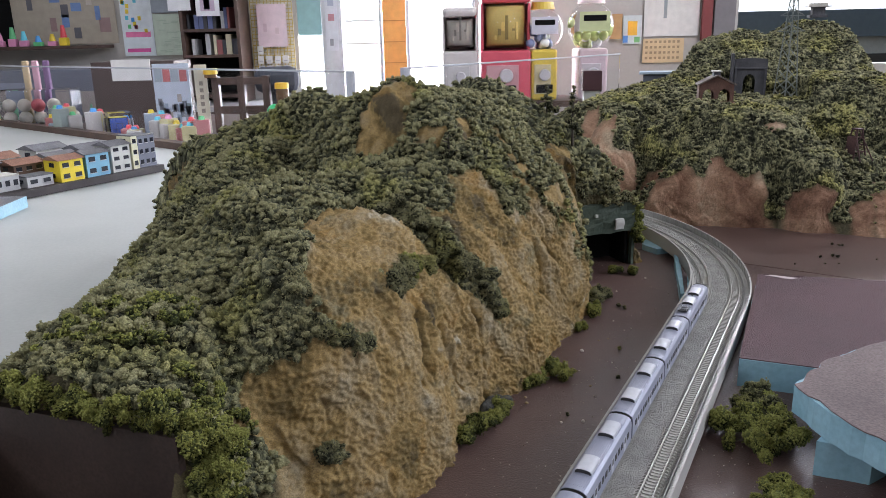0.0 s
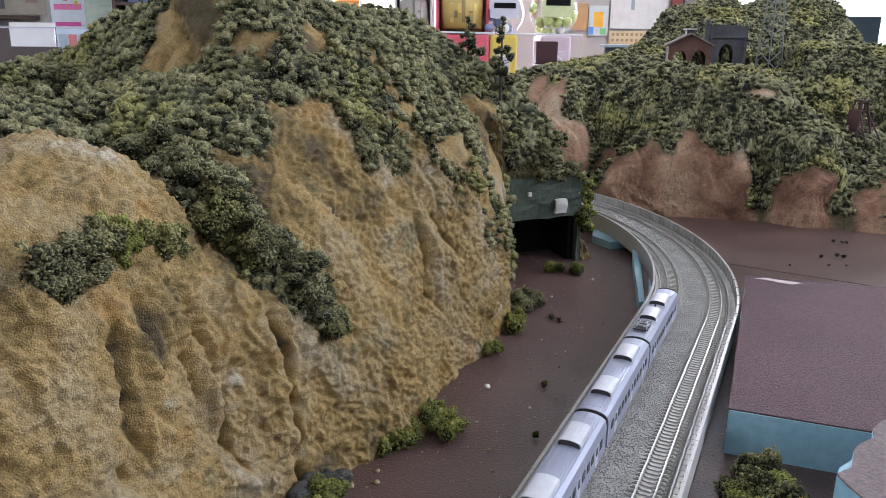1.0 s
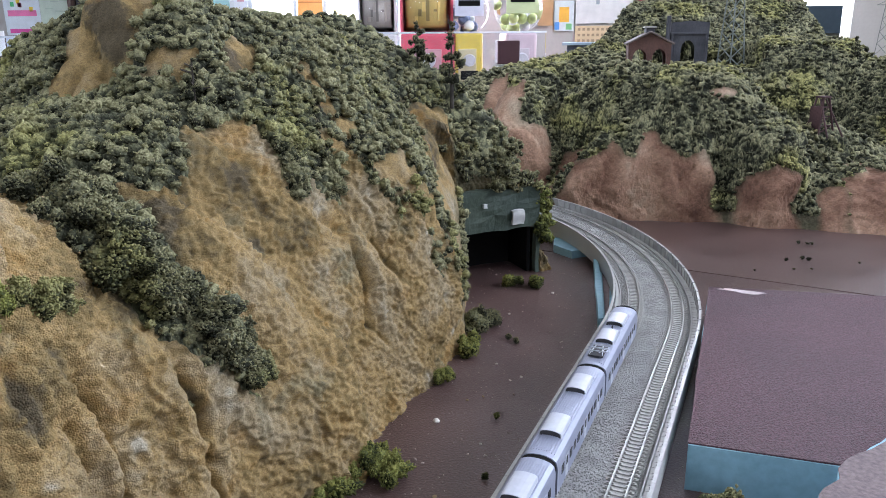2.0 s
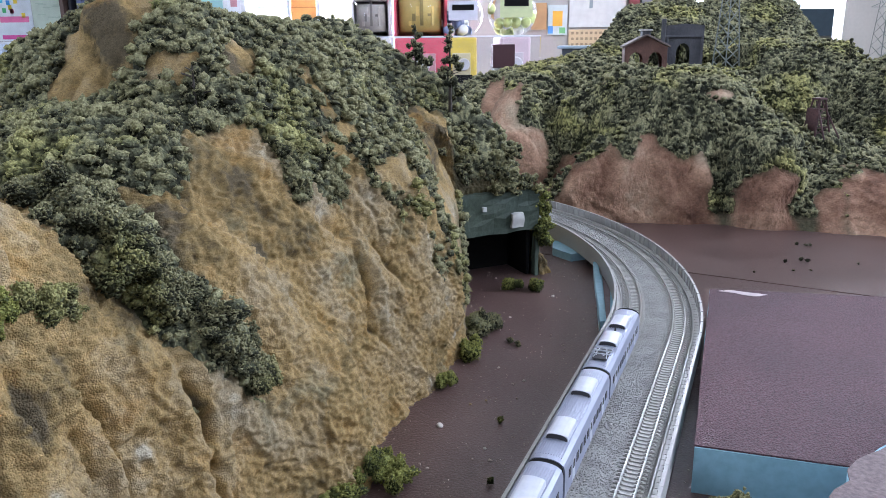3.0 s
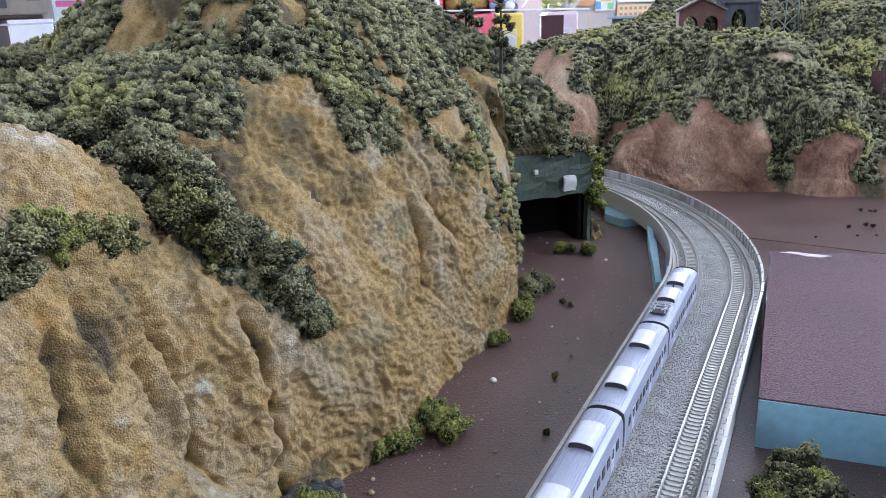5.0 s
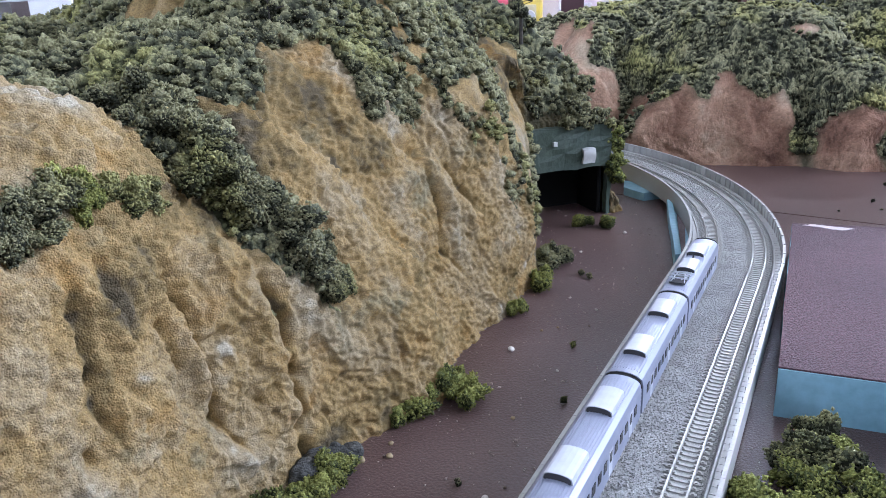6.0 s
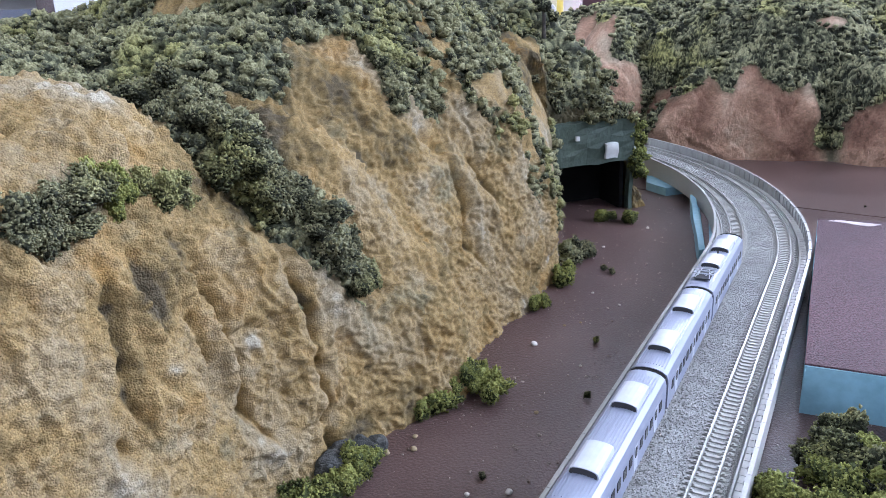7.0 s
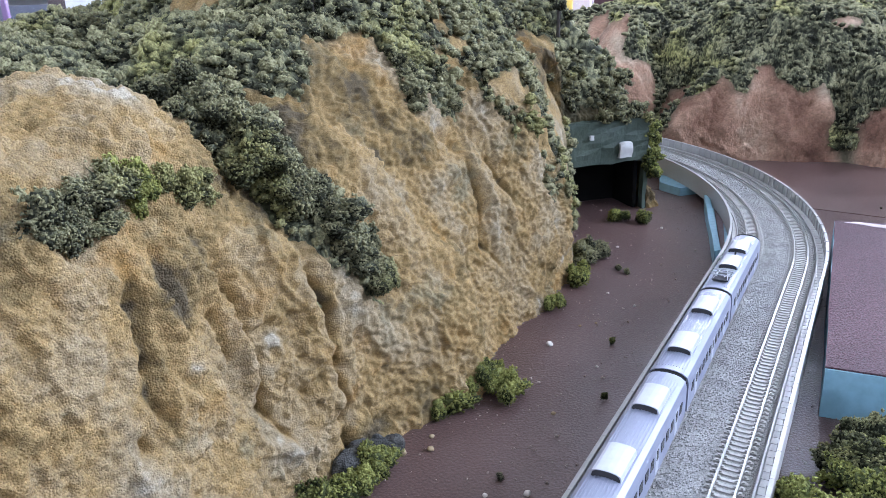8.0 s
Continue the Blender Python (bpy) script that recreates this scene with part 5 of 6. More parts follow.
M_ROOF = material("weathered_brown_roof", (0.12, 0.09, 0.08), (0.2, 0.16, 0.14), 60, 0.8, 0.3, 300, 0.0006, mottle=0.3)
shed = thing("arched_shed", "red-brown model shed with two open arches and brown roof", "shed", pose(0.526, 1.51, 0.172, 0, 0, -12) @ Matrix.Diagonal((0.8, 0.8, 1.06, 1)))
for y in (0.0, 0.045):
    w = part("wall", arch_wall(0.074, 0.040, 0.014, [(-0.017, 0.025, 0.021, 0), (0.017, 0.025, 0.021, 0)], 0.003), M_BRICK, shed)
    w.location = (0, y, 0)
for x in (-0.037, 0.034):
    part("wall", box(bmesh.new(), x, x + 0.003, 0.003, 0.045, 0, 0.04), M_BRICK, shed)
for side in (-1, 1):
    bm = box(bmesh.new(), 0, 0.044, -0.006, 0.054, 0, 0.0022, 0.0004)
    bm.transform(Matrix.Translation((0, 0, 0.0548)) @ (Matrix.Scale(-1, 4, (1, 0, 0)) if side < 0 else Matrix()) @ Matrix.Rotation(math.atan2(0.014, 0.037), 4, "Y"))
    bmesh.ops.recalc_face_normals(bm, faces=bm.faces)
    part("roof", bm, M_ROOF, shed, "weathered brown roof")
part("vent", box(bmesh.new(), -0.007, 0.007, 0.006, 0.04, 0.054, 0.061, 0.0006), M_SLATE, shed)
part("vent_roof", box(bmesh.new(), -0.010, 0.010, 0.003, 0.043, 0.061, 0.0628, 0.0004), M_ASH, shed)

hut = thing("mine_portal", "black model tunnel portal with an arched opening", "tunnel portal", pose(0.697, 1.80, 0.169, 0, 0, -16) @ Matrix.Diagonal((0.72, 1, 1, 1)))
part("wall", arch_wall(0.092, 0.078, 0.003, [(-0.002, 0.034, 0.030, 0)], 0.006), M_SLATE, hut)
part("band", box(bmesh.new(), -0.046, 0.046, -0.003, 0.0, 0.057, 0.061, 0.0005), M_SLATE, hut)
for x in (-0.044, 0.04):
    part("pilaster", box(bmesh.new(), x, x + 0.005, -0.0035, 0.0, 0, 0.057, 0.0005), M_SLATE, hut)
part("wing_wall", box(bmesh.new(), -0.056, -0.047, -0.004, 0.02, 0, 0.09, 0.001), M_SLATE, hut)
part("recess", box(bmesh.new(), -0.03, 0.03, 0.03, 0.032, 0.0, 0.06), M_LEAF, hut, "mossy back of the opening")


def lattice(root, base, top, height, levels, r, mat, arms=()):
    """Four tapering legs with crossed bracing."""
    def corner(i, f):
        w = base + (top - base) * f
        return Vector(((-w, w, w, -w)[i], (-w, -w, w, w)[i], height * f))
    for i in range(4):
        part("leg", rod(bmesh.new(), corner(i, 0), corner(i, 1), r), mat, root)
    for k in range(levels):
        f, g = k / levels, (k + 1) / levels
        for i in range(4):
            j = (i + 1) % 4
            part("brace", rod(bmesh.new(), corner(i, f), corner(j, g), r * 0.7, 4), mat, root)
            part("brace", rod(bmesh.new(), corner(j, f), corner(i, g), r * 0.7, 4), mat, root)
    for z, half in arms:
        for y in (-top, top):
            part("crossarm", rod(bmesh.new(), (-half, 0, z + 0.002), (half, 0, z + 0.002), r), mat, root)
            part("stay", rod(bmesh.new(), (-half, 0, z + 0.002), (0, y, z + 0.014), r * 0.6, 4), mat, root)
            part("stay", rod(bmesh.new(), (half, 0, z + 0.002), (0, y, z + 0.014), r * 0.6, 4), mat, root)


pylon = thing("power_pylon", "grey-green lattice steel power pylon", "pylon", pose(0.737, 1.712, 0.166, 0, 0, 20))
lattice(pylon, 0.016, 0.0045, 0.21, 10, 0.001, M_STEEL, ((0.135, 0.034), (0.165, 0.03), (0.195, 0.026)))
pylon2 = thing("power_pylon", "grey lattice steel power pylon, partly out of sight", "pylon", pose(1.02, 1.72, 0.15, 0, 0, 10))
lattice(pylon2, 0.016, 0.0045, 0.195, 10, 0.00055, M_STEEL, ((0.12, 0.034), (0.15, 0.03), (0.18, 0.026)))
headframe = thing("wooden_tower", "maroon wooden mine headframe on the slope", "tower", pose(0.716, 1.38, 0.1, 0, 0, 15) @ Matrix.Scale(0.78, 4))
for x in (-0.016, 0.016):
    for y in (-0.014, 0.014):
        part("post", rod(bmesh.new(), (x, y, 0), (x * 0.35, y * 0.5, 0.062), 0.0017), M_WOOD, headframe)
    part("raker", rod(bmesh.new(), (x, -0.034, -0.002), (x * 0.35, 0, 0.058), 0.0015), M_WOOD, headframe)
for z in (0.015, 0.03, 0.045):
    f = 1 - 0.65 * z / 0.062
    for y in (-1, 1):
        part("rail", rod(bmesh.new(), (-0.016 * f, y * 0.014 * f, z), (0.016 * f, y * 0.014 * f, z), 0.0012), M_WOOD, headframe)
        part("brace", rod(bmesh.new(), (-0.016 * f, y * 0.014 * f, z - 0.012), (0.016 * f * 0.85, y * 0.014 * f, z), 0.001), M_WOOD, headframe)
part("sheathing", box(bmesh.new(), -0.013, -0.011, -0.012, 0.012, 0.002, 0.046), M_WOOD, headframe)
part("cap", box(bmesh.new(), -0.008, 0.008, -0.009, 0.009, 0.06, 0.063, 0.0004), M_WOOD, headframe)
shrine = thing("hilltop_shrine", "small grey wooden shrine on the summit", "shrine", pose(0.935, 2.03, 0.332, 0, 0, -10))
part("base", box(bmesh.new(), -0.02, 0.02, -0.015, 0.015, 0, 0.006, 0.0006), M_SLATE, shrine)
part("wall", box(bmesh.new(), -0.014, 0.014, -0.011, 0.011, 0.006, 0.024, 0.0005), M_SLATE, shrine)
part("roof", prism(bmesh.new(), [(-0.025, -0.019), (0.025, -0.019), (0.025, 0.019), (-0.025, 0.019)], 0.024, 0.0265), M_ASH, shrine)
part("ridge", prism(bmesh.new(), [(-0.02, -0.006), (0.02, -0.006), (0.02, 0.006), (-0.02, 0.006)], 0.0265, 0.033), M_ASH, shrine)


# ---- model trees ----
def model_tree(x, y, z, h, seed, label, slim=0.22, tone=0.06, bare=0.25):
    """A wire-stem tree with uneven tiers of foam foliage."""
    r = random.Random(seed)
    root = thing("model_tree", label, "tree", pose(x, y, z))
    bm = bmesh.new()
    cyl(bm, 0, 0, -0.01, h * 0.96, 0.0012 * h / 0.05 + 0.0003, 0.0004, 7)
    for i in range(9):
        a, f = r.uniform(0, 6.3), r.uniform(bare, 0.9)
        rod(bm, (0, 0, h * f), (math.cos(a) * h * slim * (1 - f * 0.7), math.sin(a) * h * slim * (1 - f * 0.7), h * (f + 0.05)), 0.0004, 5)
    part("trunk", bm, material("tree_stem", (0.03, 0.025, 0.02), (0.07, 0.055, 0.04), 60), root)
    pts = []
    for i in range(int(26)):
        f = bare + (1 - bare) * r.random() ** 1.1
        w = h * slim * (1.1 - f) * r.uniform(0.3, 1.0)
        a = r.uniform(0, 6.3)
        pts.append((math.cos(a) * w, math.sin(a) * w, h * f))
    strew("crown", FINE, [np.array(q) for q in pts], [h * r.uniform(0.09, 0.2) * (1.25 - q[2] / h) + 0.002 for q in pts], [tone + 0.16 + r.gauss(0, 0.05) for _ in pts], M_LIME if any(w in label for w in ("yellow", "olive", "foot", "tuft")) else M_LEAF, root, seed, lift=0, flat=1.0)
    return root


model_tree(0.182, 1.185, 0.196, 0.05, 200, "dark ragged model tree on the ridge", 0.3, 0.1)
model_tree(0.213, 1.155, 0.172, 0.072, 201, "slim dark model conifer on the ridge", 0.2, 0.06, 0.12)
model_tree(0.046, 0.85, 0.178, 0.042, 202, "leafy model tree on the slope", 0.34, 0.13, 0.2)
model_tree(0.099, 1.10, 0.21, 0.036, 203, "dark model tree on the slope", 0.34, 0.06, 0.2)
model_tree(0.893, 1.609, 0.178, 0.045, 204, "dark slim model conifer on the far slope", 0.2, 0.04, 0.08)


for pts, seed in (([(0.372, 1.545, 0.146), (0.366, 1.535, 0.143), (0.38, 1.55, 0.146)], 96), ([(0.378, 1.488, 0.112), (0.386, 1.49, 0.118), (0.37, 1.48, 0.108)], 97)):
    strewn("bush", "dark brown-green foam bushes on the sandy slope", "bush", [(x + r.gauss(0, 0.006), y + r.gauss(0, 0.006), z + r.gauss(0, 0.004)) for x, y, z in pts for _ in range(6)], 0.012, 0.12, seed)

# ---- the model town ----
M_TOWN = material("dark_town_base", (0.03, 0.025, 0.025), (0.055, 0.045, 0.045), 30, 0.6, 0.2, 300, 0.0005, mottle=0.2)
M_TILE = material("grey_roof_tile", (0.10, 0.10, 0.11), (0.17, 0.17, 0.18), 60, 0.7, 0.5, 350, 0.001, mottle=0.3)
M_RUST = material("rust_roof_tile", (0.2, 0.09, 0.06), (0.28, 0.14, 0.09), 60, 0.8, 0.4, 350, 0.001, mottle=0.3)
COAT = {"yellow": plain("yellow_paint", (0.68, 0.52, 0.03), 0.5), "blue": plain("blue_paint", (0.17, 0.38, 0.52), 0.5), "white": plain("white_paint", (0.5, 0.5, 0.47), 0.5), "grey": plain("grey_paint", (0.14, 0.15, 0.19), 0.5),
        "pale": plain("pale_grey_paint", (0.42, 0.42, 0.43), 0.6), "cream": plain("cream_paint", (0.6, 0.58, 0.4), 0.6), "brown": plain("brown_paint", (0.12, 0.07, 0.05), 0.7)}
TOWN_TURN = math.atan2(2.002 - 1.633, -0.661 + 0.865)
TOWN = Matrix.Translation((-0.661, 2.002, 0)) @ Matrix.Rotation(TOWN_TURN + math.pi, 4, "Z")
base = structure("town_board", "dark brown edged board under the model town", box(bmesh.new(), 0, 1.3, -0.55, 0, 0, 0.017, 0.001), M_TOWN)
base.matrix_world = TOWN


def town_house(along_x, back, w, d, h, coat, roof, label, floors=2, cols=2, flat=False, pitch=0.35):
    """A model house of w by d by h metres, its front to the board's edge."""
    root = thing("model_house", label, "house", TOWN @ pose(along_x, -back, 0.017), "houses of the model town")
    part("wall", box(bmesh.new(), 0, w, -d, 0, 0, h, 0.0004), COAT[coat], root)
    if flat:
        part("roof", box(bmesh.new(), -0.001, w + 0.001, -d - 0.001, 0.001, h, h + 0.003, 0.0004), roof, root)
    else:
        bm = bmesh.new()
        e, top = 0.005, h + d * 0.5 * pitch
        v = [bm.verts.new(q) for q in ((-e, e, h), (w + e, e, h), (w + e, -d - e, h), (-e, -d - e, h), (-e, -d / 2, top), (w + e, -d / 2, top))]
        for f in ((0, 1, 5, 4), (2, 3, 4, 5), (0, 4, 3), (1, 2, 5), (3, 2, 1, 0)):
            bm.faces.new([v[i] for i in f])
        part("roof", bm, roof, root)
    for k in range(floors):
        z = h * (k + 0.35) / floors
        for j in range(cols):
            x = w * (j + 0.5) / cols
            win = part("window", box(bmesh.new(), x - w / cols * 0.27, x + w / cols * 0.27, -0.0005, 0.0008, z, z + h / floors * 0.4), M_PANE, root)
            part("sill", box(bmesh.new(), x - w / cols * 0.3, x + w / cols * 0.3, 0, 0.0016, z - 0.0012, z), COAT["pale"], win)
        for side, x in ((-1, 0), (1, w)):
            y = -d * 0.5
            part("window", box(bmesh.new(), x - 0.0006, x + 0.0006, y - d * 0.15, y + d * 0.15, z, z + h / floors * 0.4), M_PANE, root)
    return root


HOUSES = [(0.012, 0.012, 0.05, 0.06, 0.075, "grey", M_TILE, "dark grey model block with small windows", 3, 3, True), (0.064, 0.01, 0.018, 0.05, 0.078, "cream", M_TILE, "narrow cream model block", 3, 1, True),
          (0.086, 0.012, 0.052, 0.06, 0.062, "white", M_TILE, "white model house with grey tiled roof", 3, 2, False), (0.146, 0.012, 0.06, 0.05, 0.052, "blue", M_TILE, "blue model shop with grey roof", 2, 2, False),
          (0.214, 0.012, 0.058, 0.055, 0.048, "yellow", M_RUST, "bright yellow model house", 2, 2, False), (0.285, 0.02, 0.06, 0.04, 0.022, "pale", M_TILE, "low pale grey model shed", 1, 2, True),
          (0.355, 0.03, 0.07, 0.05, 0.03, "pale", M_ASH, "low grey model workshop", 1, 4, True), (0.26, 0.085, 0.07, 0.06, 0.042, "brown", M_RUST, "brown model house with rust roof", 2, 3, False),
          (0.35, 0.10, 0.08, 0.06, 0.05, "white", M_TILE, "white model house with dark tiles", 2, 4, False), (0.17, 0.09, 0.07, 0.06, 0.045, "pale", M_TILE, "grey model house with tiled roof", 2, 3, False),
          (0.08, 0.10, 0.07, 0.07, 0.05, "brown", M_TILE, "brown model house with grey tiles", 2, 3, False), (0.02, 0.12, 0.05, 0.07, 0.04, "pale", M_TILE, "small grey model house", 2, 2, False),
          (0.45, 0.03, 0.08, 0.06, 0.026, "brown", M_TILE, "low dark model shed", 1, 3, True), (0.46, 0.12, 0.09, 0.07, 0.05, "pale", M_TILE, "grey model house with dark roof", 2, 3, False),
          (0.12, 0.20, 0.08, 0.07, 0.05, "white", M_TILE, "white model house in the back row", 2, 3, False), (0.25, 0.19, 0.09, 0.07, 0.045, "pale", M_RUST, "grey model house with pink roof", 2, 3, False),
          (0.37, 0.21, 0.09, 0.07, 0.05, "cream", M_TILE, "cream model house in the back row", 2, 3, False), (0.5, 0.23, 0.1, 0.08, 0.05, "brown", M_TILE, "brown model house in the back row", 2, 3, False)]
for q in HOUSES:
    town_house(*q)
corner = thing("foam_block", "light blue styrofoam block with a grey top", "foam block")
part("foam", prism(bmesh.new(), [(-1.1, 1.35), (-0.785, 1.49), (-0.79, 1.60), (-1.1, 1.56)], 0.0, 0.022), M_FOAM, corner)
part("top_sheet", prism(bmesh.new(), [(-1.1, 1.352), (-0.786, 1.491), (-0.791, 1.599), (-1.1, 1.559)], 0.0221, 0.0232), M_TILE, corner)

# ---- the clear barrier ----
M_CLEAR = clear("clear_acrylic")
M_EDGE = plain("frosted_acrylic_edge", (0.42, 0.44, 0.48), 0.4)
M_DARKWOOD = material("dark_brown_wood", (0.06, 0.035, 0.025), (0.11, 0.065, 0.05), 20, 0.5, 0.2, 200, 0.0008, mottle=0.3)


def barrier(a, b, label):
    root = thing("acrylic_screen", label, "screen")
    a, b = Vector(a), Vector(b)
    m = Matrix.Translation((*a, 0)) @ Matrix.Rotation(math.atan2(b.y - a.y, b.x - a.x), 4, "Z")
    n = (b - a).length
    for name, bm, mat in (("pane", box(bmesh.new(), 0, n, -0.0015, 0.0015, 0.02, 0.232), M_CLEAR), ("top_edge", box(bmesh.new(), 0, n, -0.003, 0.003, 0.232, 0.2365, 0.0008), M_EDGE), ("rail", box(bmesh.new(), 0, n, -0.02, 0.02, -0.03, 0.02, 0.002), M_DARKWOOD)):
        ob = part(name, bm, mat, root)
        ob.matrix_world = m
        if name == "pane":
            ob.visible_shadow = False
    post = part("post", box(bmesh.new(), n - 0.02, n, -0.006, 0.006, 0.02, 0.236, 0.001), M_EDGE, root)
    post.matrix_world = m
    return root


barrier((-1.86, 3.31), (-0.17, 1.925), "clear acrylic screen on a dark wooden rail")
barrier((0.66, 2.90), (-0.064, 2.045), "clear acrylic screen with a frosted top edge")

# ---- the room behind ----
counter = thing("counter", "long dark wooden counter behind the screen", "counter")
part("top", prism(bmesh.new(), [(-2.6, 3.55), (-1.72, 3.24), (-0.12, 1.98), (-0.1, 2.08), (-0.35, 3.5), (-2.6, 3.95)], -0.04, -0.012), M_DARKWOOD, counter)
part("front", prism(bmesh.new(), [(-2.5, 3.6), (-1.7, 3.3), (-0.2, 2.15), (-0.4, 3.4), (-2.5, 3.85)], FLOOR_Z, -0.041), M_DARKWOOD, counter)


def panel(name, label, category, x0, x1, z0, z1, y, colour, rough=0.7, depth=0.004, marks=(), seed=0):
    """A flat sheet or card, upright, with printed bars and blots of colour as thin pieces: (u, v, w, h, colour) in its own fractions."""
    root = thing(name, label, category, pose(x0, y, z0))
    w, h = x1 - x0, z1 - z0
    part("sheet", box(bmesh.new(), 0, w, 0, depth, 0, h), plain(name + "_stock", colour, rough), root)
    for u, v, a, b, c in marks:
        part("print", box(bmesh.new(), w * u, w * (u + a), -0.0012, -0.0002, h * v, h * (v + b)), plain("ink", c, 0.6), root)
    return root


rr = random.Random(4)
BRIGHT = [(0.75, 0.08, 0.1), (0.05, 0.3, 0.7), (0.8, 0.6, 0.05), (0.1, 0.5, 0.2), (0.75, 0.3, 0.5), (0.1, 0.55, 0.7)]
WALL_Y = 4.735
dots = [(rr.uniform(0, 0.85), rr.uniform(0.3, 0.92), 0.1, 0.055, rr.choice(BRIGHT)) for _ in range(22)] + [(0.1, 0.05, 0.75, 0.05, (0.7, 0.1, 0.35)), (0.1, 0.25, 0.8, 0.07, (0.8, 0.2, 0.4))]
panel("spotted_poster", "white poster with coloured dots", "poster", -1.842, -1.66, 0.235, 0.66, WALL_Y, (0.72, 0.78, 0.82), marks=dots)
panel("green_poster", "pale green printed poster", "poster", -1.657, -1.437, 0.235, 0.468, WALL_Y, (0.62, 0.72, 0.6), marks=[(rr.uniform(0, 0.8), rr.uniform(0.05, 0.9), 0.18, 0.02, (0.5, 0.62, 0.5)) for _ in range(30)])
panel("photo_sheet", "grey landscape photo sheet", "poster", -1.66, -1.44, 0.475, 0.7, WALL_Y, (0.35, 0.4, 0.45))
panel("wall_map", "large beige pin board with small pictures", "poster", -2.6, -1.87, 0.31, 0.9, WALL_Y, (0.40, 0.355, 0.29), marks=[(rr.uniform(0.05, 0.9), rr.uniform(0.05, 0.85), rr.uniform(0.04, 0.09), rr.uniform(0.06, 0.14), rr.choice([(0.15, 0.25, 0.5), (0.3, 0.2, 0.2), (0.5, 0.45, 0.4), (0.12, 0.12, 0.14)])) for _ in range(26)])
toyshelf = thing("wall_shelf", "wooden wall shelf crowded with small toys", "shelf", pose(-2.75, 4.5, 0.285))
part("board", box(bmesh.new(), 0, 0.85, 0, 0.23, 0, 0.018, 0.002), M_DARKWOOD, toyshelf)
part("back_board", box(bmesh.new(), 0, 0.28, 0.225, 0.23, 0.018, 0.5), M_BLACK, toyshelf)
for i in range(9):
    x = -2.7 + 0.075 * i + rr.uniform(-0.01, 0.01)
    c = rr.choice(BRIGHT)
    h = rr.uniform(0.05, 0.14)
    toy = thing("toy_figure", "small bright plastic toy on the shelf", "toy", pose(x, 4.56, 0.303), "toys on the shelf")
    part("base", box(bmesh.new(), -0.022, 0.022, -0.02, 0.02, 0, h * 0.4, 0.004), plain("toy_plastic", c, 0.4), toy)
    part("top", cyl(bmesh.new(), 0, 0, h * 0.4, h, 0.018, 0.009, 12), plain("toy_plastic", rr.choice(BRIGHT), 0.4), toy)

bookcase = thing("bookcase", "dark wooden bookcase half full of books", "bookcase", pose(-1.425, 4.5, -0.3))
for x in (0, 0.31):
    part("side", box(bmesh.new(), x, x + 0.018, 0, 0.24, 0, 1.4, 0.001), M_DARKWOOD, bookcase)
for z in (0, 0.3, 0.52, 0.66, 0.9, 1.38):
    part("shelf", box(bmesh.new(), 0.018, 0.31, 0.0, 0.23, z, z + 0.016, 0.001), M_DARKWOOD, bookcase)
part("back", box(bmesh.new(), 0.018, 0.31, 0.231, 0.236, 0, 1.4), M_BLACK, bookcase)
for z in (0.536, 0.676):
    x = -1.40
    while x < -1.14:
        w, h = rr.uniform(0.012, 0.032), rr.uniform(0.07, 0.115)
        if rr.random() < 0.75:
            tagged(part("book", box(bmesh.new(), x, x + w, 4.55, 4.68, z - 0.3, z - 0.3 + h, 0.001), plain("book_cover", rr.choice([(0.5, 0.5, 0.52), (0.3, 0.1, 0.1), (0.12, 0.15, 0.3), (0.6, 0.55, 0.4), (0.05, 0.05, 0.06)]), 0.6)), "book on the dark bookcase", "book", "books in the bookcase")
        x += w + 0.002
panel("pinned_note", "white paper note pinned up", "note", -1.476, -1.352, 0.475, 0.6, 4.49, (0.75, 0.76, 0.78))
panel("pinned_photo", "white sheet with a coloured picture", "note", -1.323, -1.193, 0.443, 0.62, 4.49, (0.75, 0.75, 0.78), marks=[(0.2, 0.15, 0.6, 0.7, (0.5, 0.4, 0.5)), (0.35, 0.2, 0.25, 0.4, (0.15, 0.25, 0.55))])

grid = thing("wire_grid", "yellow wire grid hung with pink and white papers", "display grid", pose(-1.08, WALL_Y - 0.02, 0.12))
for i in range(13):
    part("wire", rod(bmesh.new(), (0.02 * i, 0, 0), (0.02 * i, 0, 0.65), 0.0022, 5), plain("yellow_wire", (0.55, 0.42, 0.12), 0.5), grid)
for i in range(32):
    part("wire", rod(bmesh.new(), (0, 0, 0.02 * i), (0.24, 0, 0.02 * i), 0.0022, 5), plain("yellow_wire", (0.55, 0.42, 0.12), 0.5), grid)
panel("grid_backing", "white sheet behind the wire grid", "sheet", -1.09, -0.84, 0.10, 0.8, WALL_Y, (0.7, 0.67, 0.6))
panel("pink_paper", "pale pink drawing on the wire grid", "paper", -1.043, -0.872, 0.27, 0.508, WALL_Y - 0.035, (0.72, 0.58, 0.62), marks=[(0.2, 0.35, 0.12, 0.2, (0.6, 0.45, 0.5)), (0.6, 0.3, 0.12, 0.15, (0.62, 0.48, 0.5))])
for i in range(9):
    x, z = -1.06 + 0.05 * (i % 4) + rr.uniform(0, 0.01), 0.12 + 0.055 * (i // 4)
    panel("price_tag", "small white paper tag on the wire grid", "tag", x, x + 0.034, z, z + 0.045, WALL_Y - 0.04, (0.74, 0.73, 0.72), marks=[(0.2, 0.3, 0.6, 0.1, (0.4, 0.4, 0.42))])

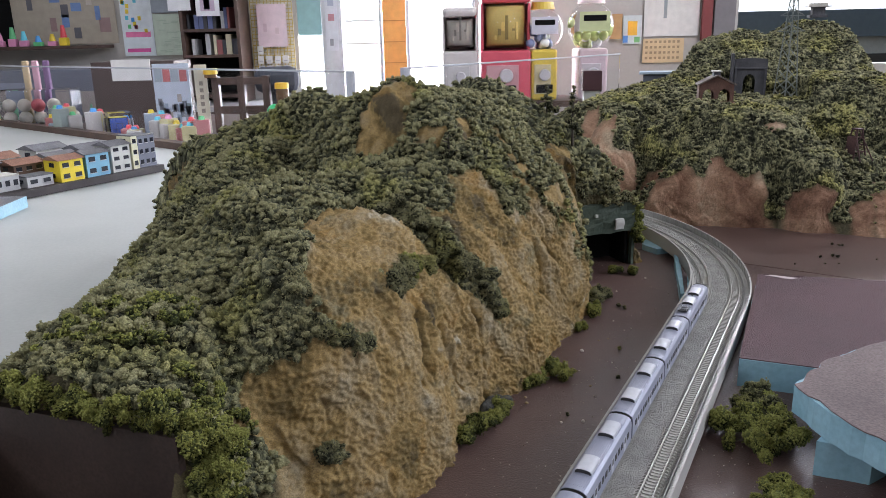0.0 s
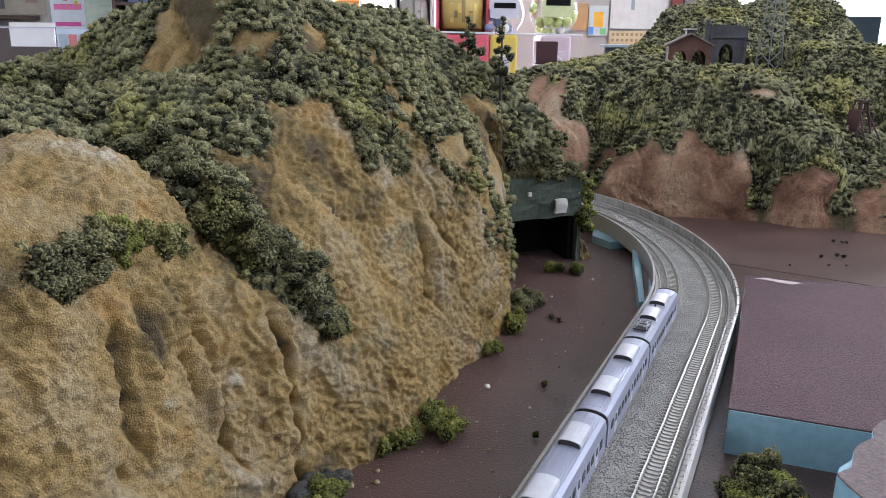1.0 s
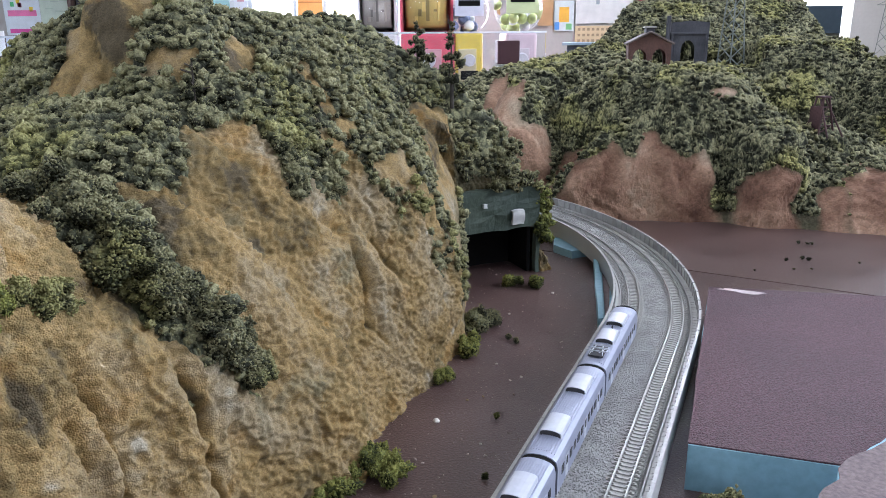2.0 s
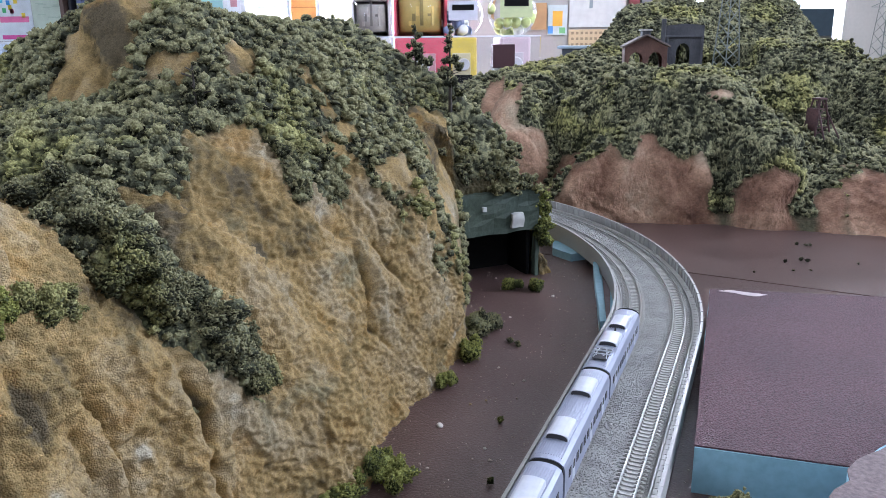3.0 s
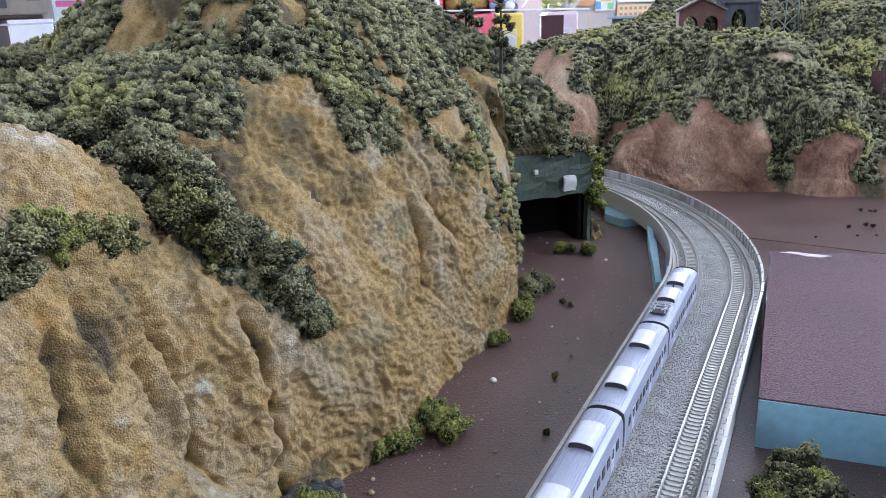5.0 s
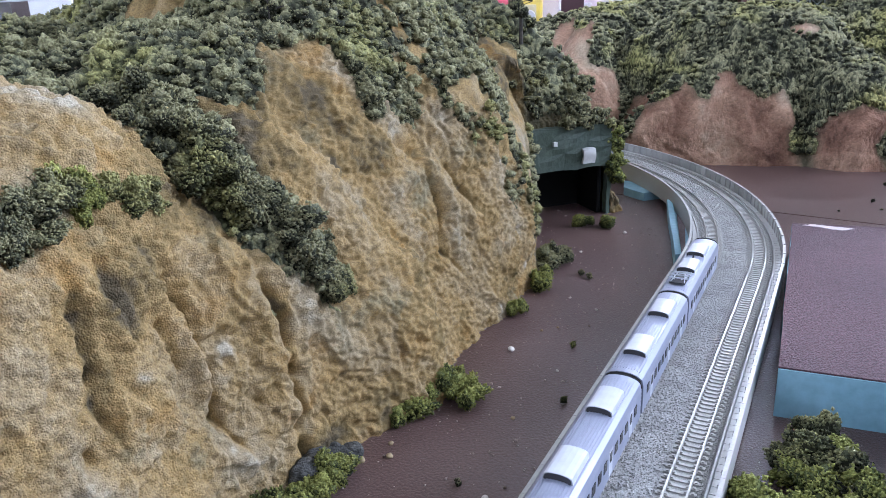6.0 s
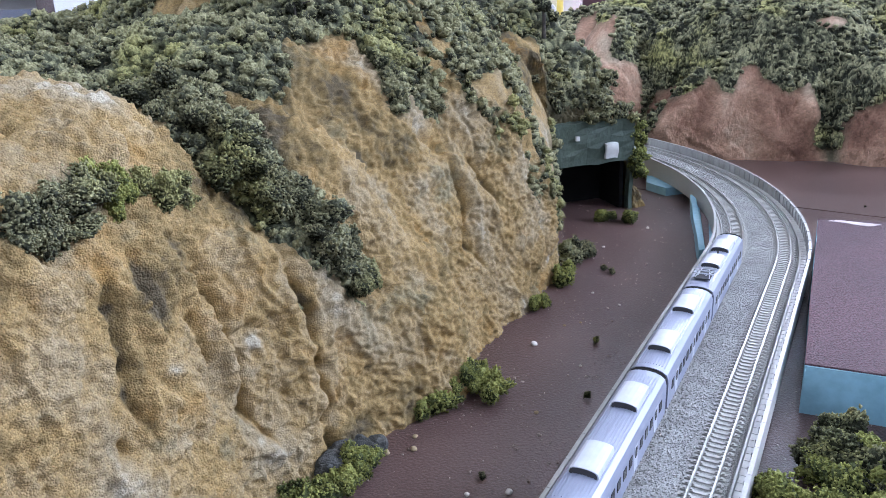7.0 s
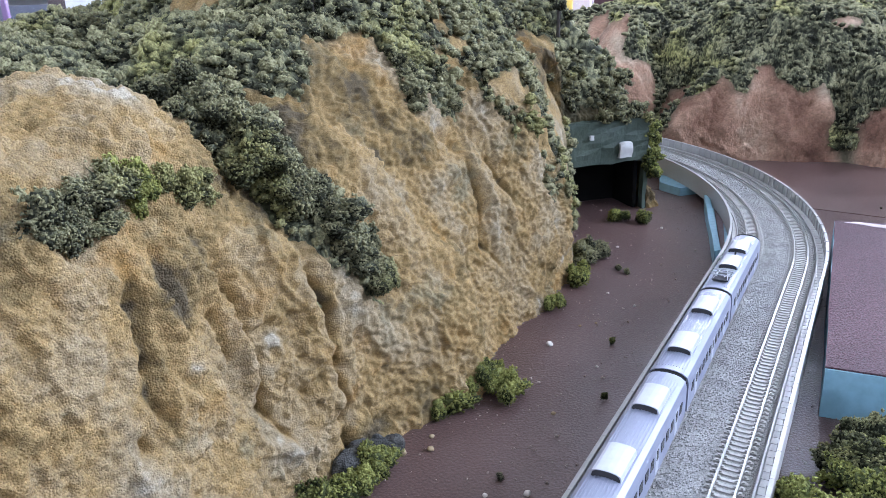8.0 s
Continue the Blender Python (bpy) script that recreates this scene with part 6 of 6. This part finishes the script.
# the window behind the screen
frame_root = thing("window_1", "bright window with pale frames and an orange blind", "window", kind="structure")
for x0, x1 in ((-0.68, -0.56), (-0.345, -0.325), (-0.185, -0.165), (0.2, 0.22)):
    part("mullion", box(bmesh.new(), x0, x1, 4.76, 4.82, -0.25, 1.65, 0.003), plain("pale_frame", (0.62, 0.66, 0.68), 0.4), frame_root)
part("blind", box(bmesh.new(), -0.323, -0.187, 4.77, 4.775, -0.25, 1.65), plain("orange_blind", (0.85, 0.42, 0.12), 0.6), frame_root, "translucent orange blind")
for i in range(14):
    part("blind_bar", box(bmesh.new(), -0.323, -0.187, 4.764, 4.769, -0.2 + 0.12 * i, -0.195 + 0.12 * i), plain("orange_bar", (0.6, 0.25, 0.06), 0.6), frame_root)
part("tinted_sheet", box(bmesh.new(), -0.82, -0.682, 4.77, 4.775, 0.33, 1.65), plain("blue_green_sheet", (0.28, 0.5, 0.5), 0.5), frame_root, "blue-green translucent sheet")
for z in (0.27, 0.4):
    part("rail", box(bmesh.new(), -0.545, -0.345, 4.78, 4.8, z, z + 0.012), plain("white_rail", (0.7, 0.7, 0.7), 0.4), frame_root)
panel("pillar_notice", "white notice with a round red print", "notice", -0.655, -0.585, 0.24, 0.8, 4.75, (0.66, 0.7, 0.74), marks=[(0.25, 0.3, 0.5, 0.07, (0.5, 0.25, 0.28)), (0.25, 0.45, 0.5, 0.25, (0.4, 0.45, 0.55)), (0.3, 0.05, 0.3, 0.07, (0.3, 0.32, 0.35))])

# capsule machines
M_DOME = clear("clear_dome", (0.96, 0.98, 1.0), 0.02)


def capsule_machine(x, z, w, body, dome, label, round_dome=True, card=(0.7, 0.6, 0.35)):
    """A coin-fed capsule machine: cabinet, turning knob, clear container and printed card."""
    root = thing("capsule_machine", label, "vending machine", pose(x, 4.0, z), "capsule machines")
    cab = plain("machine_plastic", body, 0.35)
    k = 0.31 if round_dome else 0.5
    c = part("cabinet", box(bmesh.new(), -w * k, w * k, -0.1, 0.12, 0, 0.24, 0.012), cab, root)
    part("front_plate", box(bmesh.new(), -w * k * 0.8, w * k * 0.5, -0.108, -0.1, 0.03, 0.17, 0.003), plain("front_plate", [0.25 + 0.45 * v for v in body], 0.3), c)
    part("knob", cyl(bmesh.new(), 0, 0, 0, 0.02, w * 0.14, w * 0.12, 20, pose(0, -0.108, 0.12, 90)), plain("knob", (0.5, 0.48, 0.5), 0.3), c)
    part("chute", box(bmesh.new(), -w * 0.2, w * 0.2, -0.112, -0.1, 0.035, 0.075, 0.004), M_BLACK, c)
    if round_dome:
        bm = bmesh.new()
        bmesh.ops.create_uvsphere(bm, u_segments=24, v_segments=14, radius=w * 0.5)
        bm.transform(Matrix.Translation((0, 0, 0.24 + w * 0.47)))
        d = part("dome", bm, M_DOME, root, "clear plastic dome", smooth=True)
        fill = plain("capsules", dome, 0.4)
        q = random.Random(int(x * 1000))
        for i in range(22):
            bm = bmesh.new()
            bmesh.ops.create_icosphere(bm, subdivisions=2, radius=0.024)
            a, k = q.uniform(0, 6.28), q.uniform(0, w * 0.4)
            ob = part("capsule", bm, fill if i % 3 else plain("capsule_white", (0.75, 0.75, 0.72), 0.4), d, smooth=True)
            ob.location = (k * math.cos(a), k * math.sin(a), 0.27 + 0.03 * (i // 6))
        part("lid", cyl(bmesh.new(), 0, 0, 0.24 + w * 0.93, 0.24 + w * 1.1, w * 0.3, w * 0.26, 20), cab, root)
        part("card", box(bmesh.new(), -w * 0.32, w * 0.32, -w * 0.52, -w * 0.5, 0.24 + w * 0.35, 0.24 + w * 0.75), plain("machine_card", card, 0.5), d)
        part("card_title", box(bmesh.new(), -w * 0.24, w * 0.24, -w * 0.53, -w * 0.522, 0.24 + w * 0.56, 0.24 + w * 0.68), M_BLACK, d)
    else:
        top = 0.25 + w * 0.85
        d = part("drum", cyl(bmesh.new(), 0, -0.02, 0.25, top, w * 0.4, w * 0.4, 28), M_DOME, root, "clear upright drum", smooth=True)
        part("back", box(bmesh.new(), -w * 0.5, w * 0.5, 0.101, 0.125, 0.24, top + 0.02, 0.004), cab, root)
        for e in (-0.5, 0.44):
            part("frame", box(bmesh.new(), w * e, w * (e + 0.06), -0.06, 0.1, 0.24, top + 0.002, 0.004), cab, root)
        wrap = cyl(bmesh.new(), 0, -0.02, 0.27, top - 0.015, w * 0.37, w * 0.37, 28)
        part("card", wrap, plain("machine_card", card, 0.5), d, "printed card curved inside the drum", smooth=True)
        for i in range(7):
            t = pose(0, -0.02, 0, 0, 0, -32 + 11 * i)
            part("print", box(bmesh.new(), -w * 0.03, w * 0.03, -w * 0.385, -w * 0.362, 0.29 + 0.02 * (i % 3), 0.31 + 0.03 * (i % 4), 0.0, t), plain("card_print", [v * (0.5 if i % 2 else 1.3) for v in card], 0.5), d)
        part("lid", box(bmesh.new(), -w * 0.5, w * 0.5, -0.1, 0.12, top + 0.002, top + 0.05, 0.02), cab, root)
    return root


stand = thing("machine_stand", "low dark stand under the capsule machines", "stand")
part("top", box(bmesh.new(), -0.1, 1.0, 3.85, 4.2, -0.034, -0.004, 0.003), M_DARKWOOD, stand)
for x in (-0.08, 0.95):
    part("leg", box(bmesh.new(), x, x + 0.03, 3.9, 4.15, FLOOR_Z, -0.034), M_DARKWOOD, stand)
capsule_machine(0.115, -0.0035, 0.17, (0.6, 0.56, 0.55), (0.5, 0.4, 0.3), "cream capsule machine with a printed drum", False, (0.45, 0.4, 0.35))
capsule_machine(0.335, -0.0035, 0.24, (0.66, 0.10, 0.14), (0.6, 0.5, 0.2), "bright red capsule machine with a clear drum", False, (0.62, 0.45, 0.14))
capsule_machine(0.52, -0.0035, 0.2, (0.68, 0.5, 0.08), (0.25, 0.3, 0.5), "yellow capsule machine with a round dome", True, (0.55, 0.55, 0.62))
capsule_machine(0.755, -0.0035, 0.225, (0.58, 0.44, 0.47), (0.55, 0.6, 0.25), "pale pink capsule machine with a round dome", True, (0.5, 0.55, 0.3))

panel("calendar", "beige wall calendar with rows of small prints", "calendar", 1.2, 1.44, 0.13, 0.268, WALL_Y, (0.66, 0.5, 0.3), marks=[(0.06 + 0.11 * i, 0.15 + 0.22 * j, 0.06, 0.1, (0.35, 0.25, 0.15)) for i in range(8) for j in range(4)])
panel("orange_card", "orange and green printed card", "card", 1.08, 1.19, 0.24, 0.40, WALL_Y, (0.6, 0.66, 0.66), marks=[(0.25, 0.3, 0.5, 0.5, (0.85, 0.45, 0.05)), (0.6, 0.05, 0.3, 0.2, (0.2, 0.5, 0.2)), (0.02, 0.05, 0.25, 0.25, (0.1, 0.3, 0.7))])
panel("brown_card", "plain brown cardboard leaning upright", "card", 0.985, 1.07, 0.27, 0.41, WALL_Y - 0.02, (0.5, 0.3, 0.14))
panel("white_chart", "large white chart with faint prints", "poster", 1.2, 1.52, 0.28, 0.95, WALL_Y, (0.7, 0.69, 0.66), marks=[(0.35, 0.15, 0.06, 0.5, (0.3, 0.35, 0.36)), (0.15, 0.3, 0.06, 0.2, (0.5, 0.45, 0.42)), (0.8, 0.35, 0.1, 0.1, (0.65, 0.3, 0.3))])
panel("red_post", "dark red painted wooden post", "post", 1.53, 1.585, -0.4, 1.6, 4.70, (0.22, 0.05, 0.05), depth=0.03)
panel("grey_door", "grey panelled door", "door", 1.6, 1.72, -0.78, 1.4, 4.71, (0.2, 0.19, 0.2), depth=0.03, marks=[(0.1, 0.45, 0.8, 0.01, (0.12, 0.12, 0.12))])

# on the counter, behind the screen
# Added dark block in place of unclear clutter, dims the bright wall behind.
panel("dark_clutter_block", "added dark blue-grey block in place of unclear clutter", "box", -2.55, -1.36, -0.012, 0.2, 3.62, (0.13, 0.14, 0.18), depth=0.25, marks=[(0.05, 0.1, 0.3, 0.55, (0.10, 0.06, 0.05)), (0.42, 0.15, 0.2, 0.6, (0.22, 0.24, 0.3)), (0.7, 0.1, 0.24, 0.45, (0.32, 0.28, 0.26))])
JUNK = [(0.5, 0.12, 0.12), (0.1, 0.25, 0.5), (0.45, 0.35, 0.08), (0.12, 0.35, 0.2), (0.4, 0.36, 0.32), (0.16, 0.13, 0.13), (0.45, 0.25, 0.32), (0.3, 0.33, 0.36)]
for i in range(34):
    toy = thing("toy_part", "small loose plastic toy part on the counter", "toy", pose(rr.uniform(-1.95, -1.2), 3.36 + rr.uniform(-0.03, 0.22), -0.012, 0, 0, rr.uniform(0, 180)), "toys on the counter")
    w, d, h = rr.uniform(0.02, 0.05), rr.uniform(0.015, 0.03), rr.uniform(0.02, 0.09)
    part("body", box(bmesh.new(), -w / 2, w / 2, -d / 2, d / 2, 0, h * 0.6, 0.004), plain("toy_plastic", rr.choice(JUNK), 0.4), toy)
    part("head", cyl(bmesh.new(), rr.uniform(-0.3, 0.3) * w, 0, h * 0.6, h, d * 0.4, d * 0.25, 10), plain("toy_plastic", rr.choice(JUNK), 0.4), toy)
panel("dark_cabinet", "dark brown cabinet back", "cabinet", -1.32, -1.0, -0.012, 0.24, 3.12, (0.07, 0.045, 0.04), depth=0.2)
panel("white_paper", "blank white paper sheet", "paper", -1.16, -1.02, 0.178, 0.252, 2.93, (0.72, 0.7, 0.68))
panel("photo_poster", "poster of small town photographs", "poster", -1.01, -0.88, 0.01, 0.235, 2.92, (0.5, 0.56, 0.65), marks=[(0.05 + 0.23 * i, 0.72, 0.2, 0.2, rr.choice([(0.25, 0.28, 0.3), (0.5, 0.15, 0.15), (0.35, 0.4, 0.45)])) for i in range(4)] + [(rr.uniform(0, 0.85), rr.uniform(0.03, 0.42), 0.12, 0.12, rr.choice([(0.2, 0.22, 0.26), (0.35, 0.32, 0.3), (0.28, 0.34, 0.42)])) for _ in range(26)])
panel("tall_card", "tall pale card with a column of print", "card", -0.855, -0.81, -0.012, 0.23, 2.9, (0.6, 0.56, 0.44), marks=[(0.35, 0.3 + 0.1 * i, 0.3, 0.06, (0.25, 0.22, 0.18)) for i in range(5)])
rack = thing("display_rack", "brown wooden rack with open squares", "frame", pose(-0.79, 2.88, -0.012))
for x in (0, 0.09, 0.18):
    part("upright", box(bmesh.new(), x, x + 0.025, 0, 0.03, 0, 0.2, 0.002), M_DARKWOOD, rack)
for z in (0.0, 0.07, 0.17):
    part("crosspiece", box(bmesh.new(), 0, 0.205, 0.002, 0.028, z, z + 0.025, 0.002), M_DARKWOOD, rack)
bm = bmesh.new()
box(bm, -0.66, -0.5, 2.95, 3.03, 0.12, 0.215, 0.03)
tagged(part("chair_back", bm, plain("dark_grey_fabric", (0.05, 0.055, 0.07), 0.8)), "dark grey padded chair back", "chair")
part("chair_post", box(bmesh.new(), -0.6, -0.56, 2.98, 3.0, -0.012, 0.125), M_UNDER, bpy.data.objects["chair_back"])
for x, z in ((-0.56, 0.085), (-0.81, 0.185)):
    jar = thing("yellow_lidded_jar", "brown jar with a bright yellow lid", "jar", pose(x + 0.024, 2.86 if z < 0.1 else 2.87, -0.012 if z < 0.1 else 0.185))
    h = 0.155 if z < 0.1 else 0.012
    part("jar", cyl(bmesh.new(), 0, 0, 0, h, 0.022, 0.022, 18), plain("brown_glass", (0.16, 0.09, 0.05), 0.2), jar)
    part("lid", cyl(bmesh.new(), 0, 0, h, h + 0.02, 0.025, 0.024, 18), plain("yellow_lid", (0.75, 0.45, 0.03), 0.4), jar)
bm = bmesh.new()
bmesh.ops.create_uvsphere(bm, u_segments=20, v_segments=12, radius=0.026)
bm.transform(Matrix.Translation((-0.54, 2.74, 0.074)))
ball = tagged(part("green_ball", bm, plain("green_plastic", (0.05, 0.55, 0.2), 0.35), smooth=True), "bright green plastic ball on a cup", "ball")
tagged(part("ball_cup", cyl(bmesh.new(), -0.54, 2.74, -0.012, 0.052, 0.016, 0.02, 16), COAT["white"]), "white cup under the green ball", "cup")
cube = thing("colour_cube", "toy colour cube in a clear box", "toy", pose(-1.14, 2.88, -0.012, 0, 0, 30))
part("clear_box", box(bmesh.new(), -0.045, 0.045, -0.045, 0.045, 0.0, 0.085, 0.003), M_DOME, cube)
for i in range(3):
    for j in range(3):
        for f, c in ((0, (0.05, 0.12, 0.5)), (1, (0.6, 0.05, 0.08)), (2, (0.8, 0.65, 0.03))):
            a, b = -0.03 + 0.02 * i, -0.03 + 0.02 * j
            q = {0: (a, a + 0.019, -0.0315, -0.0302, b + 0.036, b + 0.055), 1: (0.0302, 0.0315, a, a + 0.019, b + 0.036, b + 0.055), 2: (a, a + 0.019, b, b + 0.019, 0.0662, 0.0675)}[f]
            part("sticker", box(bmesh.new(), *q), plain("sticker", c, 0.4), cube)
part("core", box(bmesh.new(), -0.03, 0.03, -0.03, 0.03, 0.006, 0.066), M_BLACK, cube)
tank = thing("clear_tub", "clear plastic tub of pale balls and one red", "tub", pose(-1.62, 3.28, -0.012))
part("tub", box(bmesh.new(), -0.15, 0.15, -0.05, 0.05, 0, 0.15, 0.01), M_DOME, tank)
for i in range(9):
    bm = bmesh.new()
    bmesh.ops.create_icosphere(bm, subdivisions=2, radius=0.028)
    bm.transform(Matrix.Translation((-0.12 + 0.06 * (i % 5), rr.uniform(-0.015, 0.015), 0.035 + 0.05 * (i // 5))))
    part("ball", bm, plain("ball_plastic", (0.55, 0.08, 0.1) if i == 7 else (0.55, 0.5, 0.42), 0.5), tank, smooth=True)
for x, c, l in ((-1.66, (0.62, 0.35, 0.42), "pink"), (-1.615, (0.22, 0.12, 0.25), "purple"), (-1.70, (0.55, 0.42, 0.25), "tan")):
    st = thing("toy_stick", l + " plastic toy stick standing in the tub", "toy", pose(x, 3.36, -0.012))
    part("stick", box(bmesh.new(), -0.012, 0.012, -0.01, 0.01, 0, 0.26, 0.005), plain("stick_plastic", c, 0.5), st)
for i in range(26):
    x = rr.uniform(-1.5, -0.75)
    y = 3.06 - (x + 1.5) * 0.55 + rr.uniform(-0.06, 0.08)
    h = rr.uniform(0.03, 0.1)
    item = thing("small_ware", "small packaged trinket on the counter", "trinket", pose(x, y, -0.012, 0, 0, rr.uniform(0, 90)), "trinkets on the counter")
    part("box", box(bmesh.new(), -0.025, 0.025, -0.02, 0.02, 0, h, 0.004), plain("wrap", rr.choice([(0.45, 0.42, 0.4), (0.6, 0.58, 0.55), (0.25, 0.3, 0.28), (0.5, 0.2, 0.2), (0.3, 0.35, 0.42), (0.5, 0.45, 0.25)]), 0.4), item)
    part("cap", cyl(bmesh.new(), 0, 0, h, h + 0.012, 0.012, 0.008, 10), plain("cap", rr.choice(BRIGHT), 0.4), item)
shelf2 = thing("low_cabinet", "long low brown cabinet along the far wall", "cabinet")
part("body", box(bmesh.new(), -2.7, -0.86, 4.3, 4.7, FLOOR_Z, -0.06, 0.004), M_DARKWOOD, shelf2)
part("worktop", box(bmesh.new(), -2.72, -0.85, 4.28, 4.71, -0.06, -0.03, 0.003), COAT["pale"], shelf2)
dk = thing("small_dark_box", "dark brown card box on the layout's rim", "box", pose(0.415, 2.1, 0.0))
part("stand", box(bmesh.new(), -0.02, 0.02, 0.0, 0.02, 0, 0.166), COAT["white"], dk)
part("box", box(bmesh.new(), -0.024, 0.024, -0.005, 0.03, 0.167, 0.216, 0.001), plain("maroon_card", (0.06, 0.02, 0.025), 0.6), dk)
kiosk = thing("station_roof", "model station with a pale blue flat roof", "model building", pose(0.585, 2.1, 0.16, 0, 0, -15))
part("wall", box(bmesh.new(), -0.04, 0.04, -0.02, 0.03, -0.03, 0.045), COAT["grey"], kiosk)
part("roof", box(bmesh.new(), -0.05, 0.05, -0.03, 0.04, 0.045, 0.051, 0.001), plain("pale_blue_roof", (0.45, 0.55, 0.66), 0.4), kiosk)

# bright haze outside the windows
def haze(x0, x1, z0, z1, y):
    m = bpy.data.materials.new("white_daylight")
    m.use_nodes = True
    b = m.node_tree.nodes["Principled BSDF"]
    b.inputs["Base Color"].default_value = (0.9, 0.93, 1.0, 1)
    b.inputs["Emission Color"].default_value, b.inputs["Emission Strength"].default_value = (0.9, 0.95, 1.0, 1), 1.3
    return tagged(part("backdrop", box(bmesh.new(), x0, x1, y, y + 0.01, z0, z1), m), "bright white daylight outside the window", "backdrop", kind="structure")


haze(-1.3, 0.7, -0.7, 1.9, 5.3)
haze(2.0, 9.0, -1.5, 4.0, 12.5)
# outside the right-hand window
yard = thing("neighbour_house", "pale house with a slate roof outside the window", "house", pose(5.0, 9.4, -1.35))
part("wall", box(bmesh.new(), -1.5, 2.5, 0, 2, 0, 1.55), COAT["white"], yard)
part("roof", prism(bmesh.new(), [(-1.7, -0.3), (2.7, -0.3), (2.7, 2.2), (-1.7, 2.2)], 1.55, 1.85), plain("slate_roof", (0.12, 0.14, 0.14), 0.7), yard)
for i in range(4):
    part("window", box(bmesh.new(), -1.2 + i, -0.6 + i, -0.02, 0.01, 0.9, 1.35), M_PANE, yard)

# ---- sleepers, wall ribs and walkway slabs ----
M_SLEEPER = material("pale_grey_sleeper", (0.33, 0.325, 0.30), (0.43, 0.42, 0.39), 80, 0.7, 0.2, 600, 0.0003, mottle=0.2, random_tone=0.12)
M_SLAB = material("pale_walkway_slab", (0.40, 0.395, 0.37), (0.48, 0.475, 0.45), 40, 0.5, 0.15, 600, 0.0003, mottle=0.12, random_tone=0.1)


def sleeper_mesh(mat):
    bm = bmesh.new()
    for y0, y1, h in ((-0.0075, -0.0025, 0.0010), (-0.0025, 0.0025, 0.0007), (0.0025, 0.0075, 0.0010)):
        box(bm, -0.00085, 0.00085, y0, y1, 0, h)
    for y in (-0.0060, -0.0034, 0.0034, 0.0060):
        box(bm, -0.0006, 0.0006, y - 0.0005, y + 0.0005, 0.0010, 0.0016)
    me = bpy.data.meshes.new("sleeper")
    bm.to_mesh(me)
    bm.free()
    me.materials.append(mat)
    return me


def box_mesh(name, mat, *size):
    bm = box(bmesh.new(), *size)
    me = bpy.data.meshes.new(name)
    bm.to_mesh(me)
    bm.free()
    me.materials.append(mat)
    return me


def place(name, me, parent, s, off, z):
    x, y, a = along(s, off)
    ob = new(name, me)
    ob.matrix_basis = Matrix.Translation((x, y, z)) @ Matrix.Rotation(a, 4, "Z")
    ob.parent = parent
    return ob


ME_SLEEPER = sleeper_mesh(M_SLEEPER)
for side, track in zip((-1, 1), tracks):
    for i in range(290):
        place("sleeper", ME_SLEEPER, track, -0.56 + 0.0039 * i, TRACK[side], 0.0181)
ME_RIB = box_mesh("rib", M_CONCRETE, -0.0003, 0.0003, -0.0005, 0.0005, 0.0, 0.0092)
ME_SLAB = box_mesh("slab", M_SLAB, -0.0026, 0.0026, -0.00185, 0.00185, 0.0, 0.0012)
ME_COPE = box_mesh("coping", M_CONCRETE, -0.0102, 0.0102, -0.0009, 0.0009, 0.0, 0.0007)
for side, wall in zip((-1, 1), parapets):
    for i in range(128):
        place("rib", ME_RIB, wall, -0.62 + 0.0105 * i, side * 0.0319, DECK_Z + 0.0002)
    for i in range(66):
        place("coping", ME_COPE, wall, -0.62 + 0.0206 * i, side * 0.0329, 0.0262)
    for i in range(236):
        place("slab", ME_SLAB, viaduct, -0.62 + 0.0056 * i, side * 0.03, DECK_Z + 0.0001)
